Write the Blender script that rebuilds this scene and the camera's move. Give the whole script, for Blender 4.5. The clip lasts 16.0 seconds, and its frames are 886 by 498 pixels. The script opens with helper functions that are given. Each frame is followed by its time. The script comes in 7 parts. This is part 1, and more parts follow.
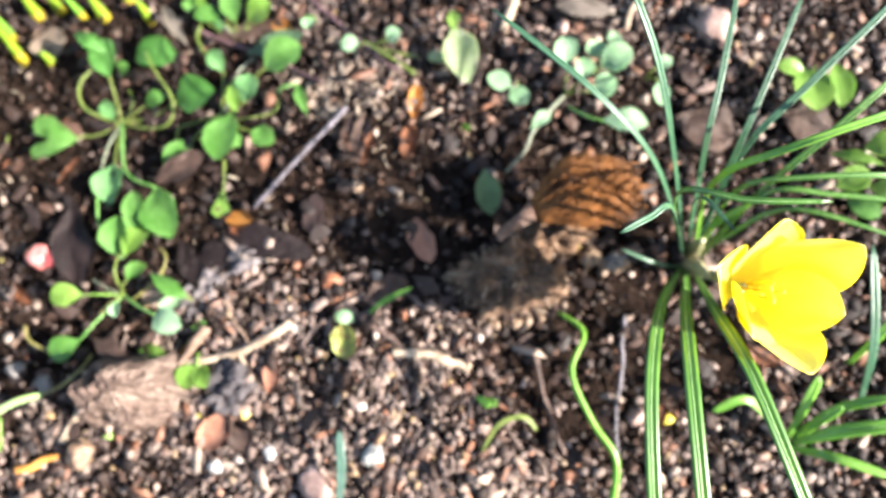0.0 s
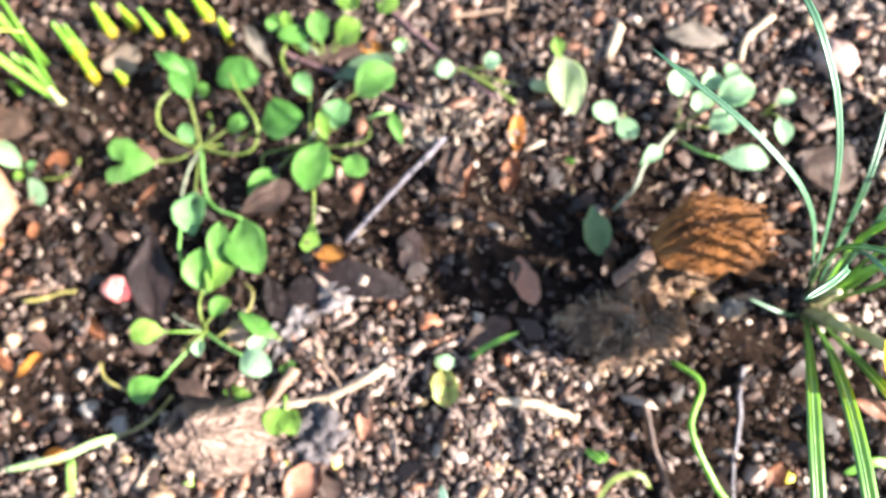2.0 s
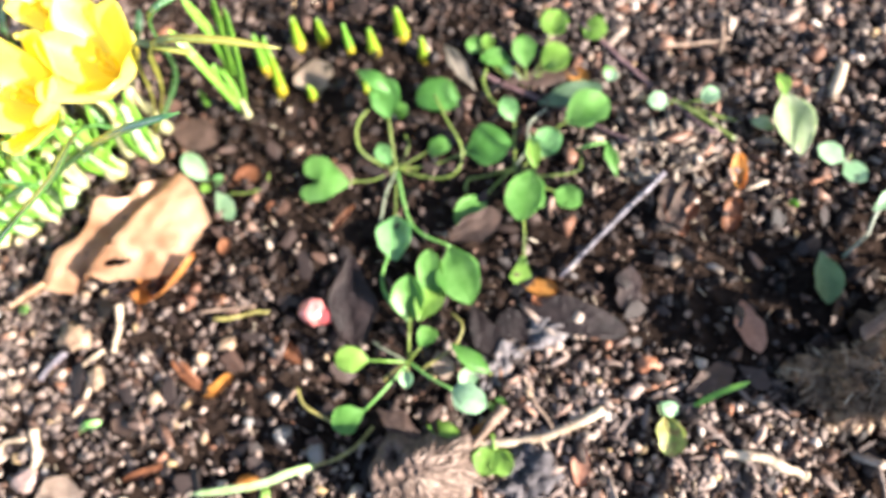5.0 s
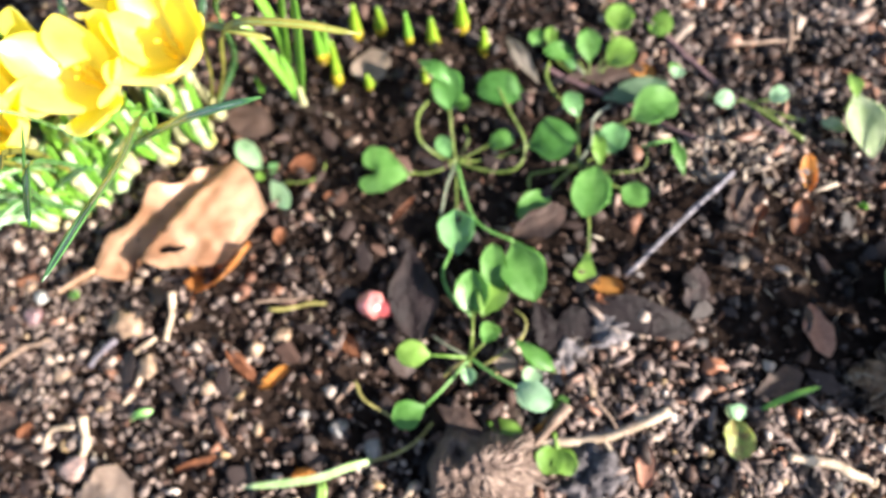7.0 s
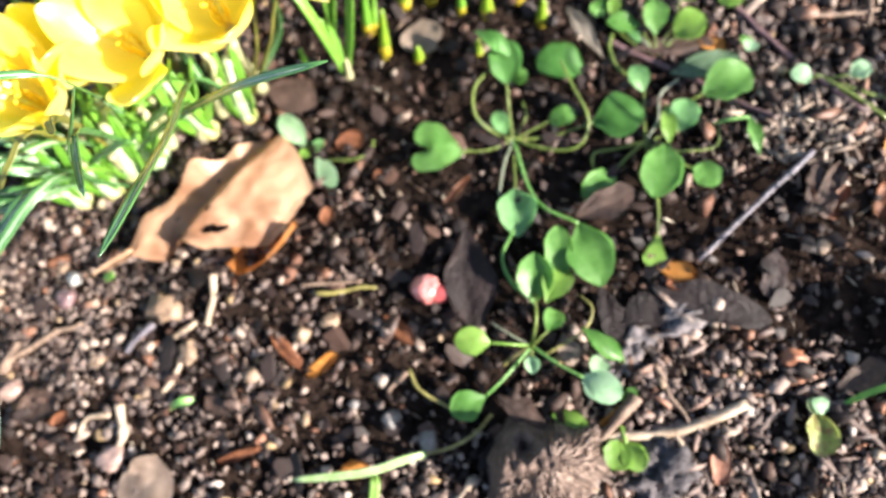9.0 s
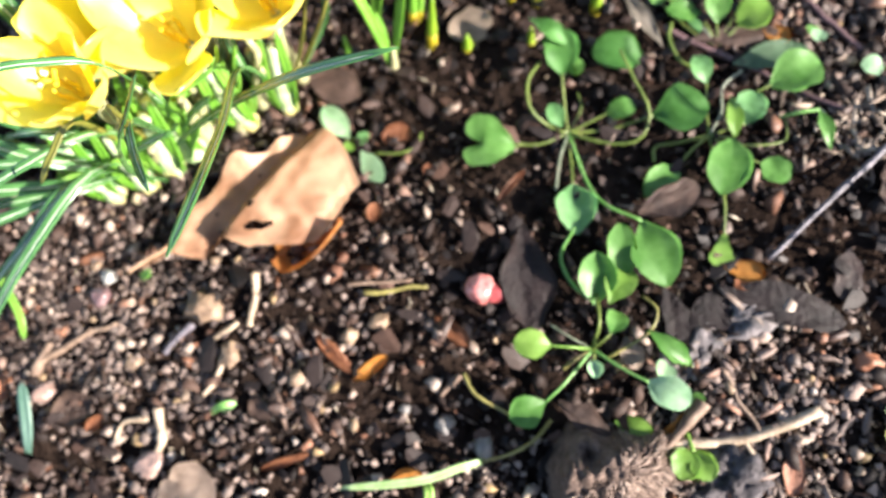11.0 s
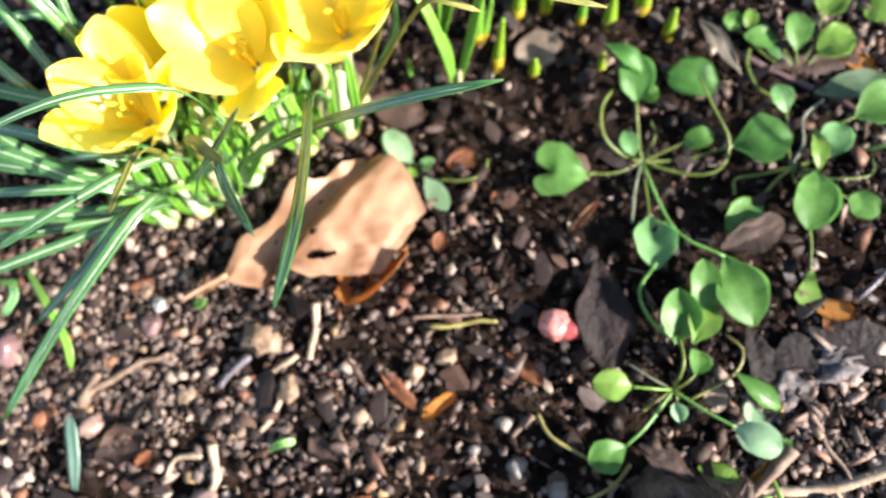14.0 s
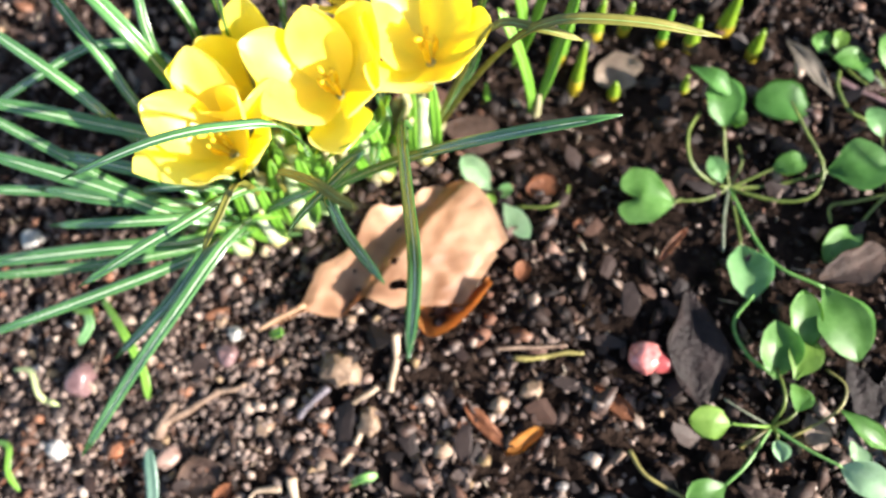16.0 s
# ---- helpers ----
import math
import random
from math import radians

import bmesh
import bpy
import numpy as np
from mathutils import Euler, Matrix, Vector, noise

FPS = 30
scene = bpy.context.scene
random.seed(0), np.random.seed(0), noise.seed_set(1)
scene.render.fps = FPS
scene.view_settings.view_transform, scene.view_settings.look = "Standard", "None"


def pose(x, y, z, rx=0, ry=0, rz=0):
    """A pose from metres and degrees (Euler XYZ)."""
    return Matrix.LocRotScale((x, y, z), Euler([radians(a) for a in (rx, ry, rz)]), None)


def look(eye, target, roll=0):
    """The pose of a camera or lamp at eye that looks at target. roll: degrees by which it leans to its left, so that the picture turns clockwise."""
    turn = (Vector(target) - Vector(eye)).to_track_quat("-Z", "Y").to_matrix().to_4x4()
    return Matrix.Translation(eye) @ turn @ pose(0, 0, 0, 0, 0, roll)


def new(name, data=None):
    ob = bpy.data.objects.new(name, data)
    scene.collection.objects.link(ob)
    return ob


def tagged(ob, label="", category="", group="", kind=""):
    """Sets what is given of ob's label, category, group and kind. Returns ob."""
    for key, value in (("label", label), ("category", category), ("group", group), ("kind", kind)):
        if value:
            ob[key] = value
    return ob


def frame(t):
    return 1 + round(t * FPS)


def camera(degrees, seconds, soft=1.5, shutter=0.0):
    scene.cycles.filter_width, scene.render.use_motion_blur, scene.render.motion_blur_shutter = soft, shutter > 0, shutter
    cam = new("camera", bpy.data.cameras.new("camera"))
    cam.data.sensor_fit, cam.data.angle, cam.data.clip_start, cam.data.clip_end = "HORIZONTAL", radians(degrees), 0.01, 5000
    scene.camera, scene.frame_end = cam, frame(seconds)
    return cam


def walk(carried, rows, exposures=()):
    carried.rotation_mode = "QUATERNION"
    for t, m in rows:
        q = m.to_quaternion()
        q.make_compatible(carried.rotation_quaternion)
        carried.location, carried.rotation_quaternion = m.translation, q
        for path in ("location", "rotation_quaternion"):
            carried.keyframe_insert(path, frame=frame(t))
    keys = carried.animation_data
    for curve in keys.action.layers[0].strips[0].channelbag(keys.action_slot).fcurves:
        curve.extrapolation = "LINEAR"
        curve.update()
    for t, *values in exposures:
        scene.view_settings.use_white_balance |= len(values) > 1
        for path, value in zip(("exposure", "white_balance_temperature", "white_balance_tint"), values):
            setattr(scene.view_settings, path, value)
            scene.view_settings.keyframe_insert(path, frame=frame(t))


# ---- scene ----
cam = camera(68.34, 16.0, soft=2.1)
# the small lens is focused on the flowers: the soil lies a little behind the sharp zone
cam.data.dof.use_dof, cam.data.dof.focus_distance, cam.data.dof.aperture_fstop = True, 0.133, 9.0
PATH = [
    (0, (0.09213, -0.07158, 0.21955), (0.02546, 0.10801, -0.76193), -35.877),
    (0.5, (0.08493, -0.06732, 0.21766), (0.01646, 0.11354, -0.76347), -36.368),
    (1, (0.07821, -0.06167, 0.21517), (0.01184, 0.12259, -0.76546), -35.275),
    (1.5, (0.07004, -0.05495, 0.21415), (0.00785, 0.12964, -0.76669), -33.507),
    (2, (0.06139, -0.04916, 0.21293), (-0.00235, 0.13416, -0.76806), -33.626),
    (2.5, (0.05127, -0.04408, 0.21250), (-0.01430, 0.13976, -0.76827), -33.819),
    (3, (0.03935, -0.04031, 0.21267), (-0.03382, 0.14194, -0.76785), -35.538),
    (3.5, (0.02807, -0.03637, 0.21316), (-0.05631, 0.15551, -0.76463), -37.000),
    (4, (0.01692, -0.03261, 0.21326), (-0.06771, 0.16226, -0.76392), -36.246),
    (4.5, (0.00725, -0.02916, 0.21333), (-0.07368, 0.17665, -0.76192), -33.615),
    (7, (-0.02168, -0.02330, 0.21241), (-0.09711, 0.17582, -0.76466), -30.886),
    (7.5, (-0.02690, -0.02161, 0.21023), (-0.09755, 0.17529, -0.76764), -29.761),
    (8, (-0.03240, -0.02144, 0.20700), (-0.10047, 0.17724, -0.77070), -28.811),
    (8.5, (-0.03667, -0.02183, 0.20396), (-0.10865, 0.17131, -0.77457), -30.079),
    (9, (-0.04020, -0.02083, 0.20219), (-0.12102, 0.16495, -0.77707), -33.105),
    (11.5, (-0.06104, -0.01475, 0.19391), (-0.13967, 0.16171, -0.78725), -33.243),
    (12, (-0.06459, -0.01354, 0.19259), (-0.13497, 0.16828, -0.78822), -30.105),
    (12.5, (-0.06762, -0.01004, 0.19212), (-0.13400, 0.16737, -0.78977), -29.470),
    (13, (-0.07024, -0.00824, 0.19216), (-0.13879, 0.17802, -0.78794), -29.030),
    (13.5, (-0.07415, -0.00613, 0.19156), (-0.13947, 0.18146, -0.78851), -27.839),
    (14, (-0.07750, -0.00394, 0.19111), (-0.15074, 0.18312, -0.78850), -30.085),
    (14.5, (-0.08220, -0.00106, 0.19072), (-0.16261, 0.18221, -0.78905), -32.465),
    (15, (-0.08784, 0.00212, 0.18983), (-0.17211, 0.18049, -0.79051), -34.007),
    (15.5, (-0.09218, 0.00414, 0.18925), (-0.17930, 0.18979, -0.78950), -33.747),
    (16, (-0.09570, 0.00599, 0.19047), (-0.19136, 0.20584, -0.78468), -34.279),
]
EXPOSURES = ((0.0, 2.58), (1.0, 2.7), (2.0, 3.01), (3.2, 3.05), (4.0, 2.95), (4.5, 2.82), (7.0, 2.39), (9.0, 2.31), (12.0, 2.22), (16.0, 2.15))
walk(cam, [(t, look(eye, target, roll)) for t, eye, target, roll in PATH], EXPOSURES)

# ---- light: spring sun and clear sky ----
SUN_FROM = Vector((0.790, -0.385, 0.440)).normalized()
world = bpy.data.worlds.new("sky")
scene.world = world
world.use_nodes = True
wn = world.node_tree.nodes
sky = wn.new("ShaderNodeTexSky")
sky.sky_type, sky.sun_disc = "NISHITA", False
sky.sun_elevation = math.asin(SUN_FROM.z)
sky.sun_rotation = math.atan2(SUN_FROM.x, SUN_FROM.y)
world.node_tree.links.new(sky.outputs[0], wn["Background"].inputs[0])
wn["Background"].inputs[1].default_value = 0.075
sun_data = bpy.data.lights.new("sun", "SUN")
sun_data.energy, sun_data.angle, sun_data.color = 5.0, radians(0.6), (1.0, 0.93, 0.86)
sun = new("sun", sun_data)
sun.matrix_world = look(SUN_FROM * 5, (0, 0, 0))

# ---- materials ----


def material(name, rough=0.6, spec=0.5):
    m = bpy.data.materials.new(name)
    m.use_nodes = True
    nt = m.node_tree
    b = nt.nodes["Principled BSDF"]
    b.inputs["Roughness"].default_value = rough
    b.inputs["Specular IOR Level"].default_value = spec
    return m, nt, b


def ramp(nt, fac, stops):
    r = nt.nodes.new("ShaderNodeValToRGB")
    els = r.color_ramp.elements
    while len(els) < len(stops):
        els.new(0.5)
    for e, (p, c) in zip(els, stops):
        e.position, e.color = p, (*c, 1)
    nt.links.new(fac, r.inputs[0])
    return r.outputs[0]


def noise_tex(nt, scale, detail=4.0, rough=0.6):
    n = nt.nodes.new("ShaderNodeTexNoise")
    n.inputs["Scale"].default_value, n.inputs["Detail"].default_value, n.inputs["Roughness"].default_value = scale, detail, rough
    c = nt.nodes.new("ShaderNodeTexCoord")
    nt.links.new(c.outputs["Object"], n.inputs["Vector"])
    return n.outputs["Fac"]


def mixed(nt, fac, a, b, mode="MIX"):
    m = nt.nodes.new("ShaderNodeMix")
    m.data_type, m.blend_type = "RGBA", mode
    for socket, v in ((m.inputs[0], fac), (m.inputs[6], a), (m.inputs[7], b)):
        if isinstance(v, (int, float)):
            socket.default_value = v
        elif isinstance(v, tuple):
            socket.default_value = (*v, 1)
        else:
            nt.links.new(v, socket)
    return m.outputs[2]


def bump(nt, b, height, strength, distance):
    n = nt.nodes.new("ShaderNodeBump")
    n.inputs["Strength"].default_value, n.inputs["Distance"].default_value = strength, distance
    nt.links.new(height, n.inputs["Height"])
    nt.links.new(n.outputs[0], b.inputs["Normal"])


def plain_noisy(name, dark, light, scale, rough=0.7, spec=0.3, relief=0.5, depth=0.0006, island=False, own=False):
    """Colour between two tones by noise at two scales, with fine relief; varied from piece to piece if wanted."""
    m, nt, b = material(name, rough, spec)
    c = ramp(nt, noise_tex(nt, scale), ((0.3, dark), (0.7, light)))
    c = mixed(nt, 0.5, c, ramp(nt, noise_tex(nt, scale * 6), ((0.3, (0.35, 0.35, 0.35)), (0.7, (1, 1, 1)))), "MULTIPLY")
    if own:
        o = nt.nodes.new("ShaderNodeObjectInfo")
        c = mixed(nt, 0.6, c, ramp(nt, o.outputs["Random"], ((0, (0.55, 0.5, 0.5)), (1, (1, 1, 1)))), "MULTIPLY")
    nt.links.new(c, b.inputs["Base Color"])
    bump(nt, b, noise_tex(nt, scale * 4), relief, depth)
    return m


def pieces(name, stops, rough, spec=0.5, scale=600):
    """Loose bits of many colours, one tone a bit."""
    m, nt, b = material(name, rough, spec)
    g = nt.nodes.new("ShaderNodeNewGeometry")
    c = ramp(nt, g.outputs["Random Per Island"], stops)
    c = mixed(nt, 0.7, c, ramp(nt, noise_tex(nt, scale), ((0.3, (0.45, 0.42, 0.4)), (0.7, (1, 1, 1)))), "MULTIPLY")
    nt.links.new(c, b.inputs["Base Color"])
    bump(nt, b, noise_tex(nt, scale * 2), 0.4, 0.0004)
    return m


def leafy(name, dark, light, scale=120, rough=0.4, through_light=0.35, glow=None, spec=0.5, relief=0.25, vary=0.5, stain=None):
    """Thin living tissue: a soft gloss on top, and light that comes through."""
    m, nt, b = material(name, rough, spec)
    c = ramp(nt, noise_tex(nt, scale, 3), ((0.3, dark), (0.7, light)))
    if stain:
        c = mixed(nt, ramp(nt, noise_tex(nt, scale * 1.3, 2), ((0.5, (0, 0, 0)), (0.66, (0.8, 0.8, 0.8)))), c, stain)
    o = nt.nodes.new("ShaderNodeObjectInfo")
    c = mixed(nt, vary, c, ramp(nt, o.outputs["Random"], ((0, (0.62, 0.74, 0.55)), (1, (1, 1, 1)))), "MULTIPLY")
    nt.links.new(c, b.inputs["Base Color"])
    bump(nt, b, noise_tex(nt, scale * 5), relief, 0.0003)
    t = nt.nodes.new("ShaderNodeBsdfTranslucent")
    nt.links.new(mixed(nt, 1.0, c, glow or (1, 1, 1), "MULTIPLY"), t.inputs[0])
    s = nt.nodes.new("ShaderNodeMixShader")
    s.inputs[0].default_value = through_light
    nt.links.new(b.outputs[0], s.inputs[1])
    nt.links.new(t.outputs[0], s.inputs[2])
    nt.links.new(s.outputs[0], nt.nodes["Material Output"].inputs[0])
    return m


SOIL = plain_noisy("soil", (0.006, 0.0042, 0.0036), (0.034, 0.0225, 0.0172), 170, 0.95, 0.0, 1.0, 0.002)
CRUMBS = pieces("soil_crumbs", ((0, (0.00816, 0.00573, 0.005115)), (0.5, (0.0204, 0.01385, 0.01163)), (0.8, (0.04284, 0.0277, 0.02232)), (0.93, (0.0816, 0.04775, 0.03534)), (1, (0.1428, 0.06685, 0.04185))), 0.65, 0.15)
DUST = pieces("fine_crumbs", ((0, (0.00816, 0.00573, 0.00465)), (0.5, (0.02244, 0.0148, 0.01209)), (0.85, (0.051, 0.03152, 0.02418)), (1, (0.1224, 0.07162, 0.05115))), 0.6, 0.12)
SAND = pieces("sandy_crumbs", ((0, (0.042, 0.029, 0.026)), (0.4, (0.105, 0.075, 0.063)), (0.8, (0.185, 0.136, 0.114)), (1, (0.31, 0.228, 0.185))), 0.6, 0.25)
GRIT = pieces("grit", ((0, (0.06, 0.044, 0.037)), (0.22, (0.12, 0.09, 0.076)), (0.45, (0.18, 0.134, 0.11)), (0.55, (0.21, 0.08, 0.036)), (0.6, (0.21, 0.155, 0.128)), (0.72, (0.27, 0.18, 0.085)), (0.78, (0.25, 0.19, 0.155)), (0.93, (0.33, 0.255, 0.2)), (1, (0.5, 0.42, 0.36))), 0.6, 0.28, 700)
LITTER = pieces("litter", ((0, (0.02, 0.013, 0.011)), (0.4, (0.065, 0.036, 0.026)), (0.62, (0.15, 0.062, 0.03)), (0.8, (0.15, 0.105, 0.082)), (1, (0.34, 0.26, 0.2))), 0.55, 0.35)
CHAFF = pieces("pale_litter", ((0, (0.0714, 0.04966, 0.04185)), (0.4, (0.153, 0.1098, 0.093)), (0.75, (0.2346, 0.1719, 0.1442)), (0.88, (0.2448, 0.105, 0.0558)), (1, (0.3468, 0.2674, 0.2232))), 0.65, 0.2, 500)
FIBRES = pieces("dry_fibres", ((0, (0.04, 0.025, 0.018)), (0.4, (0.14, 0.085, 0.055)), (0.75, (0.28, 0.21, 0.15)), (1, (0.5, 0.42, 0.32))), 0.5, 0.4)
STRAW = pieces("straw", ((0, (0.08, 0.052, 0.038)), (0.5, (0.19, 0.138, 0.102)), (1, (0.37, 0.3, 0.23))), 0.6, 0.3, 500)
MOULD = pieces("leaf_mould", ((0, (0.014, 0.01, 0.009)), (0.5, (0.026, 0.017, 0.0145)), (0.85, (0.045, 0.027, 0.021)), (1, (0.085, 0.045, 0.03))), 0.6, 0.2, 500)
BLADE = leafy("crocus_leaf", (0.022, 0.07, 0.038), (0.045, 0.12, 0.062), 90, 0.42, 0.2, (1.0, 1.5, 0.4), 0.5, 0.1)
MIDRIB_DIM = leafy("dim_midrib", (0.1, 0.2, 0.1), (0.18, 0.3, 0.16), 200, 0.45, 0.2)
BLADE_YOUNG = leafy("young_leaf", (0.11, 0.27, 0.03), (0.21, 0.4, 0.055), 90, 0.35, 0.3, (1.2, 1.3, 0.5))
BLADE_GLOSS = leafy("glossy_crocus_leaf", (0.045, 0.135, 0.034), (0.085, 0.21, 0.06), 90, 0.26, 0.2, (1.0, 1.4, 0.5), 1.0, 0.1)
MIDRIB_WHITE = leafy("white_midrib", (0.45, 0.56, 0.38), (0.68, 0.77, 0.58), 200, 0.35, 0.2)
BLADE_LIME = leafy("lime_leaf", (0.04, 0.115, 0.014), (0.085, 0.195, 0.026), 90, 0.32, 0.25, (1.2, 1.4, 0.4), 0.6, 0.1)
BLADE_OLD = leafy("withering_leaf", (0.12, 0.13, 0.02), (0.24, 0.21, 0.04), 150, 0.45, 0.25)
MIDRIB = leafy("midrib", (0.2, 0.36, 0.1), (0.34, 0.5, 0.2), 200, 0.4, 0.2)
SPEAR = leafy("spear", (0.13, 0.25, 0.015), (0.28, 0.36, 0.03), 100, 0.4, 0.3)
SHEATH = leafy("sheath", (0.2, 0.19, 0.08), (0.44, 0.41, 0.24), 160, 0.5, 0.25)
CREAM = leafy("cream_sheath", (0.16, 0.12, 0.07), (0.36, 0.28, 0.18), 220, 0.55, 0.15)
PETAL = leafy("petal", (0.98, 0.83, 0.03), (0.99, 0.88, 0.12), 60, 0.45, 0.48, (1.0, 0.93, 0.0), 0.5, 0.1, vary=0.06)
PETAL.node_tree.nodes["Principled BSDF"].inputs["IOR"].default_value = 2.5
PETAL.node_tree.nodes["Principled BSDF"].inputs["Sheen Weight"].default_value = 0.2
PETAL.node_tree.nodes["Principled BSDF"].inputs["Sheen Roughness"].default_value = 0.6
ANTHER = leafy("anther", (0.85, 0.55, 0.02), (0.92, 0.65, 0.03), 400, 0.7, 0.2)
GREEN = leafy("seedling_leaf", (0.1, 0.25, 0.045), (0.21, 0.39, 0.12), 160, 0.42, 0.22, (1.15, 1.15, 0.4), 0.45, vary=0.7)
# seedling green made darker: shade on the back leaves is in the colour
GREEN_SHADED = leafy("shaded_green_leaf", (0.06, 0.18, 0.03), (0.125, 0.295, 0.075), 160, 0.46, 0.2, (1.15, 1.15, 0.4), 0.45, vary=0.6)
GREEN_MINT = leafy("mint_leaf", (0.29, 0.47, 0.27), (0.47, 0.63, 0.42), 180, 0.45, 0.2, None, 0.45)
GREEN_LIGHT = leafy("pale_leaf", (0.2, 0.36, 0.06), (0.32, 0.48, 0.12), 160, 0.4, 0.35)
GREEN_DULL = leafy("dull_leaf", (0.09, 0.16, 0.09), (0.17, 0.24, 0.15), 150, 0.5, 0.2)
GREEN_SILVER = leafy("silvery_leaf", (0.32, 0.4, 0.2), (0.56, 0.6, 0.4), 170, 0.45, 0.25, relief=0.4)
MOTTLED = leafy("mottled_leaf", (0.3, 0.37, 0.08), (0.5, 0.5, 0.17), 420, 0.45, 0.25, relief=0.5, stain=(0.26, 0.14, 0.06))
GREEN_OLIVE = leafy("olive_leaf", (0.15, 0.23, 0.1), (0.26, 0.35, 0.17), 150, 0.5, 0.2)
GREEN_FADED = leafy("faded_leaf", (0.3, 0.4, 0.14), (0.55, 0.55, 0.3), 130, 0.5, 0.3)
STALK_YELLOW = leafy("yellow_stalk", (0.16, 0.13, 0.04), (0.3, 0.26, 0.08), 200, 0.45, 0.2)
BLADE_GREY = leafy("glaucous_leaf", (0.06, 0.125, 0.09), (0.13, 0.21, 0.165), 150, 0.4, 0.2)
GREEN_BLUE = leafy("bluish_leaf", (0.13, 0.3, 0.1), (0.25, 0.45, 0.2), 200, 0.46, 0.2, None, 0.45, vary=0.7)
STALK = leafy("stalk", (0.1, 0.135, 0.028), (0.2, 0.25, 0.055), 200, 0.4, 0.25)
STALK_GREY = leafy("stalk_grey", (0.16, 0.18, 0.12), (0.26, 0.26, 0.2), 200, 0.5, 0.1)
DEAD = leafy("dead_leaf", (0.34, 0.18, 0.1), (0.72, 0.46, 0.32), 45, 0.45, 0.15, (1.1, 0.8, 0.45), 0.5, 0.5, stain=(0.24, 0.1, 0.045))
DEAD_DARK = plain_noisy("dark_dead_leaf", (0.013, 0.008, 0.008), (0.044, 0.027, 0.026), 160, 0.5, 0.3, 1.0, 0.001, own=True)
DEAD_PLUM = plain_noisy("plum_dead_leaf", (0.04, 0.024, 0.022), (0.12, 0.075, 0.066), 180, 0.5, 0.35, 0.9, 0.0008, own=True)
DEAD_PALE = leafy("pale_dead_leaf", (0.2, 0.14, 0.105), (0.38, 0.285, 0.225), 160, 0.6, 0.2, relief=0.6)
RUSSET = plain_noisy("russet_tunic", (0.026, 0.0085, 0.003), (0.115, 0.038, 0.01), 200, 0.65, 0.12, 1.0, 0.001)
CLOD = plain_noisy("clod", (0.07, 0.038, 0.023), (0.31, 0.195, 0.125), 240, 0.9, 0.1, 1.0, 0.0014)
BARK_RED = plain_noisy("red_bark", (0.2, 0.07, 0.03), (0.42, 0.17, 0.08), 200, 0.55, 0.4, 0.6, 0.0006, own=True)
BARK_ORANGE = plain_noisy("orange_bark", (0.5, 0.19, 0.03), (0.72, 0.33, 0.07), 200, 0.5, 0.4, 0.5, 0.0005, own=True)
BARK_BROWN = plain_noisy("brown_bark", (0.06, 0.036, 0.028), (0.17, 0.105, 0.078), 200, 0.6, 0.4, 0.8, 0.0008, own=True)
TWIG_PALE = plain_noisy("pale_twig", (0.2, 0.14, 0.09), (0.46, 0.36, 0.26), 220, 0.6, 0.3, 0.6, 0.0005)
TWIG_GREY = plain_noisy("grey_twig", (0.04, 0.034, 0.04), (0.17, 0.145, 0.165), 260, 0.45, 0.5, 0.8, 0.0006)
STONE = plain_noisy("stone", (0.085, 0.078, 0.072), (0.22, 0.2, 0.185), 180, 0.5, 0.4, 0.6, 0.0006, own=True)
STONE_DARK = plain_noisy("maroon_stone", (0.09, 0.05, 0.05), (0.2, 0.12, 0.12), 200, 0.3, 0.6, 0.3, 0.0004)
STONE_PINK = plain_noisy("pink_stone", (0.15, 0.09, 0.072), (0.42, 0.28, 0.23), 200, 0.45, 0.5, 0.6, 0.0006)
STONE_WHITE = plain_noisy("white_stone", (0.26, 0.235, 0.215), (0.52, 0.49, 0.45), 220, 0.45, 0.5, 0.6, 0.0006)
STONE_GREY = plain_noisy("grey_stone", (0.18, 0.18, 0.17), (0.38, 0.37, 0.34), 160, 0.5, 0.5, 0.4, 0.0004)
STONE_CREAM = plain_noisy("cream_stone", (0.13, 0.08, 0.05), (0.38, 0.265, 0.17), 200, 0.5, 0.4, 0.8, 0.0007, own=True)
STONE_YELLOW = plain_noisy("yellow_lump", (0.5, 0.36, 0.1), (0.7, 0.55, 0.22), 160, 0.5, 0.4, 0.4, 0.0004)
TWIG_TAN = plain_noisy("tan_twig", (0.12, 0.075, 0.05), (0.3, 0.21, 0.15), 220, 0.6, 0.3, 0.6, 0.0005, own=True)
TWIG_PLUM = plain_noisy("plum_stem", (0.055, 0.028, 0.03), (0.14, 0.08, 0.08), 220, 0.5, 0.4, 0.5, 0.0005)
BARK_TERRA = plain_noisy("terracotta_bark", (0.36, 0.16, 0.1), (0.55, 0.28, 0.18), 200, 0.55, 0.4, 0.5, 0.0005)
DEAD_GREY = leafy("grey_dead_leaf", (0.16, 0.13, 0.1), (0.32, 0.26, 0.22), 110, 0.6, 0.15)
PINK = leafy("pink_bud", (0.32, 0.06, 0.055), (0.66, 0.28, 0.25), 300, 0.25, 0.15, None, 0.8)
PINK_DEEP = leafy("deep_pink_bud", (0.25, 0.03, 0.035), (0.42, 0.09, 0.09), 300, 0.3, 0.15, None, 0.8)

# ---- helpers for shapes ----
rng = random.Random(7)


def smooth(v):
    v = max(0.0, min(1.0, v))
    return v * v * (3 - 2 * v)


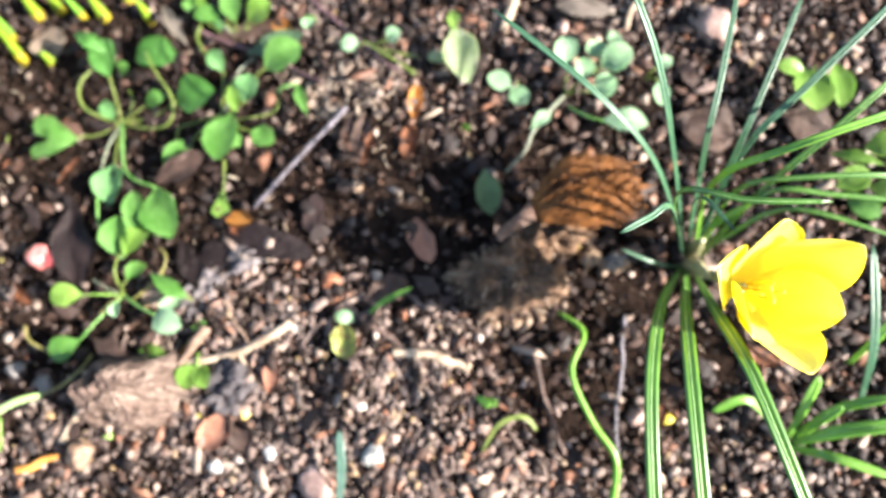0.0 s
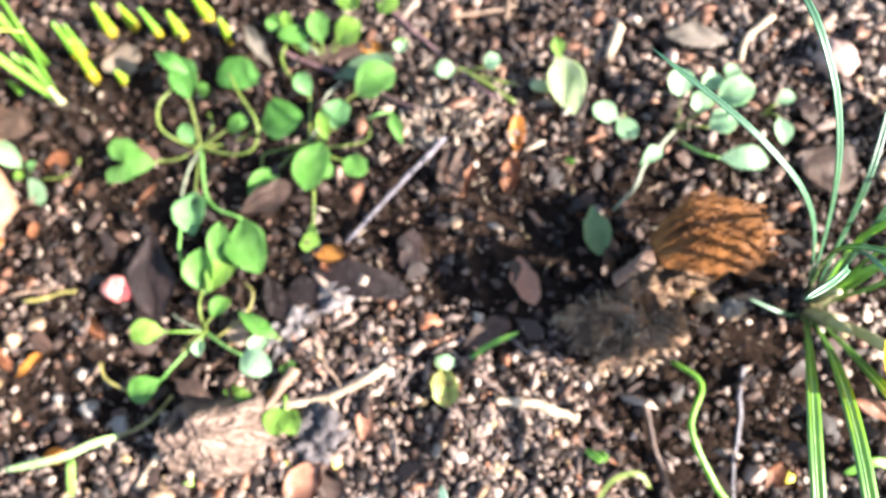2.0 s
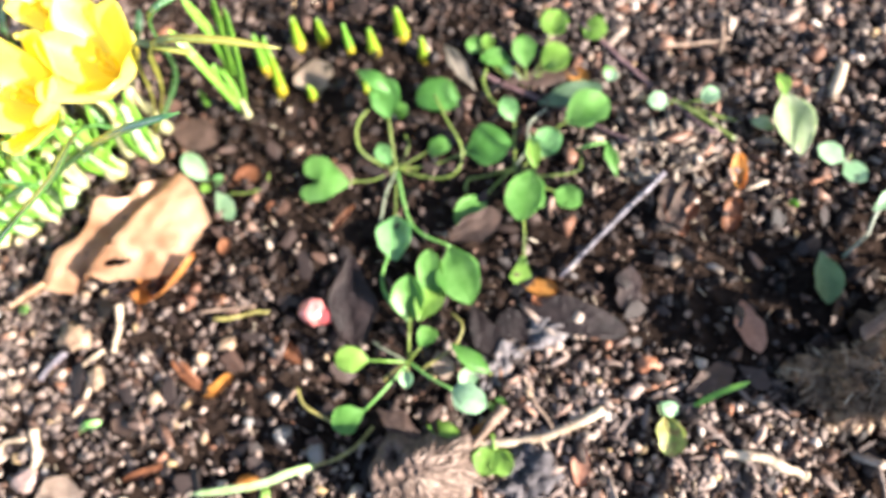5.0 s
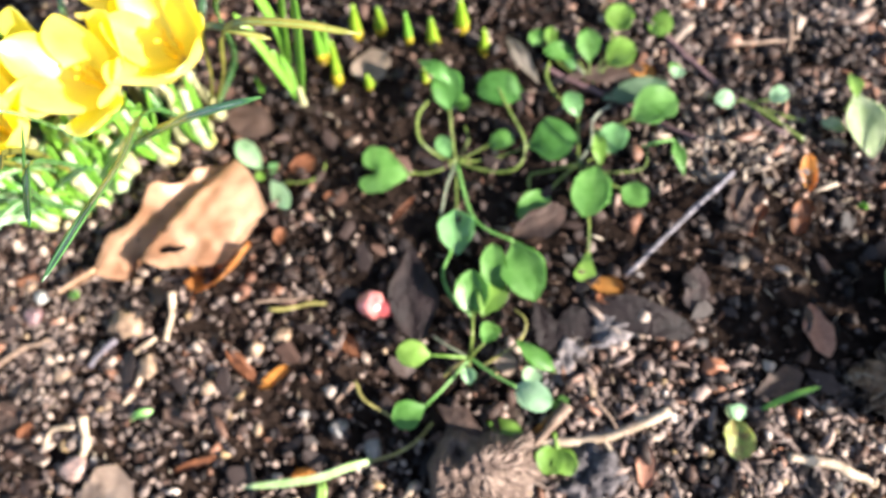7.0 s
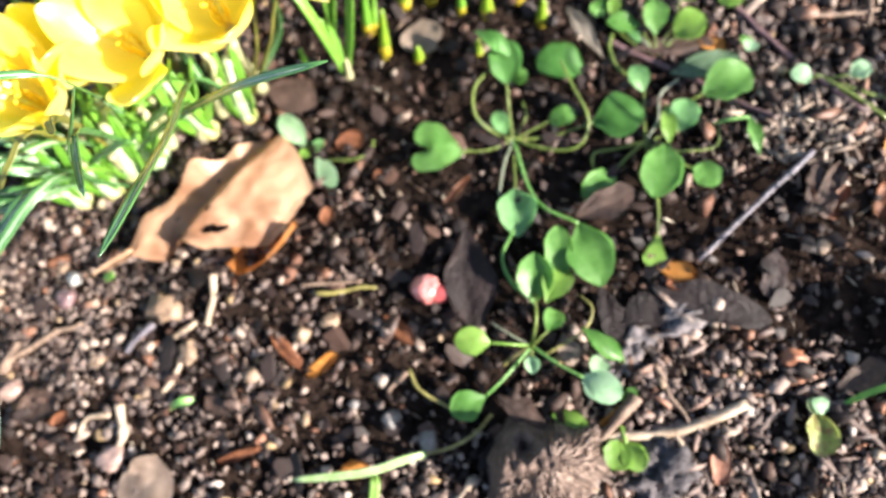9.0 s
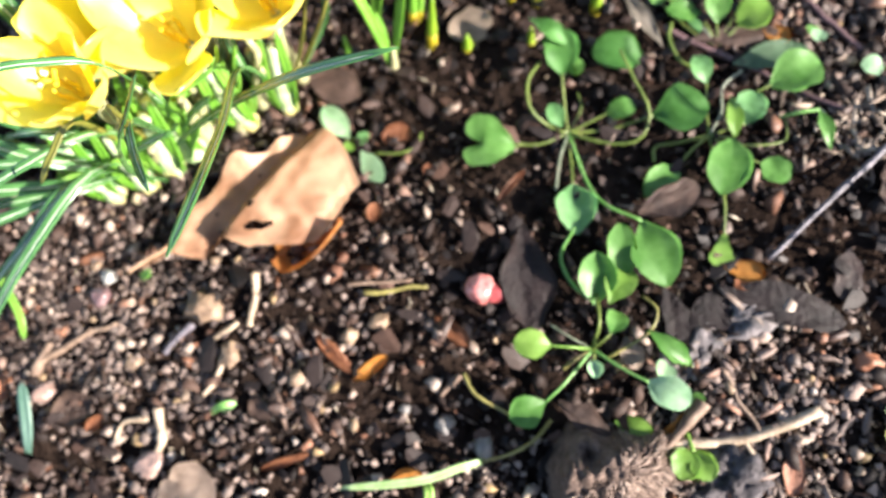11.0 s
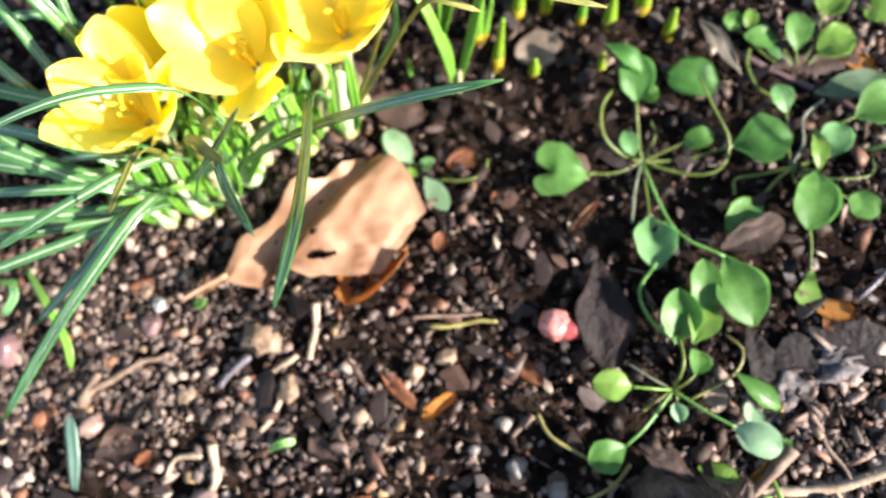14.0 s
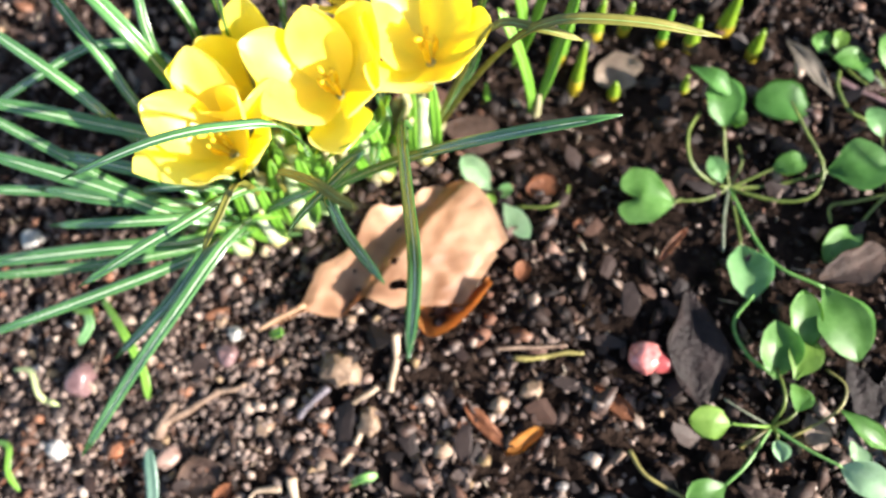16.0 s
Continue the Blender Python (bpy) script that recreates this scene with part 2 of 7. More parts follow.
def ground_z(x, y):
    """The height of the bed, without its finest crumbs."""
    z = 0.002 - min(0.1 * (x + 0.02) ** 2 + 0.35 * y * y, 0.008)
    near = max(0.0, 1.0 - max(abs(x) / 0.6, abs(y) / 0.5))
    z += near * (0.0024 * noise.noise((25 * x, 25 * y, 3.0)) + 0.0016 * noise.noise((75 * x, 75 * y, 7.0)))
    # the bed falls away behind the seedlings and towards the single crocus
    fall = smooth((x - 0.06) / 0.04)
    z -= 0.0055 * fall + 0.0062 * smooth((y - 0.02) / 0.045) * (1 - 0.6 * fall) * smooth((x + 0.13) / 0.03)
    for hx, hy, r, d in HOLLOWS:
        z -= d * math.exp(-((x - hx) ** 2 + (y - hy) ** 2) / (r * r))
    return z


HOLLOWS = ((0.080, -0.044, 0.011, 0.004), (0.082, -0.018, 0.014, 0.004), (0.07, 0.0, 0.012, 0.003), (0.122, -0.03, 0.012, 0.005))


def on(x, y, lift=0.0):
    return (x, y, ground_z(x, y) + lift)


def mesh_of(name, bm, mat, smooth=True):
    bmesh.ops.recalc_face_normals(bm, faces=bm.faces)
    me = bpy.data.meshes.new(name)
    bm.to_mesh(me)
    bm.free()
    if smooth:
        me.shade_smooth()
    me.materials.append(mat)
    return me


def thing(name, at, label, category, group="", kind=""):
    """An Empty at a thing's base."""
    ob = new(name)
    ob.empty_display_size = 0.01
    ob.location = at
    ob["base"] = at
    return tagged(ob, label, category, group, kind)


def part(name, bm, mat, parent, label=""):
    """A mesh, built in world metres, as one part under a thing or a part."""
    root = parent
    while root.parent:
        root = root.parent
    bm.transform(Matrix.Translation(-Vector(root["base"])))
    ob = new(name, mesh_of(name, bm, mat))
    ob.parent = parent
    return tagged(ob, label)


def solid(name, bm, mat, at, label, category, group="", kind=""):
    """A thing that is one mesh, built in world metres, with its origin at its base."""
    if len(label.split()) < 4:
        label += " on the soil"
    bm.transform(Matrix.Translation(-Vector(at)))
    ob = new(name, mesh_of(name, bm, mat))
    ob.location = at
    ob["base"] = at
    return tagged(ob, label, category, group, kind)


def curve_through(points, n):
    """n + 1 points on a smooth line through the given ones."""
    p = [Vector(q) for q in points]
    if len(p) == 2:
        return [p[0].lerp(p[1], i / n) for i in range(n + 1)]
    p = [p[0] * 2 - p[1]] + p + [p[-1] * 2 - p[-2]]
    out, spans = [], len(p) - 3
    for i in range(n + 1):
        s = min(i / n * spans, spans - 1e-6)
        k, t = int(s), s - int(s)
        a, b, c, d = p[k:k + 4]
        out.append(0.5 * (2 * b + (c - a) * t + (2 * a - 5 * b + 4 * c - d) * t * t + (3 * b - a - 3 * c + d) * t ** 3))
    return out


def sweep(bm, line, section, sides, closed_ends=True):
    """Skins sections along a line; section(i, f) gives (side, up) offsets, sides the side vector at each point."""
    rings = []
    for i, q in enumerate(line):
        f = i / (len(line) - 1)
        d = (line[min(i + 1, len(line) - 1)] - line[max(i - 1, 0)]).normalized()
        s = sides[i]
        u = s.cross(d).normalized()
        rings.append([bm.verts.new(q + s * a + u * b) for a, b in section(i, f)])
    m = len(rings[0])
    for r0, r1 in zip(rings, rings[1:]):
        for j in range(m):
            bm.faces.new((r0[j], r0[(j + 1) % m], r1[(j + 1) % m], r1[j]))
    if closed_ends:
        bm.faces.new(rings[0])
        bm.faces.new(rings[-1][::-1])
    return rings


def level_sides(line, twist=0.0):
    """Level side vectors along a line, carried from its tip back to its base."""
    out, last = [], Vector((1, 0, 0))
    for i in range(len(line) - 1, -1, -1):
        d = (line[min(i + 1, len(line) - 1)] - line[max(i - 1, 0)]).normalized()
        s = d.cross(Vector((0, 0, 1)))
        if s.length < 0.25:
            s = last - d * last.dot(d)
        s.normalize()
        if out and s.dot(last) < 0:
            s = -s
        last = s
        out.append(Matrix.Rotation(twist * i / len(line), 3, d) @ s if twist else s)
    return out[::-1]


def rod(bm, points, r0, r1, n=12, m=7, wobble=0.0):
    """A round, tapered stem."""
    line = curve_through(points, n)
    if wobble:
        for i, q in enumerate(line):
            q += wobble * Vector((noise.noise(q * 140), noise.noise(q * 140 + Vector((9, 0, 0))), 0.4 * noise.noise(q * 140 + Vector((0, 9, 0)))))

    def ring(i, f):
        r = (r0 + (r1 - r0) * f) * (1 + (0.3 * noise.noise(line[i] * 300) if wobble else 0))
        return [(r * math.cos(2 * math.pi * k / m), r * math.sin(2 * math.pi * k / m)) for k in range(m)]
    sweep(bm, line, ring, level_sides(line))


def blade(parent, points, width, mat=None, label="", name="leaf", twist=0.0, stripe=True, n=16, tip=0.75):
    """A long crocus leaf: channelled, keeled below, with a pale rib in the channel."""
    mat = mat or BLADE
    line = curve_through(points, n)
    sides = level_sides(line, twist)

    def w(f):
        grow = 0.55 + 0.45 * min(1, f / 0.35)
        end = 1.0 if f < tip else math.sqrt(max(0.0, 1 - ((f - tip) / (1 - tip)) ** 2)) * 0.88 + 0.12
        return width * grow * end / 2

    def section(i, f):
        h = w(f)
        return [(-h, h * 0.34), (-h * 0.45, h * 0.3), (0, h * 0.02), (h * 0.45, h * 0.3), (h, h * 0.34), (h * 0.8, -h * 0.05), (0, -h * 0.32), (-h * 0.8, -h * 0.05)]
    bm = bmesh.new()
    sweep(bm, line, section, sides)
    ob = part(name, bm, mat, parent, label)
    if stripe:
        glossy = mat is BLADE_GLOSS
        rib = 0.15 if glossy else 0.2 if mat is BLADE_LIME else 0.1
        bm = bmesh.new()
        sweep(bm, line[:-1], lambda i, f: [(-w(f * (n - 1) / n) * rib, w(f) * 0.05), (0, w(f) * 0.2), (w(f * (n - 1) / n) * rib, w(f) * 0.05)], sides)
        part("midrib", bm, MIDRIB_WHITE if glossy else MIDRIB_DIM if mat is BLADE else MIDRIB, ob)
    return ob


def sheet(bm, ns, nt, place, thick):
    """A curved sheet with thickness; place(s, t) with s in 0..1 and t in -1..1."""
    grid = [[bm.verts.new(place(i / ns, -1 + 2 * j / nt)) for j in range(nt + 1)] for i in range(ns + 1)]
    faces = [bm.faces.new((grid[i][j], grid[i][j + 1], grid[i + 1][j + 1], grid[i + 1][j])) for i in range(ns) for j in range(nt)]
    if thick:
        bmesh.ops.solidify(bm, geom=faces, thickness=thick)


OVAL = ((0.0, 0.1), (0.12, 0.34), (0.28, 0.76), (0.48, 0.99), (0.6, 1.0), (0.78, 0.84), (0.92, 0.48), (1.0, 0.06))
DIAMOND = ((0.0, 0.09), (0.13, 0.36), (0.32, 0.86), (0.48, 1.0), (0.66, 0.9), (0.86, 0.56), (1.0, 0.1))
ROUND = ((0.0, 0.14), (0.1, 0.45), (0.27, 0.86), (0.48, 1.0), (0.72, 0.93), (0.91, 0.6), (1.0, 0.15))
HEART = ((0.0, 0.1), (0.2, 0.5), (0.45, 0.88), (0.65, 1.0), (0.85, 0.94), (1.0, 0.62))
LANCE = ((0.0, 0.1), (0.2, 0.6), (0.4, 1.0), (0.6, 0.85), (0.85, 0.35), (1.0, 0.04))


def profile(stops, s):
    """A smooth curve through the stops, that does not swing past them."""
    for k in range(len(stops) - 1):
        (a, va), (b, vb) = stops[k], stops[k + 1]
        if s <= b:
            def slope(i):
                if not 0 < i < len(stops) - 1:
                    return (vb - va) / (b - a)
                d0 = (stops[i][1] - stops[i - 1][1]) / (stops[i][0] - stops[i - 1][0])
                d1 = (stops[i + 1][1] - stops[i][1]) / (stops[i + 1][0] - stops[i][0])
                return 0.0 if d0 * d1 <= 0 else 2 * d0 * d1 / (d0 + d1)
            f, h = (s - a) / (b - a), b - a
            m0, m1 = slope(k) * h, slope(k + 1) * h
            return va + f * (m0 + f * (3 * (vb - va) - 2 * m0 - m1 + f * (m0 + m1 - 2 * (vb - va))))
    return stops[-1][1]


def leaf(parent, base, tip, width, mat=None, shape=OVAL, cup=0.12, arch=0.12, label="", notch=0.0, wave=0.03, name="leaf", thick=0.0004):
    """A small blade from base to tip: cupped across, arched along, with an uneven edge."""
    mat = mat or GREEN
    a, b = Vector(base), Vector(tip)
    d = b - a
    size = d.length
    side = d.cross(Vector((0, 0, 1))).normalized()
    up = side.cross(d).normalized()
    seed = a * 77

    def place(s, t):
        s2 = s - notch * max(0.0, 1 - abs(t) * 2.2) * max(0.0, (s - 0.6) / 0.4)
        h = width / 2 * profile(shape, s) * (1 + wave * noise.noise(seed + Vector((s * 4, t * 2, 0))) * 4)
        lift = cup * width * (abs(t) ** 2) * profile(shape, s) - cup * width * 0.1 * math.exp(-(t * 5) ** 2)
        lift += arch * size * math.sin(math.pi * s) + wave * width * noise.noise(seed + Vector((s * 3, t * 2, 5)))
        q = a + d * s2 + side * (t * h) + up * lift
        # it never dips into the crumbs
        q.z = max(q.z, ground_z(q.x, q.y) + 0.0028)
        return q
    bm = bmesh.new()
    sheet(bm, 16, 10, place, thick)
    return part(name, bm, mat, parent, label)


def stalk(parent, points, r=0.0006, mat=None, label="", r1=None, name="stalk"):
    # a stalk stays above the crumbs
    points = [(x, y, max(z, ground_z(x, y) + (0.0022 if k else 0.0012))) for k, (x, y, z) in enumerate(tuple(q) for q in points)]
    bm = bmesh.new()
    rod(bm, points, r * 0.72, (r1 or r * 0.8) * 0.72, 14, 6)
    return part(name, bm, mat or STALK, parent, label)


def lump(bm, at, size, turn=0.0, rough=0.2, freq=1.2, sub=2, seed=0.0, squash=0.0):
    """An uneven pebble or clod; size: its three half widths."""
    r = bmesh.ops.create_icosphere(bm, subdivisions=sub, radius=1.0)
    rot = Matrix.Rotation(turn, 3, "Z")
    for v in r["verts"]:
        q = v.co.normalized()
        k = 1 + rough * noise.noise(q * freq + Vector((seed, seed * 2, 0))) + rough * 0.5 * noise.noise(q * freq * 2.7 + Vector((0, seed, 4)))
        q = Vector((q.x * size[0], q.y * size[1], q.z * size[2])) * k
        v.co = Vector(at) + rot @ q


def stone(name, xy, size, mat, label, category="stone", turn=0.0, rough=0.25, group="", sink=0.35, freq=1.2):
    x, y = xy[0], xy[1]
    z = ground_z(x, y)
    bm = bmesh.new()
    c = Vector((x, y, z + size[2] * (1 - sink)))
    lump(bm, c, size, turn, rough + 0.15, freq + 0.4, 3, x * 50 + y * 31)
    r = random.Random(int((x + 2) * 1e5))
    for _ in range(8):
        n = Vector((r.gauss(0, 1), r.gauss(0, 1), r.gauss(0, 1))).normalized()
        reach = max((v.co - c).dot(n) for v in bm.verts) * r.uniform(0.6, 0.9)
        for v in bm.verts:
            over = (v.co - c).dot(n) - reach
            if over > 0:
                v.co -= n * over * 0.85
    for v in bm.verts:
        v.co += (v.co - c) * 0.1 * noise.noise(v.co * 900)
    return solid(name, bm, mat, (x, y, z), label, category, group)


def chip(a, b, width, mat, label, thick=0.0012, name="bark_chip", category="bark chip", group="bark chips on the bed", curl=0.15, lift=0.002):
    """A flake of bark or a leaf scrap that lies on the soil from a to b."""
    a, b = Vector(on(a[0], a[1], lift)), Vector(on(b[0], b[1], lift + 0.0006))
    d = b - a
    side = d.cross(Vector((0, 0, 1))).normalized()
    seed = a * 91

    def place(s, t):
        h = width / 2 * (profile(ROUND, s) * 0.9 + 0.1) * (1 + 0.35 * noise.noise(seed + Vector((s * 3, t, 0))))
        z = curl * width * t * t + 0.1 * d.length * noise.noise(seed + Vector((s * 2, t, 3)))
        return a + d * s + side * (t * h) + Vector((0, 0, z))
    bm = bmesh.new()
    sheet(bm, 8, 5, place, thick)
    return solid(name, bm, mat, tuple(a), label, category, group)


def twig(points, r, mat, label, r1=None, group="twigs on the bed", lift=0.0024, wobble=0.0012, name="twig"):
    pts = [on(p[0], p[1], lift + (p[2] if len(p) > 2 else 0)) for p in points]
    bm = bmesh.new()
    rod(bm, pts, r, r1 or r * 0.7, 18, 7, wobble)
    return solid(name, bm, mat, pts[0], label, "twig", group)


def flower(plant, base, seat, axis, size=0.021, opening=32, roll=0.0, wide=0.6, label="", stamens=True, flare=0):
    """A crocus flower: pale tube, three outer and three inner petals, stamens and style."""
    axis = Vector(axis).normalized()
    seat = Vector(seat)
    bm = bmesh.new()
    mid = Vector(base).lerp(seat, 0.55) + Vector((0, 0, 0.004))
    line = [Vector(base), mid, seat - axis * 0.005, seat - axis * 0.0005]
    curve = curve_through(line, 14)
    sweep(bm, curve, lambda i, f: [((0.0015 + 0.0005 * f ** 3) * math.cos(k * math.pi / 5), (0.0015 + 0.0005 * f ** 3) * math.sin(k * math.pi / 5)) for k in range(10)], level_sides(curve))
    tube = part("flower", bm, SHEATH, plant, label or "open yellow crocus flower on a pale tube")
    x0 = (Vector((1, 0, 0)) - axis * axis.x).normalized()
    y0 = axis.cross(x0)
    for k in range(6):
        outer = k % 2 == 0
        ang = radians(roll + 60 * k + rng.uniform(-6, 6))
        out = x0 * math.cos(ang) + y0 * math.sin(ang)
        tan = axis.cross(out)
        length = size * (1.05 if outer else 0.95) * rng.uniform(0.95, 1.05)
        width = size * wide * (1.0 if outer else 0.94)
        open_k = opening + (4 if outer else -3) + rng.uniform(-8, 8)
        rise = [(0.0012, 0.0)]
        steps = 12
        for i in range(steps):
            f = (i + 0.5) / steps
            th = radians(open_k + 28 - 46 * f + 18 * max(0.0, f - 0.72) / 0.28 + flare * smooth((f - 0.45) / 0.5))
            rise.append((rise[-1][0] + math.sin(th) * length / steps, rise[-1][1] + math.cos(th) * length / steps))
        seed = Vector((k, roll, 0))

        def place(s, t):
            s = math.sin(math.pi / 2 * s)
            w = width / 2 * (profile(PETAL_SHAPE, s) if s < 0.56 else max(0.03, math.sqrt(max(0.0, 1 - ((s - 0.56) / 0.44) ** 3))))
            i = min(int(s * steps), steps - 1)
            f = s * steps - i
            r = rise[i][0] + (rise[i + 1][0] - rise[i][0]) * f + (0.0006 if outer else 0)
            h = rise[i][1] + (rise[i + 1][1] - rise[i][1]) * f
            ripple = 0.0004 * noise.noise(seed + Vector((s * 3, t * 2, 0))) * s * 2
            return seat + axis * h + out * (r - 0.42 * w * t * t + ripple) + tan * (t * w)
        bm = bmesh.new()
        sheet(bm, 18, 12, place, 0)
        part("petal", bm, PETAL, tube)
    if stamens:
        for k in range(3):
            ang = radians(roll + 30 + 120 * k)
            out = x0 * math.cos(ang) + y0 * math.sin(ang)
            bm = bmesh.new()
            foot = seat + axis * 0.001 + out * 0.001
            rod(bm, [foot, foot + axis * 0.005 + out * 0.0008], 0.0003, 0.0003, 4, 5)
            rod(bm, [foot + axis * 0.0045 + out * 0.0008, foot + axis * 0.008 + out * 0.0016, foot + axis * 0.0115 + out * 0.0014], 0.0008, 0.0004, 6, 6)
            part("stamen", bm, ANTHER, tube, "orange-yellow stamen")
        bm = bmesh.new()
        rod(bm, [seat, seat + axis * 0.012], 0.0003, 0.0003, 4, 5)
        for k in range(3):
            ang = radians(roll + 90 + 120 * k)
            out = x0 * math.cos(ang) + y0 * math.sin(ang)
            rod(bm, [seat + axis * 0.0118, seat + axis * 0.0135 + out * 0.001, seat + axis * 0.0145 + out * 0.0026], 0.0004, 0.0007, 6, 5)
        part("style", bm, ANTHER, tube, "orange style with three arms")
    return tube


PETAL_SHAPE = ((0.0, 0.3), (0.2, 0.55), (0.4, 0.86), (0.56, 1.0))


def sheath(plant, base, top, r=0.003):
    bm = bmesh.new()
    base, top = Vector(base), Vector(top)
    rod(bm, [base - Vector((0, 0, 0.003)), base.lerp(top, 0.6), base.lerp(top, 1.5)], r, r * 0.3, 10, 9, 0.0009)
    return part("sheath", bm, SHEATH, plant, "papery white sheath")


# ---- the bed of soil ----


def lines(lo, hi, step, far, growth=1.5):
    mid = list(np.arange(lo, hi + step / 2, step))
    left, right, d = [lo], [hi], step
    while right[-1] < far:
        d *= growth
        left.append(left[-1] - d)
        right.append(right[-1] + d)
    return left[:0:-1] + mid + right[1:]


def make_ground():
    xs, ys = lines(-0.31, 0.3, 0.0014, 80), lines(-0.19, 0.21, 0.0014, 80)
    verts = []
    for y in ys:
        for x in xs:
            z = ground_z(x, y)
            if abs(x) < 0.4 and abs(y) < 0.3:
                cell = noise.voronoi((270 * x, 270 * y, 0.5))[0]
                z += 0.0022 * (0.45 - min(cell[0], 0.9)) + 0.0014 * noise.noise((160 * x, 160 * y, 1.0)) + 0.0009 * noise.noise((520 * x, 520 * y, 2.0))
            verts.append((x, y, z))
    nx = len(xs)
    faces = [(j * nx + i, j * nx + i + 1, (j + 1) * nx + i + 1, (j + 1) * nx + i) for j in range(len(ys) - 1) for i in range(nx - 1)]
    me = bpy.data.meshes.new("ground")
    me.from_pydata(verts, [], faces)
    me.shade_smooth()
    me.materials.append(SOIL)
    return tagged(new("ground", me), "dark humus soil of a flower bed", "soil", kind="structure")


make_ground()


def unit_ball(sub):
    bm = bmesh.new()
    bmesh.ops.create_icosphere(bm, subdivisions=sub, radius=1.0)
    bm.verts.ensure_lookup_table()
    v = np.array([p.co[:] for p in bm.verts])
    f = np.array([[q.index for q in p.verts] for p in bm.faces])
    bm.free()
    return v, f


def variants(sub, n, seed, rough):
    """Some uneven crumbs to choose from."""
    r = np.random.RandomState(seed)
    v, f = unit_ball(sub)
    out = []
    for k in range(n):
        w = np.array([p * (1 + rough * (noise.noise(Vector(p * 1.3 + k * 7)) + 0.6 * noise.noise(Vector(p * 3.1 + k * 3)))) for p in v])
        for _ in range(9):
            n = r.randn(3)
            n /= np.linalg.norm(n)
            w = w - np.maximum(0, w @ n - r.uniform(0.35, 0.68))[:, None] * n
        out.append(w + 0.1 * r.randn(*w.shape))
    return out, f


def scatter(name, count, sub, radius, dense, mat, label, category, seed, flat=(0.5, 0.9), longer=(0.7, 1.6), sink=0.3, box=(-0.29, 0.27, -0.17, 0.19), rough=0.75, power=2.5, smooth=True):
    """Loose bits strewn over the bed as one mesh; dense(x, y) is the chance that a bit lies there."""
    r = np.random.RandomState(seed)
    balls, bf = variants(sub, 16, seed, rough)
    nv = len(balls[0])
    vs, fs, made = [], [], 0
    while made < count:
        x, y = r.uniform(box[0], box[1]), r.uniform(box[2], box[3])
        if r.rand() > dense(x, y):
            continue
        s = radius[0] + (radius[1] - radius[0]) * r.rand() ** power
        v = balls[r.randint(16)] * np.array([s * r.uniform(*longer), s, s * r.uniform(*flat)])
        rot = np.array(Euler((r.uniform(-0.6, 0.6), r.uniform(-0.5, 0.5), r.uniform(0, 6.283))).to_matrix())
        vs.append(v @ rot.T + np.array([x, y, ground_z(x, y) + s * (0.7 - sink)]))
        fs.append(bf + made * nv)
        made += 1
    me = bpy.data.meshes.new(name)
    me.from_pydata(np.concatenate(vs).tolist(), [], np.concatenate(fs).tolist())
    if smooth:
        me.shade_smooth()
    me.materials.append(mat)
    return tagged(new(name, me), label, category, kind="stuff")


def gritty(x, y):
    """Where the pale grit lies: along the front of the bed and by the left clump, little in the hollow."""
    front = 1 / (1 + math.exp((y + 0.036 + 0.13 * x) / 0.014))
    front *= 1 - 0.45 / (1 + math.exp(-(x - 0.085) / 0.008))
    left = 1 / (1 + math.exp((x + 0.125) / 0.015)) / (1 + math.exp((y - 0.055) / 0.01))
    back = 0.6 / (1 + math.exp(-(y - 0.07 + 0.35 * max(0.0, x)) / 0.012)) * (1 if x > 0.03 else 0.3)
    patch = 0.55 + 0.9 * noise.noise((28 * x, 28 * y, 11.0)) + 0.4 * noise.noise((70 * x, 70 * y, 5.0))
    return min(1.0, 0.05 + (front + left + back) * max(0.12, patch))


# spots with few pale bits: bare soil, and cast shade put in as darker ground
BARE_AND_SHADED = ((-0.090, -0.036, 0.026), (-0.058, -0.042, 0.016), (-0.060, 0.092, 0.022), (0.042, -0.010, 0.022), (0.069, -0.030, 0.014), (0.085, -0.021, 0.014), (-0.062, 0.078, 0.022), (-0.066, -0.029, 0.016), (-0.045, 0.045, 0.024), (0.002, 0.018, 0.024), (-0.062, 0.030, 0.02), (0.030, 0.0, 0.02), (-0.100, -0.022, 0.016), (-0.079, -0.030, 0.02), (-0.063, 0.010, 0.014), (0.105, -0.024, 0.036), (0.128, -0.05, 0.022), (0.066, -0.018, 0.022), (0.055, 0.006, 0.026), (-0.012, 0.014, 0.024), (-0.048, 0.02, 0.026), (-0.04, 0.066, 0.034), (-0.075, 0.075, 0.028), (-0.085, -0.03, 0.024), (-0.055, -0.033, 0.025), (-0.02, 0.04, 0.025), (-0.09, -0.004, 0.014), (-0.215, 0.1, 0.035), (-0.115, 0.012, 0.012), (0.112, -0.089, 0.026), (0.0, 0.075, 0.02), (-0.211, -0.022, 0.018), (-0.175, -0.015, 0.012), (-0.149, 0.006, 0.010), (-0.190, -0.022, 0.012), (-0.136, -0.014, 0.012), (0.137, -0.072, 0.018), (0.141, -0.04, 0.014), (0.15, -0.09, 0.02), (0.118, -0.066, 0.016), (-0.014, 0.081, 0.024), (-0.026, 0.064, 0.02), (0.004, 0.06, 0.018), (-0.181, -0.026, 0.018), (-0.156, -0.03, 0.018), (-0.131, -0.033, 0.018), (-0.108, -0.035, 0.016), (-0.05, 0.1, 0.026), (-0.03, 0.095, 0.024), (-0.075, 0.098, 0.02), (-0.056, 0.086, 0.02))


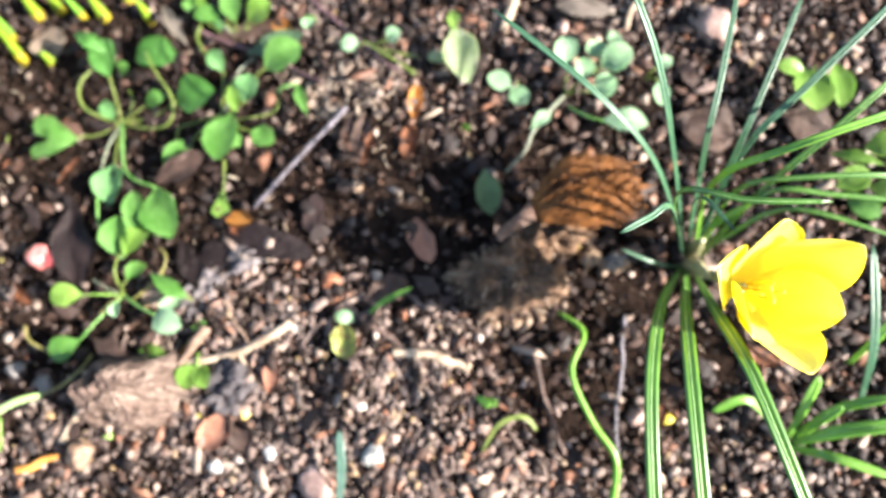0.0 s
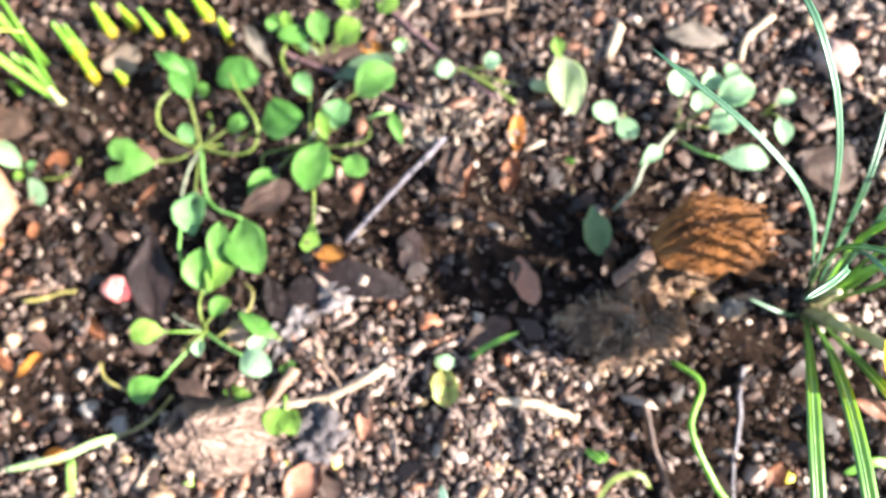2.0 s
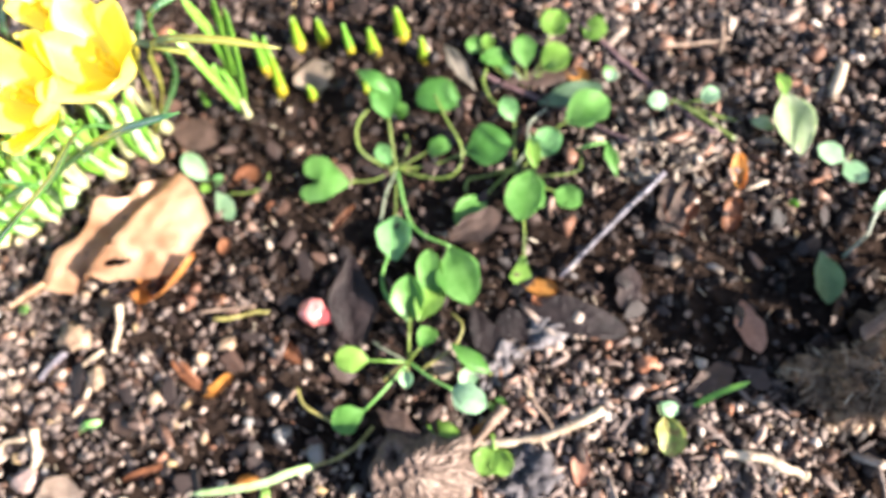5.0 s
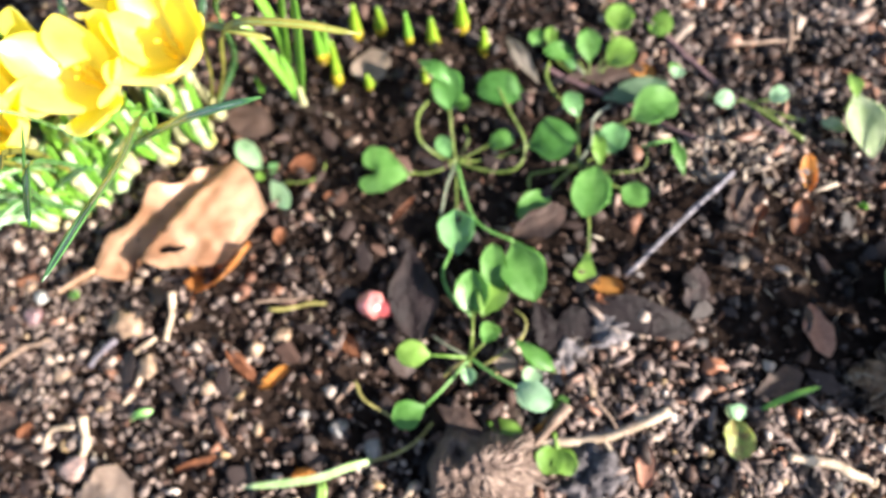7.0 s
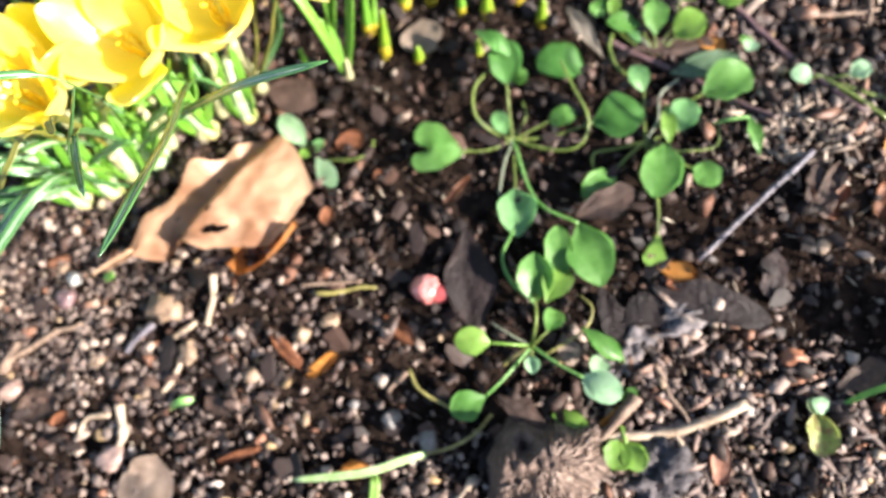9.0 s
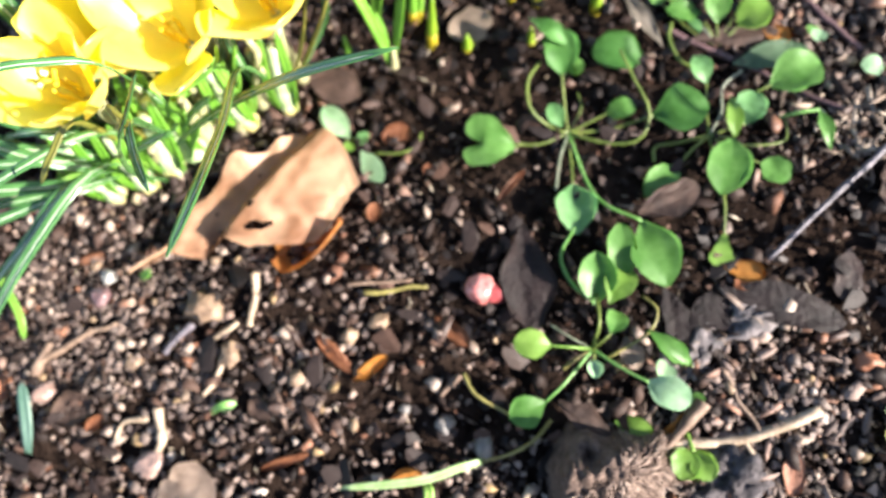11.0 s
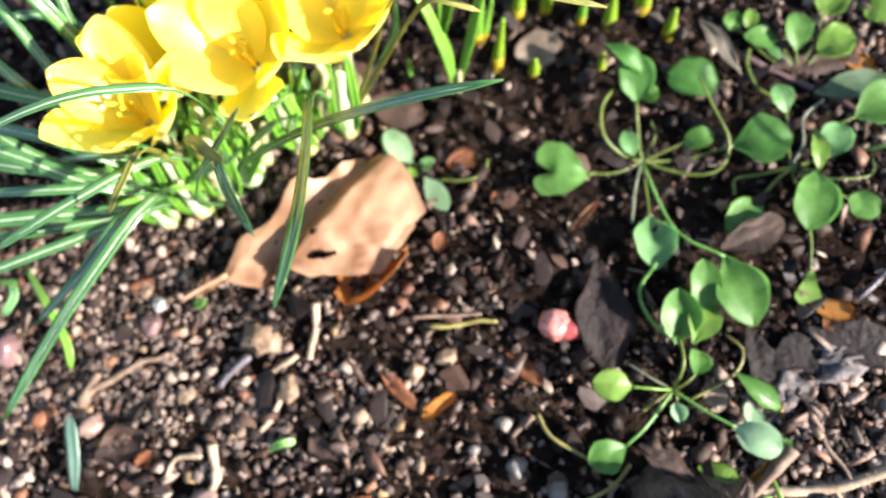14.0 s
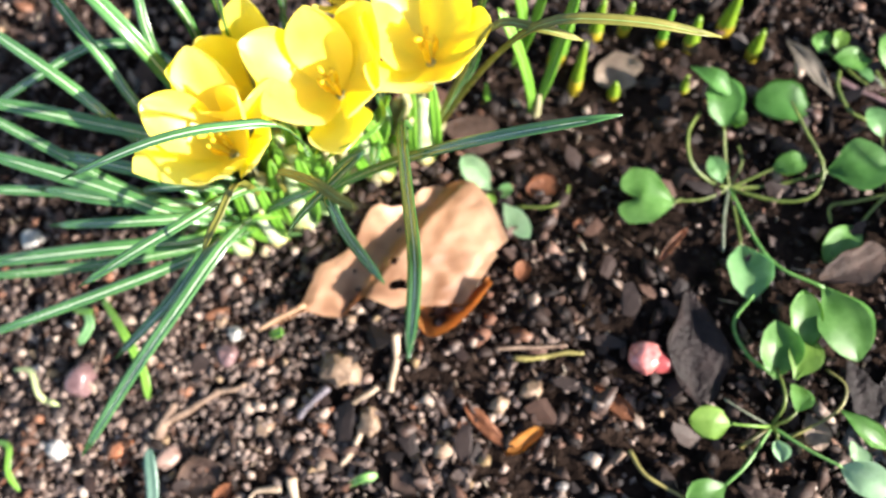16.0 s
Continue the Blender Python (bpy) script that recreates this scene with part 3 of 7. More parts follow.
def humus(x, y):
    """1 in the open bed, little where the soil lies bare, dark and smooth; some of that dark stands in for cast shade.
    """
    k = 1.0
    for hx, hy, r in BARE_AND_SHADED:
        k = min(k, 1 - 0.85 * math.exp(-(((x - hx) ** 2 + (y - hy) ** 2) / (r * r)) ** 2))
    return min(1.0, max(0.05, k * (1 + 0.5 * noise.noise((60 * x, 60 * y, 31.0)))))


def moist(x, y):
    return 0.4 + 0.6 * min(1.0, max(0.0, 0.6 + 1.2 * noise.noise((18 * x, 18 * y, 21.0))))


scatter("soil_crumbs", 8500, 1, (0.0009, 0.0036), lambda x, y: moist(x, y) * (0.12 + 0.88 * humus(x, y)), CRUMBS, "dark moist crumbs of soil on the bed", "soil crumbs", 3, power=2.4, sink=0.15, flat=(0.5, 0.9), longer=(0.8, 1.9))
scatter("fine_crumbs", 34000, 0, (0.0006, 0.0018), lambda x, y: 0.15 + 0.85 * humus(x, y), DUST, "fine crumbs and specks covering the soil", "soil crumbs", 4, smooth=False, sink=-0.2, rough=0.6, power=1.8)
scatter("sandy_crumbs", 23000, 0, (0.0008, 0.0018), lambda x, y: gritty(x, y) * humus(x, y), SAND, "sandy grey-brown crumbs along the front of the bed", "soil crumbs", 6, smooth=False, sink=-0.4, rough=0.7, power=1.6)
scatter("grit", 12500, 1, (0.0006, 0.0027), lambda x, y: gritty(x, y) * humus(x, y), GRIT, "pale and brown grit strewn over the soil", "grit", 5, sink=0.05, power=2.4, longer=(0.75, 1.6), flat=(0.45, 0.9))
scatter("bark_litter", 2600, 1, (0.0008, 0.0034), lambda x, y: 0.08 + 0.6 * humus(x, y), LITTER, "small bits of bark and dry litter on the soil", "litter", 9, flat=(0.12, 0.3), longer=(0.8, 3.0), sink=-0.15, power=2.4)
def chaffy(x, y):
    """Where pale flakes of old stalks lie thick: the front of the bed and behind the single crocus."""
    front = 1 / (1 + math.exp((y + 0.042 + 0.12 * x) / 0.008)) if -0.02 < x < 0.1 else 0.0
    back = 0.6 / (1 + math.exp(-(y - 0.03 + 0.1 * x) / 0.01)) if x > 0.07 else 0.0
    front += 0.9 * math.exp(-((x - 0.006) ** 2 + (y - -0.036) ** 2) / 0.0006)
    return min(1.0, (front + back) * (0.6 + 0.8 * noise.noise((40 * x, 40 * y, 17.0)))) * humus(x, y)


scatter("pale_litter", 3100, 1, (0.0006, 0.0023), chaffy, CHAFF, "pale pinkish flakes of old stalks on the soil", "litter", 15, flat=(0.2, 0.4), longer=(1.3, 4.2), sink=-0.2, power=1.8)
scatter("dry_fibres", 2200, 0, (0.00022, 0.0005), lambda x, y: 0.6, FIBRES, "thin dry fibres and rootlets on the soil", "litter", 12, flat=(0.8, 1.0), longer=(5, 15), sink=-1.5, rough=0.3)

scatter("dry_straw", 150, 1, (0.0006, 0.0012), lambda x, y: math.exp(-((x - 0.06) / 0.016) ** 2 - ((y - 0.036) / 0.011) ** 2), STRAW, "pale broken straw lying in a heap behind the seedlings", "straw", 27, flat=(0.4, 0.7), longer=(2.5, 7.0), sink=-1.0, power=1.5, box=(0.03, 0.09, 0.01, 0.06))
scatter("leaf_mould", 800, 1, (0.0016, 0.0046), lambda x, y: 0.15 + 0.85 * (1 - humus(x, y)), MOULD, "dark flakes of rotted leaves on the bare soil", "leaf mould", 21, flat=(0.08, 0.18), longer=(0.9, 2.0), sink=0.0, power=2.0, smooth=False)

# ---- crocus with one open flower ----
c1 = thing("crocus_plant", (0.1562, -0.0579, -0.0055), "single yellow crocus with open flower and spreading striped leaves", "crocus", "crocuses in the bed")
flower(c1, (0.1532, -0.0590, -0.0055), (0.1560, -0.0705, 0.0330), (0.0050, -0.0070, 0.0250), 0.0290, 24, 145, flare=14)
sheath(c1, (0.1553, -0.0577, -0.0055), (0.1530, -0.0627, 0.0134), 0.0035)
sheath(c1, (0.1585, -0.0542, -0.0055), (0.1563, -0.0538, 0.0087), 0.003)
blade(c1, [(0.1537, -0.0551, -0.0031), (0.1416, -0.0348, 0.0450), (0.1282, -0.0174, 0.0650), (0.1087, 0.0101, 0.0710)], 0.0016)
blade(c1, [(0.1545, -0.0544, -0.0031), (0.1455, -0.0311, 0.0500), (0.1425, -0.0153, 0.0700), (0.1392, -0.0007, 0.0800), (0.1382, 0.0129, 0.0800)], 0.0017)
blade(c1, [(0.1553, -0.0546, -0.0031), (0.1560, -0.0327, 0.0400), (0.1629, -0.0171, 0.0500), (0.1744, 0.0063, 0.0550)], 0.0017)
blade(c1, [(0.1565, -0.0550, -0.0031), (0.1643, -0.0361, 0.0350), (0.1743, -0.0219, 0.0450), (0.1914, 0.0002, 0.0500)], 0.0017)
blade(c1, [(0.1574, -0.0552, -0.0031), (0.1670, -0.0352, 0.0350), (0.1838, -0.0249, 0.0450), (0.2086, -0.0115, 0.0500), (0.2218, -0.0034, 0.0500)], 0.0019)
blade(c1, [(0.1579, -0.0563, -0.0031), (0.1716, -0.0455, 0.0300), (0.1874, -0.0381, 0.0400), (0.2063, -0.0288, 0.0450), (0.2244, -0.0205, 0.0400)], 0.0019, BLADE_LIME)
# the young-leaf green here stands in for sun shining through an ordinary leaf
blade(c1, [(0.1574, -0.0552, -0.0031), (0.1571, -0.0408, 0.0350), (0.1710, -0.0409, 0.0550), (0.1934, -0.0404, 0.0600), (0.2104, -0.0392, 0.0550)], 0.0020, BLADE_YOUNG, "bright green leaf, backlight put into its colour")
blade(c1, [(0.1576, -0.0562, -0.0031), (0.1621, -0.0448, 0.0350), (0.1757, -0.0475, 0.0450), (0.1995, -0.0542, 0.0450), (0.2216, -0.0596, 0.0300)], 0.0016, BLADE_LIME)
blade(c1, [(0.1542, -0.0532, -0.0031), (0.1430, -0.0433, 0.0500), (0.1549, -0.0518, 0.0620), (0.1712, -0.0574, 0.0640)], 0.0016, BLADE_LIME)
blade(c1, [(0.1537, -0.0551, -0.0031), (0.1375, -0.0483, 0.0600), (0.1293, -0.0502, 0.0700), (0.1212, -0.0523, 0.0730)], 0.0016)
blade(c1, [(0.1554, -0.0556, -0.0031), (0.1505, -0.0443, 0.0400), (0.1535, -0.0568, 0.0500)], 0.0012)
blade(c1, [(0.1589, -0.0566, -0.0031), (0.1609, -0.0549, 0.0182), (0.1748, -0.0536, 0.0350), (0.1988, -0.0712, 0.0400)], 0.0015, BLADE_LIME)
blade(c1, [(0.1586, -0.0575, -0.0031), (0.1711, -0.0471, 0.0300), (0.1873, -0.0532, 0.0350), (0.2083, -0.0621, 0.0350)], 0.0016, BLADE_LIME)
blade(c1, [(0.1525, -0.0587, -0.0031), (0.1334, -0.0694, 0.0350), (0.1217, -0.0876, 0.0500), (0.1132, -0.1152, 0.0520), (0.1114, -0.1264, 0.0480)], 0.0035, BLADE_LIME)
blade(c1, [(0.1537, -0.0591, -0.0031), (0.1394, -0.0711, 0.0350), (0.1303, -0.0911, 0.0520), (0.1236, -0.1170, 0.0550), (0.1218, -0.1295, 0.0500)], 0.0037, BLADE_LIME)
blade(c1, [(0.1551, -0.0604, -0.0031), (0.1463, -0.0738, 0.0350), (0.1456, -0.0910, 0.0500), (0.1468, -0.1220, 0.0520), (0.1485, -0.1350, 0.0480)], 0.0035, BLADE_LIME)
blade(c1, [(0.1523, -0.0584, -0.0055), (0.1420, -0.0563, 0.0087), (0.1319, -0.0494, 0.0134)], 0.0012)
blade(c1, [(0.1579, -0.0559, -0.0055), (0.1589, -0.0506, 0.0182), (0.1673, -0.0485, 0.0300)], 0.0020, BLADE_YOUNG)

# ---- crocus clump with several flowers ----
c2 = thing("crocus_clump", (-0.1430, 0.0773, 0.0000), "dense clump of yellow crocuses with glossy white-striped leaves", "crocus", "crocuses in the bed")
flower(c2, (-0.1643, 0.0708, 0.0000), (-0.1628, 0.0729, 0.0330), (-0.02, 0.02, 1), 0.0268, 29, 95)
flower(c2, (-0.1398, 0.0767, 0.0000), (-0.1333, 0.0858, 0.0290), (0.0, -0.06, 1), 0.0282, 28, 34)
flower(c2, (-0.1163, 0.0808, 0.0000), (-0.1078, 0.0908, 0.0280), (0.04, -0.02, 1), 0.0272, 29, -15)
flower(c2, (-0.1526, 0.0828, 0.0000), (-0.1560, 0.0872, 0.0220), (-0.1, 0.12, 1), 0.03, 16, 65, stamens=False, label="half-closed yellow crocus flower in the shade")
flower(c2, (-0.1321, 0.0924, 0.0000), (-0.1271, 0.1151, 0.0260), (0.0, 0.1, 1), 0.02, 28, 15)
sheath(c2, (-0.1624, 0.0677, 0.0000), (-0.1588, 0.0677, 0.0140), 0.0035)
sheath(c2, (-0.1163, 0.0808, 0.0000), (-0.1161, 0.0826, 0.0200), 0.0032)
sheath(c2, (-0.1112, 0.0855, 0.0000), (-0.1094, 0.0883, 0.0160), 0.0026)
sheath(c2, (-0.1438, 0.0700, 0.0000), (-0.1415, 0.0718, 0.0160), 0.0034)
sheath(c2, (-0.1712, 0.0619, 0.0000), (-0.1696, 0.0620, 0.0100), 0.0032)
sheath(c2, (-0.1540, 0.0681, 0.0000), (-0.1510, 0.0700, 0.0160), 0.0032)
blade(c2, [(-0.1582, 0.0617, 0.0030), (-0.1400, 0.0622, 0.0220), (-0.1186, 0.0604, 0.0395), (-0.0938, 0.0550, 0.0589), (-0.0699, 0.0509, 0.0696)], 0.0028, BLADE_GLOSS)
blade(c2, [(-0.1176, 0.0808, 0.0030), (-0.1167, 0.0717, 0.0360), (-0.1147, 0.0480, 0.0560), (-0.1122, 0.0270, 0.0770), (-0.1133, 0.0103, 0.0898)], 0.0027, BLADE_GLOSS)
blade(c2, [(-0.1503, 0.0685, 0.0030), (-0.1390, 0.0560, 0.0450), (-0.1287, 0.0451, 0.0713), (-0.1237, 0.0349, 0.0792), (-0.1156, 0.0226, 0.0896)], 0.0021, BLADE_GLOSS)
blade(c2, [(-0.1560, 0.0560, 0.0030), (-0.1490, 0.0480, 0.0350), (-0.1371, 0.0442, 0.0619), (-0.1260, 0.0444, 0.0770), (-0.1159, 0.0450, 0.0903)], 0.0020, BLADE_GLOSS)
blade(c2, [(-0.1577, 0.0661, 0.0030), (-0.1487, 0.0622, 0.0410), (-0.1291, 0.0453, 0.0791), (-0.1220, 0.0382, 0.0890), (-0.1177, 0.0342, 0.0943)], 0.0020, BLADE_OLD, "leaf with a browned folded tip")
blade(c2, [(-0.1616, 0.0641, 0.0030), (-0.1648, 0.0528, 0.0300), (-0.1823, 0.0331, 0.0320), (-0.2004, 0.0189, 0.0240), (-0.2220, 0.0002, 0.0140)], 0.0038, BLADE_GLOSS)
blade(c2, [(-0.1634, 0.0635, 0.0030), (-0.1713, 0.0504, 0.0300), (-0.1848, 0.0366, 0.0300), (-0.2069, 0.0252, 0.0200)], 0.003, BLADE_GLOSS)
blade(c2, [(-0.1649, 0.0674, 0.0030), (-0.1546, 0.0581, 0.0500), (-0.1585, 0.0486, 0.0550), (-0.1637, 0.0432, 0.0520)], 0.002, BLADE_OLD, "browned leaf tip", stripe=False)
blade(c2, [(-0.1654, 0.0620, 0.0030), (-0.1737, 0.0503, 0.0250), (-0.1971, 0.0431, 0.0300), (-0.2443, 0.0360, 0.0250)], 0.0032, BLADE_GLOSS)
blade(c2, [(-0.1576, 0.0679, 0.0030), (-0.1588, 0.0617, 0.0350), (-0.1754, 0.0510, 0.0450), (-0.2015, 0.0418, 0.0420)], 0.003, BLADE_GLOSS)
blade(c2, [(-0.1693, 0.0591, 0.0030), (-0.1809, 0.0544, 0.0200), (-0.2059, 0.0551, 0.0260), (-0.2507, 0.0585, 0.0220)], 0.0042, BLADE_GLOSS)
blade(c2, [(-0.1702, 0.0583, 0.0030), (-0.1848, 0.0538, 0.0160), (-0.2118, 0.0525, 0.0200), (-0.2525, 0.0556, 0.0180)], 0.003, BLADE_GLOSS)
blade(c2, [(-0.1619, 0.0605, 0.0030), (-0.1786, 0.0587, 0.0300), (-0.2001, 0.0696, 0.0360), (-0.2364, 0.0867, 0.0360)], 0.004, BLADE_GLOSS)
blade(c2, [(-0.1655, 0.0602, 0.0030), (-0.1887, 0.0654, 0.0200), (-0.2163, 0.0736, 0.0250), (-0.2463, 0.0801, 0.0250)], 0.003, BLADE_GLOSS)
blade(c2, [(-0.1724, 0.0650, 0.0030), (-0.1941, 0.0692, 0.0250), (-0.2126, 0.0820, 0.0320), (-0.2401, 0.1017, 0.0340)], 0.003, BLADE_GLOSS)
blade(c2, [(-0.1495, 0.0757, 0.0030), (-0.1385, 0.0646, 0.0600), (-0.1465, 0.0613, 0.0740), (-0.1609, 0.0601, 0.0760), (-0.1849, 0.0584, 0.0700)], 0.0022, BLADE_GLOSS)
blade(c2, [(-0.1662, 0.0731, 0.0030), (-0.1799, 0.0812, 0.0250), (-0.2035, 0.0891, 0.0350), (-0.2364, 0.1015, 0.0380)], 0.0042, BLADE_GLOSS)
blade(c2, [(-0.1662, 0.0731, 0.0030), (-0.1912, 0.0830, 0.0200), (-0.2045, 0.0979, 0.0400), (-0.2329, 0.1241, 0.0420)], 0.0032, BLADE_GLOSS)
blade(c2, [(-0.1641, 0.0764, 0.0030), (-0.1859, 0.0847, 0.0200), (-0.1953, 0.1052, 0.0400), (-0.2060, 0.1259, 0.0500)], 0.003, BLADE_GLOSS)
blade(c2, [(-0.1621, 0.0780, 0.0030), (-0.1758, 0.0922, 0.0250), (-0.1795, 0.1014, 0.0500), (-0.1908, 0.1172, 0.0600)], 0.0042, BLADE_GLOSS)
blade(c2, [(-0.1637, 0.0801, 0.0030), (-0.1834, 0.1079, 0.0250), (-0.2010, 0.1143, 0.0300), (-0.2205, 0.1085, 0.0300), (-0.2510, 0.1043, 0.0200)], 0.003, BLADE_GLOSS)
blade(c2, [(-0.1618, 0.0816, 0.0030), (-0.1797, 0.0987, 0.0200), (-0.1799, 0.1045, 0.0400), (-0.1786, 0.1197, 0.0500)], 0.003, BLADE_GLOSS)
blade(c2, [(-0.1578, 0.0847, 0.0030), (-0.1721, 0.1062, 0.0200), (-0.1700, 0.1108, 0.0400), (-0.1733, 0.1184, 0.0500)], 0.0028, BLADE_GLOSS)
blade(c2, [(-0.1524, 0.0836, 0.0030), (-0.1594, 0.1004, 0.0300), (-0.1561, 0.1034, 0.0500), (-0.1537, 0.1088, 0.0600)], 0.003, BLADE_GLOSS)
blade(c2, [(-0.1416, 0.0816, 0.0030), (-0.1525, 0.0855, 0.0300), (-0.1591, 0.1017, 0.0340), (-0.1726, 0.1005, 0.0300)], 0.0022, BLADE_OLD)
blade(c2, [(-0.1339, 0.0858, 0.0030), (-0.1279, 0.1008, 0.0200), (-0.1209, 0.1113, 0.0300), (-0.1165, 0.1208, 0.0300)], 0.0024, BLADE_GLOSS)
blade(c2, [(-0.1480, 0.0904, 0.0030), (-0.1488, 0.1124, 0.0200), (-0.1464, 0.1169, 0.0300), (-0.1470, 0.1278, 0.0300)], 0.0024, BLADE_GLOSS)
blade(c2, [(-0.1123, 0.0808, 0.0030), (-0.1027, 0.0860, 0.0200), (-0.0909, 0.0848, 0.0500), (-0.0812, 0.0799, 0.0550), (-0.0713, 0.0764, 0.0520)], 0.0023, BLADE_OLD, "olive leaf with a dry tip")
blade(c2, [(-0.1114, 0.0806, 0.0030), (-0.0968, 0.0855, 0.0240), (-0.0815, 0.0786, 0.0580), (-0.0640, 0.0727, 0.0640), (-0.0450, 0.0673, 0.0600)], 0.0025, BLADE_OLD, "olive-green leaf with a dry tip")
blade(c2, [(-0.1113, 0.0815, 0.0030), (-0.0961, 0.0950, 0.0150), (-0.0905, 0.1000, 0.0400), (-0.0758, 0.1028, 0.0450)], 0.0026, BLADE_GLOSS)
blade(c2, [(-0.1409, 0.0723, 0.0030), (-0.1319, 0.0773, 0.0150), (-0.1259, 0.0812, 0.0240)], 0.0036, BLADE_YOUNG)
blade(c2, [(-0.1350, 0.0767, 0.0030), (-0.1272, 0.0816, 0.0150), (-0.1197, 0.0823, 0.0300)], 0.0036, BLADE_YOUNG)
blade(c2, [(-0.1481, 0.0717, 0.0030), (-0.1441, 0.0743, 0.0200), (-0.1394, 0.0776, 0.0180)], 0.0034, BLADE_YOUNG)
blade(c2, [(-0.1544, 0.0637, 0.0030), (-0.1408, 0.0670, 0.0200), (-0.1283, 0.0687, 0.0300)], 0.0028, BLADE_GLOSS)
blade(c2, [(-0.1727, 0.0614, 0.0030), (-0.1588, 0.0602, 0.0200), (-0.1407, 0.0607, 0.0300)], 0.003, BLADE_GLOSS)
blade(c2, [(-0.1444, 0.0729, 0.0030), (-0.1357, 0.0643, 0.0400), (-0.1262, 0.0655, 0.0440), (-0.1200, 0.0700, 0.0440), (-0.1205, 0.0765, 0.0420)], 0.0013, BLADE_YOUNG, "thin curled leaf", stripe=False)
blade(c2, [(-0.1238, 0.0811, 0.0030), (-0.1232, 0.0840, 0.0200), (-0.1244, 0.0949, 0.0300)], 0.003, BLADE_GLOSS)

# pale sheaths and short leaves crowded at the foot of the clump
sheath(c2, (-0.1661, 0.0705, 0.0000), (-0.1604, 0.0680, 0.0140), 0.0042)
sheath(c2, (-0.1595, 0.0635, 0.0000), (-0.1543, 0.0615, 0.0140), 0.004)
sheath(c2, (-0.1564, 0.0789, 0.0000), (-0.1514, 0.0758, 0.0140), 0.004)
sheath(c2, (-0.1439, 0.0812, 0.0000), (-0.1398, 0.0780, 0.0140), 0.0042)
sheath(c2, (-0.1232, 0.0901, 0.0000), (-0.1206, 0.0863, 0.0140), 0.0038)
sheath(c2, (-0.1706, 0.0628, 0.0000), (-0.1646, 0.0609, 0.0140), 0.003)
sheath(c2, (-0.1519, 0.0746, 0.0000), (-0.1472, 0.0718, 0.0140), 0.003)
sheath(c2, (-0.1388, 0.0857, 0.0000), (-0.1350, 0.0821, 0.0140), 0.0034)
sheath(c2, (-0.1739, 0.0690, 0.0000), (-0.1677, 0.0666, 0.0140), 0.003)
sheath(c2, (-0.1196, 0.0831, 0.0000), (-0.1172, 0.0797, 0.0140), 0.003)
sheath(c2, (-0.1630, 0.0766, 0.0000), (-0.1576, 0.0737, 0.0140), 0.003)
blade(c2, [(-0.1497, 0.0678, 0.0000), (-0.1444, 0.0669, 0.0140), (-0.1391, 0.0693, 0.0240)], 0.0042, BLADE_YOUNG)
blade(c2, [(-0.1374, 0.0732, 0.0000), (-0.1297, 0.0749, 0.0140), (-0.1265, 0.0814, 0.0240)], 0.0042, BLADE_YOUNG)
blade(c2, [(-0.1338, 0.0725, 0.0000), (-0.1272, 0.0744, 0.0140), (-0.1219, 0.0780, 0.0240)], 0.0038, BLADE_YOUNG)
blade(c2, [(-0.1696, 0.0657, 0.0000), (-0.1678, 0.0649, 0.0140), (-0.1707, 0.0658, 0.0240)], 0.0034, BLADE_GLOSS)
blade(c2, [(-0.1659, 0.0650, 0.0000), (-0.1539, 0.0642, 0.0140), (-0.1411, 0.0652, 0.0240)], 0.003, BLADE_GLOSS)
blade(c2, [(-0.1644, 0.0610, 0.0000), (-0.1595, 0.0600, 0.0140), (-0.1630, 0.0569, 0.0240)], 0.0034, BLADE_YOUNG)
blade(c2, [(-0.1568, 0.0634, 0.0000), (-0.1505, 0.0636, 0.0140), (-0.1524, 0.0672, 0.0240)], 0.0034, BLADE_GLOSS)
blade(c2, [(-0.1495, 0.0622, 0.0000), (-0.1421, 0.0621, 0.0140), (-0.1346, 0.0652, 0.0240)], 0.0034, BLADE_YOUNG)
blade(c2, [(-0.1755, 0.0629, 0.0000), (-0.1767, 0.0629, 0.0140), (-0.1826, 0.0637, 0.0240)], 0.0036, BLADE_GLOSS)
blade(c2, [(-0.1756, 0.0611, 0.0000), (-0.1752, 0.0588, 0.0140), (-0.1796, 0.0557, 0.0240)], 0.003, BLADE_YOUNG)
blade(c2, [(-0.1692, 0.0712, 0.0000), (-0.1691, 0.0722, 0.0140), (-0.1738, 0.0710, 0.0240)], 0.0034, BLADE_GLOSS)
sheath(c2, (-0.1838, 0.0864, 0.0000), (-0.1743, 0.0849, 0.0160), 0.0036)
sheath(c2, (-0.1730, 0.0874, 0.0000), (-0.1642, 0.0859, 0.0160), 0.0031)
sheath(c2, (-0.1622, 0.0889, 0.0000), (-0.1542, 0.0872, 0.0160), 0.0047)
sheath(c2, (-0.1536, 0.0906, 0.0000), (-0.1462, 0.0888, 0.0160), 0.0052)
sheath(c2, (-0.1459, 0.0938, 0.0000), (-0.1390, 0.0918, 0.0160), 0.0036)
sheath(c2, (-0.1385, 0.0944, 0.0000), (-0.1321, 0.0924, 0.0160), 0.0031)
sheath(c2, (-0.1778, 0.0770, 0.0000), (-0.1686, 0.0761, 0.0160), 0.0047)
sheath(c2, (-0.1886, 0.0744, -0.0000), (-0.1787, 0.0738, 0.0160), 0.0052)
sheath(c2, (-0.1649, 0.0793, 0.0000), (-0.1567, 0.0783, 0.0160), 0.0036)
sheath(c2, (-0.1931, 0.0668, 0.0000), (-0.1829, 0.0667, 0.0160), 0.0031)
sheath(c2, (-0.1510, 0.0829, 0.0000), (-0.1437, 0.0816, 0.0160), 0.0047)
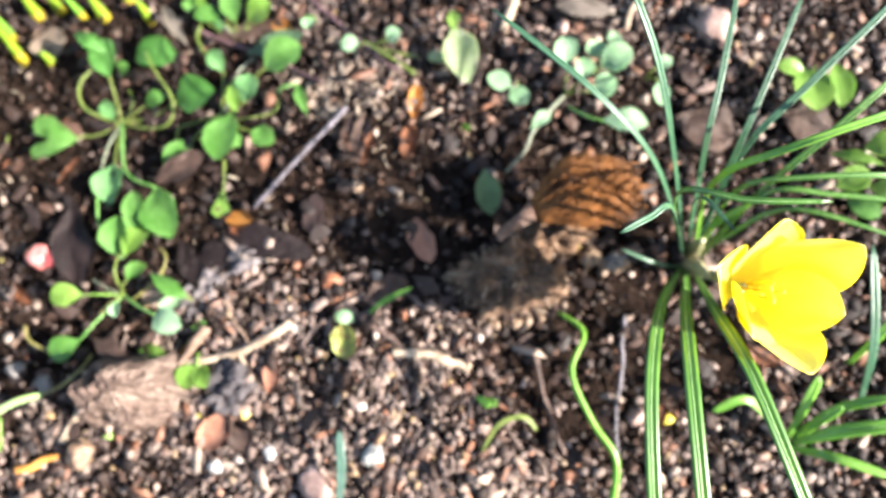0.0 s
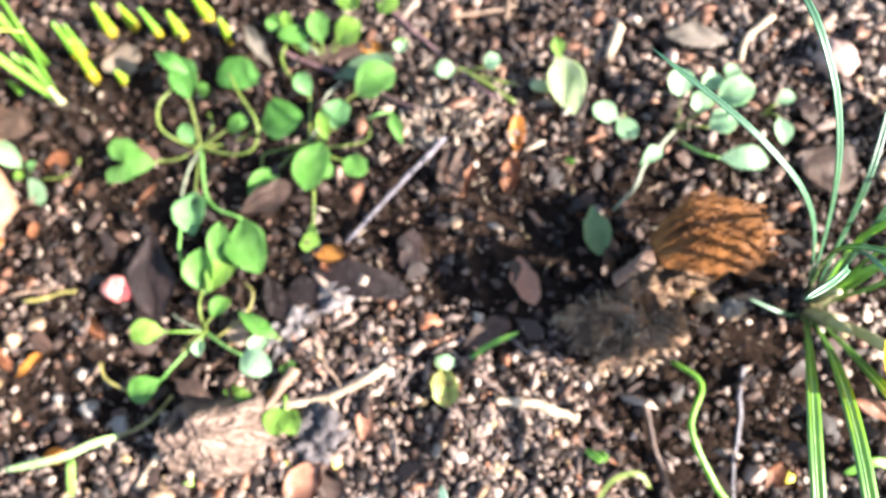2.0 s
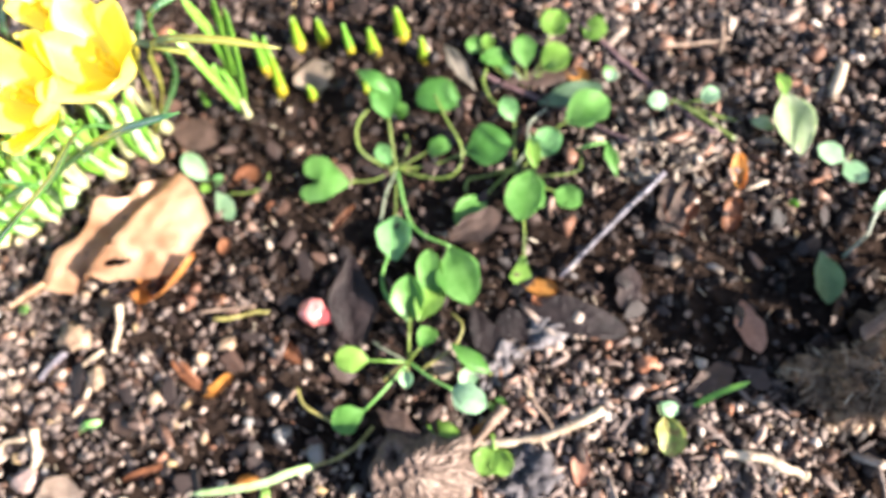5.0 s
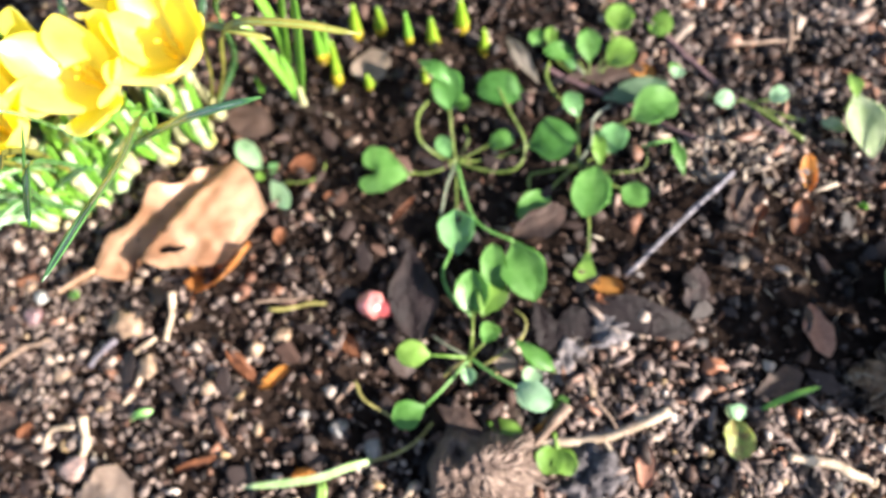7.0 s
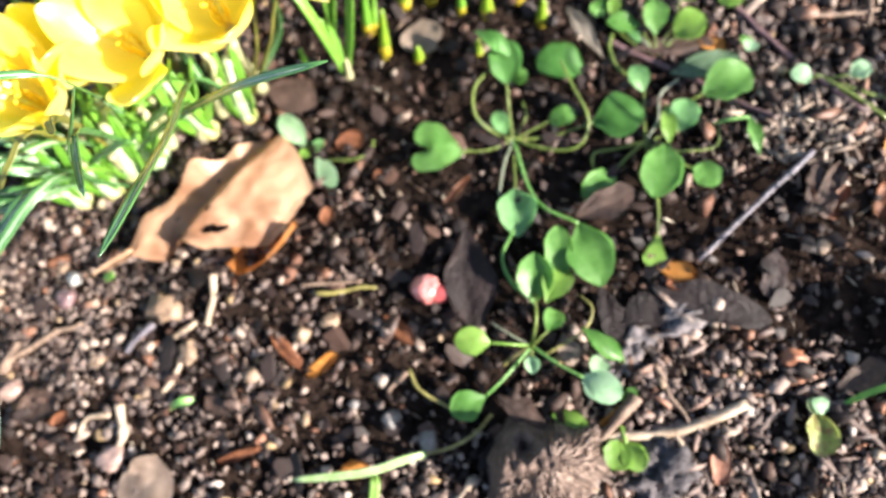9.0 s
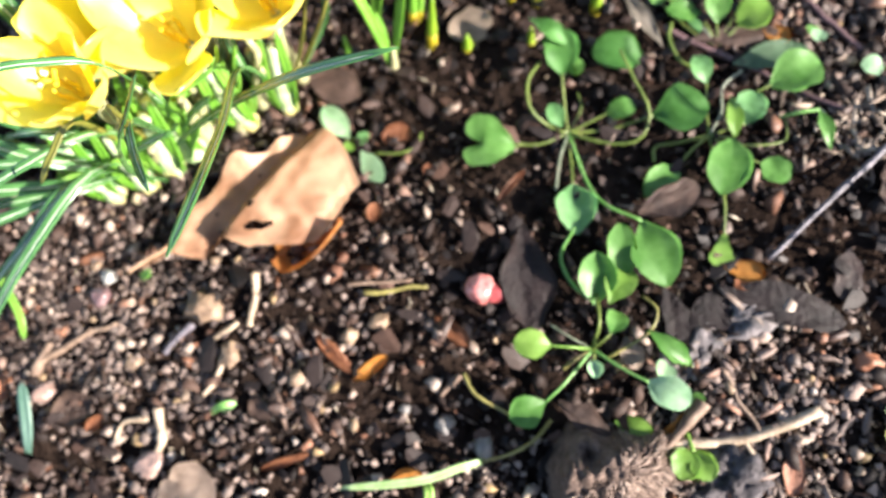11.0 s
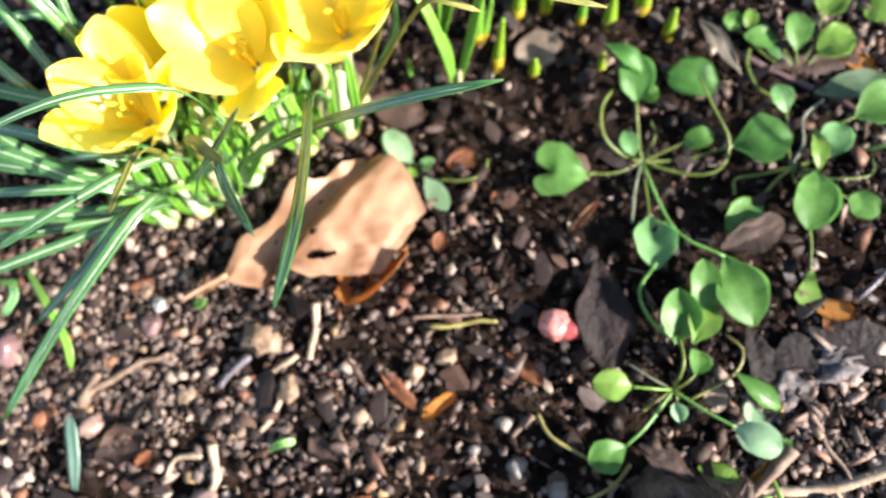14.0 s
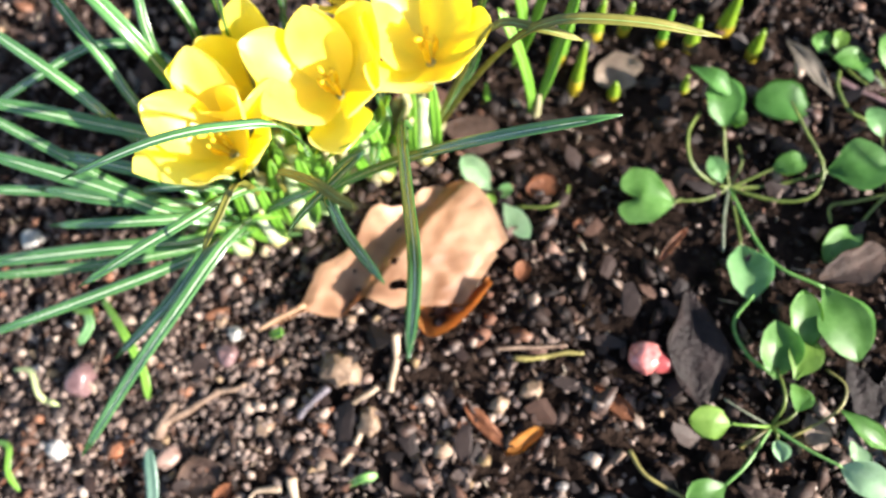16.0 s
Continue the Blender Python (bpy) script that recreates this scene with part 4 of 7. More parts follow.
sheath(c2, (-0.1718, 0.0690, 0.0000), (-0.1631, 0.0687, 0.0160), 0.0052)
blade(c2, [(-0.1800, 0.0858, 0.0000), (-0.1695, 0.0841, 0.0160), (-0.1617, 0.0856, 0.0300)], 0.0034, BLADE_YOUNG)
blade(c2, [(-0.1670, 0.0875, 0.0000), (-0.1574, 0.0857, 0.0160), (-0.1478, 0.0865, 0.0300)], 0.0037, BLADE_YOUNG)
blade(c2, [(-0.1572, 0.0909, -0.0000), (-0.1483, 0.0889, 0.0160), (-0.1367, 0.0889, 0.0300)], 0.004, BLADE_YOUNG)
blade(c2, [(-0.1846, 0.0781, 0.0000), (-0.1738, 0.0770, 0.0160), (-0.1631, 0.0783, 0.0300)], 0.0037, BLADE_YOUNG)
blade(c2, [(-0.1913, 0.0709, 0.0000), (-0.1800, 0.0703, 0.0160), (-0.1663, 0.0715, 0.0300)], 0.004, BLADE_YOUNG)
blade(c2, [(-0.1697, 0.0783, 0.0000), (-0.1599, 0.0771, 0.0160), (-0.1527, 0.0789, 0.0300)], 0.0034, BLADE_YOUNG)
blade(c2, [(-0.1958, 0.0644, 0.0000), (-0.1841, 0.0642, 0.0160), (-0.1702, 0.0658, 0.0300)], 0.004, BLADE_YOUNG)
blade(c2, [(-0.1646, 0.0639, 0.0030), (-0.1743, 0.0622, 0.0240), (-0.1953, 0.0653, 0.0340), (-0.2217, 0.0745, 0.0300)], 0.0036, BLADE_GLOSS)
blade(c2, [(-0.1664, 0.0633, 0.0030), (-0.1728, 0.0595, 0.0240), (-0.1859, 0.0581, 0.0340), (-0.2184, 0.0632, 0.0300)], 0.003, BLADE_GLOSS)
blade(c2, [(-0.1681, 0.0664, 0.0030), (-0.1757, 0.0666, 0.0240), (-0.1886, 0.0722, 0.0340), (-0.2183, 0.0849, 0.0300)], 0.0036, BLADE_GLOSS)
blade(c2, [(-0.1670, 0.0681, 0.0030), (-0.1690, 0.0663, 0.0240), (-0.1760, 0.0659, 0.0340), (-0.1916, 0.0684, 0.0300)], 0.0028, BLADE_GLOSS)
sheath(c2, (-0.1163, 0.0760, 0.0000), (-0.1123, 0.0823, 0.0160), 0.003)
sheath(c2, (-0.1248, 0.0778, 0.0000), (-0.1187, 0.0806, 0.0160), 0.0031)
sheath(c2, (-0.1320, 0.0712, 0.0000), (-0.1291, 0.0734, 0.0120), 0.0034)
sheath(c2, (-0.1442, 0.0694, -0.0000), (-0.1390, 0.0724, 0.0120), 0.0033)
# stout pale shoots round the clump: a yellow-cream foot, a white-green stem and a lime leaf on either side


def shoot(plant, x, y, r, lean):
    g = ground_z(x, y)
    bm = bmesh.new()
    lump(bm, (x, y, g + r * 0.5), (r * 0.95, r * 0.9, r * 1.2), x * 70, 0.15, 1.3, 3, x * 90)
    part("sheath_end", bm, FOOT, plant, "yellow-cream swollen shoot foot")
    top = Vector((x + lean, y + 0.0085, g + 0.026))
    bm = bmesh.new()
    rod(bm, [(x, y, g + r * 0.6), (x + lean * 0.3, y + 0.002, g + 0.012), top], r * 0.95, r * 0.6, 12, 10, 0.0006)
    part("shoot", bm, SHOOT, plant, "white-green young shoot")
    for side in (-1, 1):
        blade(plant, [(x + side * r * 0.7, y - r * 0.4, g + 0.001), (x + side * r * 1.05 + lean * 0.4, y, g + 0.014), (top.x + side * r * 0.8, top.y + 0.001, top.z + 0.005)], r * 0.9, BLADE_BRIGHT, stripe=False)


FOOT = leafy("shoot_foot", (0.42, 0.33, 0.1), (0.62, 0.54, 0.28), 260, 0.5, 0.2)
SHOOT = leafy("pale_shoot", (0.28, 0.4, 0.15), (0.6, 0.66, 0.46), 220, 0.4, 0.25)
BLADE_BRIGHT = leafy("bright_leaf", (0.09, 0.25, 0.02), (0.2, 0.4, 0.05), 120, 0.35, 0.3, (1.2, 1.3, 0.4))
for k, (x, y, r) in enumerate(((-0.1470, 0.0650, 0.0042), (-0.1550, 0.0610, 0.0046), (-0.1640, 0.0570, 0.0036), (-0.1290, 0.0720, 0.0036), (-0.1160, 0.0760, 0.0034), (-0.1760, 0.0560, 0.0036), (-0.1390, 0.0770, 0.0042), (-0.1580, 0.0720, 0.0044))):
    shoot(c2, x, y, r, 0.0035 * ((k * 2) % 3 - 0.6))
for x, y, r in ((-0.184, 0.059, 0.003), (-0.169, 0.0535, 0.0024)):
    bm = bmesh.new()
    lump(bm, (x, y, ground_z(x, y) + r * 0.4), (r * 0.85, r * 0.75, r * 1.3), x * 70, 0.2, 1.3, 3, x * 90)
    part("sheath_end", bm, CREAM, c2, "cream papery sheath end")
# short arching leaves that hide the foot of the clump
blade(c2, [(-0.1879, 0.0920, 0.0000), (-0.1785, 0.0848, 0.0180), (-0.1797, 0.0786, 0.0220)], 0.0028, BLADE_GLOSS)
blade(c2, [(-0.1811, 0.0877, 0.0000), (-0.1700, 0.0804, 0.0180), (-0.1679, 0.0729, 0.0220)], 0.0025, BLADE_YOUNG)
blade(c2, [(-0.1749, 0.0915, 0.0000), (-0.1681, 0.0846, 0.0180), (-0.1717, 0.0765, 0.0220)], 0.0027, BLADE_YOUNG)
blade(c2, [(-0.1692, 0.0873, 0.0000), (-0.1615, 0.0805, 0.0180), (-0.1632, 0.0709, 0.0220)], 0.0029, BLADE_GLOSS)
blade(c2, [(-0.1630, 0.0911, 0.0000), (-0.1519, 0.0832, 0.0180), (-0.1481, 0.0765, 0.0220)], 0.0030, BLADE_YOUNG)
blade(c2, [(-0.1584, 0.0862, 0.0000), (-0.1522, 0.0796, 0.0180), (-0.1548, 0.0730, 0.0220)], 0.0033, BLADE_YOUNG)
blade(c2, [(-0.1521, 0.0910, 0.0000), (-0.1442, 0.0835, 0.0180), (-0.1435, 0.0752, 0.0220)], 0.0031, BLADE_GLOSS)
blade(c2, [(-0.1448, 0.0855, 0.0000), (-0.1403, 0.0790, 0.0180), (-0.1442, 0.0716, 0.0220)], 0.0030, BLADE_YOUNG)
blade(c2, [(-0.1389, 0.0863, 0.0000), (-0.1335, 0.0795, 0.0180), (-0.1346, 0.0773, 0.0220)], 0.0033, BLADE_YOUNG)
blade(c2, [(-0.1336, 0.0813, 0.0000), (-0.1275, 0.0746, 0.0180), (-0.1279, 0.0670, 0.0220)], 0.0033, BLADE_GLOSS)
blade(c2, [(-0.1279, 0.0811, 0.0000), (-0.1209, 0.0742, 0.0180), (-0.1193, 0.0646, 0.0220)], 0.0028, BLADE_YOUNG)
blade(c2, [(-0.1669, 0.0789, 0.0000), (-0.1558, 0.0721, 0.0180), (-0.1521, 0.0660, 0.0220)], 0.0033, BLADE_YOUNG)
blade(c2, [(-0.1571, 0.0789, 0.0000), (-0.1464, 0.0721, 0.0180), (-0.1420, 0.0686, 0.0220)], 0.0025, BLADE_GLOSS)
blade(c2, [(-0.1492, 0.0794, 0.0000), (-0.1435, 0.0733, 0.0180), (-0.1458, 0.0642, 0.0220)], 0.0028, BLADE_YOUNG)

# ---- young crocus shoots ----
s1 = thing("crocus_shoot", (-0.0805, 0.0853, -0.0060), "young crocus shoot with bright green upright leaves", "crocus shoot", "crocus shoots")
blade(s1, [(-0.0810, 0.0847, -0.0060), (-0.0815, 0.0873, 0.0080), (-0.0840, 0.0926, 0.0240), (-0.0877, 0.0991, 0.0340)], 0.003, BLADE_YOUNG)
blade(s1, [(-0.0804, 0.0846, -0.0060), (-0.0754, 0.0886, 0.0090), (-0.0708, 0.0936, 0.0240), (-0.0667, 0.0986, 0.0390)], 0.0032, BLADE_YOUNG)
blade(s1, [(-0.0815, 0.0853, -0.0060), (-0.0811, 0.0924, 0.0040), (-0.0833, 0.0960, 0.0140)], 0.0026, BLADE_YOUNG)
sheath(s1, (-0.0805, 0.0841, -0.0060), (-0.0790, 0.0854, 0.0000), 0.002)
s2 = thing("crocus_shoot", (-0.0850, 0.1029, -0.0060), "tuft of young crocus leaves behind the clump", "crocus shoot", "crocus shoots")
blade(s2, [(-0.0840, 0.1015, -0.0060), (-0.0805, 0.1038, 0.0140), (-0.0822, 0.1095, 0.0340)], 0.0032, BLADE_YOUNG)
blade(s2, [(-0.0830, 0.1013, -0.0060), (-0.0777, 0.1030, 0.0140), (-0.0720, 0.1070, 0.0340)], 0.003, BLADE_YOUNG)
blade(s2, [(-0.1222, 0.0884, -0.0060), (-0.1162, 0.0949, 0.0140), (-0.1011, 0.1014, 0.0290), (-0.0964, 0.1089, 0.0340)], 0.0028, BLADE)


def spear(root, top, r, mat=None, label="short green crocus spear with a yellow foot in the soil"):
    x, y, z = root
    at = on(x, y, -0.002)
    ob = thing("crocus_spear", at, label, "crocus shoot", "crocus spears")
    a, b = Vector(at), Vector(top)
    wide = r if mat else r * 1.3
    neck = a.lerp(b, 0.3)
    bm = bmesh.new()
    rod(bm, [a, a.lerp(neck, 0.5), neck + Vector((0, 0, 0.0005))], wide * 1.05, wide, 5, 8)
    part("foot", bm, SPEAR_FOOT, ob, "yellow shoot foot")
    bm = bmesh.new()
    rod(bm, [neck, neck.lerp(b, 0.5), b], wide, wide * 0.35, 8, 8)
    part("shoot_tip", bm, mat or SPEAR, ob)


SPEAR_FOOT = leafy("spear_foot", (0.3, 0.23, 0.01), (0.46, 0.36, 0.025), 120, 0.4, 0.3)
spear((-0.0720, 0.1007, -0.0050), (-0.0683, 0.1050, 0.0110), 0.0019, BLADE_YOUNG, "bright green crocus spear breaking the soil")
spear((-0.0699, 0.1013, -0.0050), (-0.0654, 0.1044, 0.0090), 0.0014, BLADE_YOUNG, "bright green crocus spear breaking the soil")
spear((-0.0668, 0.0901, -0.0050), (-0.0633, 0.0965, 0.0110), 0.0015)
spear((-0.0575, 0.1071, -0.0050), (-0.0547, 0.1108, 0.0070), 0.0018)
spear((-0.0480, 0.1074, -0.0050), (-0.0463, 0.1091, 0.0050), 0.0016)
spear((-0.0381, 0.0999, -0.0050), (-0.0366, 0.1022, 0.0090), 0.0016, BLADE_YOUNG, "bright green crocus spear breaking the soil")
spear((-0.0295, 0.0970, -0.0050), (-0.0284, 0.1006, 0.0050), 0.0018)
spear((-0.0178, 0.1014, -0.0050), (-0.0173, 0.1031, 0.0090), 0.002)
spear((-0.0117, 0.0908, -0.0050), (-0.0109, 0.0935, 0.0030), 0.0016)
spear((-0.0946, 0.0907, -0.0050), (-0.0937, 0.0932, 0.0030), 0.0014, BLADE_YOUNG, "bright green crocus spear breaking the soil")
spear((-0.0550, 0.0864, -0.0050), (-0.0547, 0.0876, -0.0010), 0.0016)
spear((-0.0345, 0.0827, -0.0050), (-0.0342, 0.0849, 0.0010), 0.0012)

# ---- grass tuft by the single crocus ----
g1 = thing("grass_tuft", (0.1717, -0.1212, -0.0060), "small tuft of bright green grassy leaves", "grass", "grass tufts")
blade(g1, [(0.1682, -0.1213, -0.0060), (0.1777, -0.1188, 0.0060), (0.1906, -0.1194, 0.0120), (0.2043, -0.1218, 0.0090)], 0.0042, BLADE_YOUNG)
blade(g1, [(0.1676, -0.1229, -0.0060), (0.1744, -0.1258, 0.0040), (0.1881, -0.1350, 0.0060)], 0.0028, BLADE_YOUNG)
blade(g1, [(0.1672, -0.1192, -0.0060), (0.1710, -0.1093, 0.0060), (0.1759, -0.1012, 0.0120)], 0.003, BLADE_YOUNG)
blade(g1, [(0.1657, -0.1180, -0.0060), (0.1564, -0.1039, 0.0040), (0.1448, -0.1045, 0.0040)], 0.0026, BLADE_YOUNG)
blade(g1, [(0.1688, -0.1196, -0.0060), (0.1799, -0.1125, 0.0060), (0.1924, -0.1117, 0.0140)], 0.003, BLADE_YOUNG)
blade(g1, [(0.1704, -0.1200, -0.0060), (0.1741, -0.1144, 0.0060), (0.1793, -0.1110, 0.0120)], 0.003, BLADE_YOUNG)
blade(g1, [(0.1918, -0.1147, -0.0060), (0.1929, -0.0951, 0.0140), (0.1974, -0.0686, 0.0240)], 0.0026, BLADE)
blade(g1, [(0.1928, -0.1021, -0.0060), (0.1974, -0.0946, 0.0090), (0.2086, -0.0858, 0.0140)], 0.0028, BLADE_YOUNG)

bm = bmesh.new()
rod(bm, [(0.1091, -0.0625, -0.0030), (0.1147, -0.0711, 0.0010), (0.1069, -0.0821, 0.0050), (0.1090, -0.0991, 0.0030), (0.1127, -0.1119, 0.0010), (0.1070, -0.1273, -0.0030)], 0.0007, 0.0012, 26, 6)
solid("twisted_grass", bm, BLADE_YOUNG, (0.1092, -0.0625, -0.0050), "thin twisted bright green grass blade on the soil", "grass", "loose grass blades")

# ---- large dead leaf, curled and torn ----


def big_dead_leaf():
    a, b = Vector((-0.1710, 0.0300, 0.0040)), Vector((-0.0988, 0.0410, 0.0080))
    d = b - a
    size = d.length
    side = Vector((0, 0, 1)).cross(d).normalized()
    upper = ((0.0, 0.012), (0.1, 0.02), (0.18, 0.035), (0.32, 0.155), (0.43, 0.18), (0.57, 0.294), (0.61, 0.3), (0.66, 0.285), (0.72, 0.3), (0.79, 0.32), (0.86, 0.332), (0.94, 0.3), (0.985, 0.22), (1.0, 0.03))
    lower = ((0.0, 0.012), (0.1, 0.012), (0.2, 0.004), (0.27, 0.045), (0.34, 0.064), (0.4, 0.035), (0.45, 0.03), (0.5, 0.06), (0.55, 0.096), (0.66, 0.125), (0.75, 0.15), (0.83, 0.163), (0.89, 0.11), (0.96, 0.05), (1.0, 0.02))
    tears = ((0.612, 0.063, 0.016, 0.014), (0.6, -0.026, 0.034, 0.019), (0.64, -0.038, 0.04, 0.012))

    def place(s, t):
        h = t * profile(upper if t > 0 else lower, s) * (1 + 0.1 * noise.noise((s * 7, t * 1.5, 4.0)) + 0.06 * noise.noise((s * 24, t * 3, 8.0)))
        # a low lit lobe on the stalk's side, a steep fold, then the high flat half
        foot, crest = 0.4 + 1.3 * h, 0.53 + 1.4 * h
        z = 0.0025
        if s < foot:
            z += 0.0035 * min(1.0, max(0.0, (foot - s) / 0.2)) * (1 if s > 0.2 else s / 0.2)
        elif s < crest:
            z += 0.009 * (0.5 - 0.5 * math.cos(math.pi * (s - foot) / (crest - foot)))
        else:
            z += 0.009 - 0.0045 * min(1.0, (s - crest) / 0.45) ** 2
        z += 0.0045 * max(0.0, t) ** 4 * math.exp(-((s - 0.6) / 0.07) ** 2) + 0.005 * max(0.0, t) ** 3 * math.exp(-((s - 0.77) / 0.05) ** 2)
        z += 0.0011 * noise.noise((s * 6, h * 11, 1.0)) + 0.0003 * noise.noise((s * 17, h * 30, 2.0))
        z += 0.00012 * math.cos(60 * (s - 0.8 * abs(h)))
        p = a + d * (s + 0.06 * max(0.0, t) * s ** 6) + side * (h * size)
        return Vector((p.x, p.y, ground_z(p.x, p.y) + z))
    bm = bmesh.new()
    ns, nt = 90, 60
    grid = [[bm.verts.new(place(i / ns, -1 + 2 * j / nt)) for j in range(nt + 1)] for i in range(ns + 1)]
    faces = []
    for i in range(ns):
        for j in range(nt):
            s, t = (i + 0.5) / ns, -1 + 2 * (j + 0.5) / nt
            h = t * profile(upper if t > 0 else lower, s)
            if any(((s - u) / ru) ** 2 + ((h - v) / rv) ** 2 < 1 + 0.35 * noise.noise((s * 40, t * 20, 0)) for u, v, ru, rv in tears):
                continue
            faces.append(bm.faces.new((grid[i][j], grid[i][j + 1], grid[i + 1][j + 1], grid[i + 1][j])))
    for v in [v for v in bm.verts if not v.link_faces]:
        bm.verts.remove(v)
    bmesh.ops.solidify(bm, geom=faces, thickness=0.0003)
    base = thing("dead_leaf", on(a.x, a.y), "large tan dead leaf, curled and torn, lying on soil", "dead leaf", "dead leaves")
    part("leaf_blade", bm, DEAD, base)
    # the margin that has curled under, seen from its orange inner side
    edge = curve_through([(-0.1240, 0.0235, 0.0045), (-0.1210, 0.0192, 0.0045), (-0.1150, 0.0200, 0.0050), (-0.1080, 0.0243, 0.0065), (-0.1010, 0.0310, 0.0070)], 20)
    inner = curve_through([(-0.1235, 0.0290, 0.0060), (-0.1190, 0.0290, 0.0040), (-0.1140, 0.0280, 0.0035), (-0.1080, 0.0295, 0.0045), (-0.1020, 0.0340, 0.0060)], 20)

    def lip(s, t):
        i = min(int(s * 20), 19)
        f = s * 20 - i
        e, n = edge[i].lerp(edge[i + 1], f), inner[i].lerp(inner[i + 1], f)
        k = (t + 1) / 2
        q = n.lerp(e, k)
        q.z += 0.0045 * k * k - 0.003 * math.sin(math.pi * k) + 0.0006 * noise.noise((s * 6, t, 3.0))
        return q
    bm = bmesh.new()
    sheet(bm, 20, 8, lip, 0.0003)
    part("curled_margin", bm, DEAD_ORANGE, base, "orange-brown curled-up leaf margin")
    bm = bmesh.new()
    rod(bm, [(-0.1725, 0.0290, 0.0030), (-0.1650, 0.0315, 0.0050), (-0.1560, 0.0338, 0.0070)], 0.0006, 0.0008, 8, 6)
    part("stalk", bm, DEAD, base)


DEAD_ORANGE = leafy("dead_leaf_inside", (0.42, 0.17, 0.05), (0.62, 0.3, 0.1), 90, 0.5, 0.25, (1.1, 0.8, 0.4))
big_dead_leaf()

# ---- russet bulb tunic and the clods ----


def fibrous_fan():
    """A split bulb coat: a flat neck that opens into a ragged brush of fibres."""
    a, b = Vector((0.1055, -0.0310, 0.0125)), Vector((0.1385, -0.0305, 0.0150))
    d = b - a
    size = d.length
    side = Vector((0, 0, 1)).cross(d).normalized()
    shape = ((0.0, 0.06), (0.15, 0.13), (0.35, 0.24), (0.6, 0.33), (0.85, 0.32), (1.0, 0.24))

    def place(s, t):
        rag = 0.2 * noise.noise((t * 6, 3.0, 1.0)) * max(0, s - 0.6) / 0.4
        h = size * profile(shape, min(1.0, s)) * (1 + 0.1 * noise.noise((s * 12, t * 2, 4.0)))
        fold = 0.0016 * noise.noise((t * 4.5, s * 1.4, 0.0)) * min(1, s * 3) + 0.0005 * noise.noise((t * 17, s * 3, 5.0))
        z = 0.0055 * (1 - t * t) * min(1, s * 2.5) + fold + 0.0011 * noise.noise((s * 8, t * 5, 2.0)) - 0.005 * max(0, s - 0.8)
        p = a + d * (s + rag) + side * (t * h + 0.003 * math.sin(math.pi * s))
        return Vector((p.x, p.y, 0.0105 + 0.0035 * min(1, s * 2) + z))
    bm = bmesh.new()
    sheet(bm, 40, 48, place, 0.0005)
    base = thing("bulb_tunic", on(b.x, b.y), "russet fibrous dry bulb tunic lying on the soil", "bulb tunic")
    part("fan", bm, RUSSET, base)
    r = random.Random(4)
    bm = bmesh.new()
    for k in range(900):
        t = r.uniform(-1.0, 1.0)
        s0 = r.uniform(0.1, 0.9)
        end = min(s0 + r.uniform(0.25, 0.6), r.uniform(0.98, 1.14))
        drift = r.uniform(-0.3, 0.3)
        rise = 0.0028 * r.random() ** 3
        q = [place(s0 + (end - s0) * f, max(-1.25, min(1.25, t + drift * f + 0.1 * math.sin(5 * f + k)))) + Vector((0, 0, 0.0002 + rise * f)) for f in (0, 0.35, 0.7, 1)]
        rod(bm, q, r.uniform(0.00014, 0.00034), 0.0001, 6, 4)
    tagged(part("fibre", bm, FIBRE, base, "loose golden-brown fibres"), kind="stuff")
    tip = Vector((0.0955, -0.0350, 0.0135))

    def neck(s, t):
        q = tip.lerp(place(0.12, 0), s)
        h = 0.0024 - 0.0008 * math.sin(math.pi * s) + 0.001 * s
        if s < 0.12:
            h *= math.sqrt(max(0.0, 1 - (1 - s / 0.12) ** 2)) * 0.9 + 0.1
        return q + side * (t * h) + Vector((0, 0, 0.0012 * (1 - t * t) + 0.0005 * noise.noise((s * 6, t * 3, 8.0))))
    bm = bmesh.new()
    sheet(bm, 22, 8, neck, 0.0006)
    part("neck", bm, NECK, base, "pale mauve-brown dry neck")


NECK = plain_noisy("tunic_neck", (0.16, 0.085, 0.06), (0.36, 0.24, 0.18), 150, 0.55, 0.3, 0.6, 0.0006)
FIBRE = plain_noisy("fibre", (0.05, 0.017, 0.004), (0.28, 0.11, 0.03), 130, 0.5, 0.25, 0.3, 0.0003)
fibrous_fan()


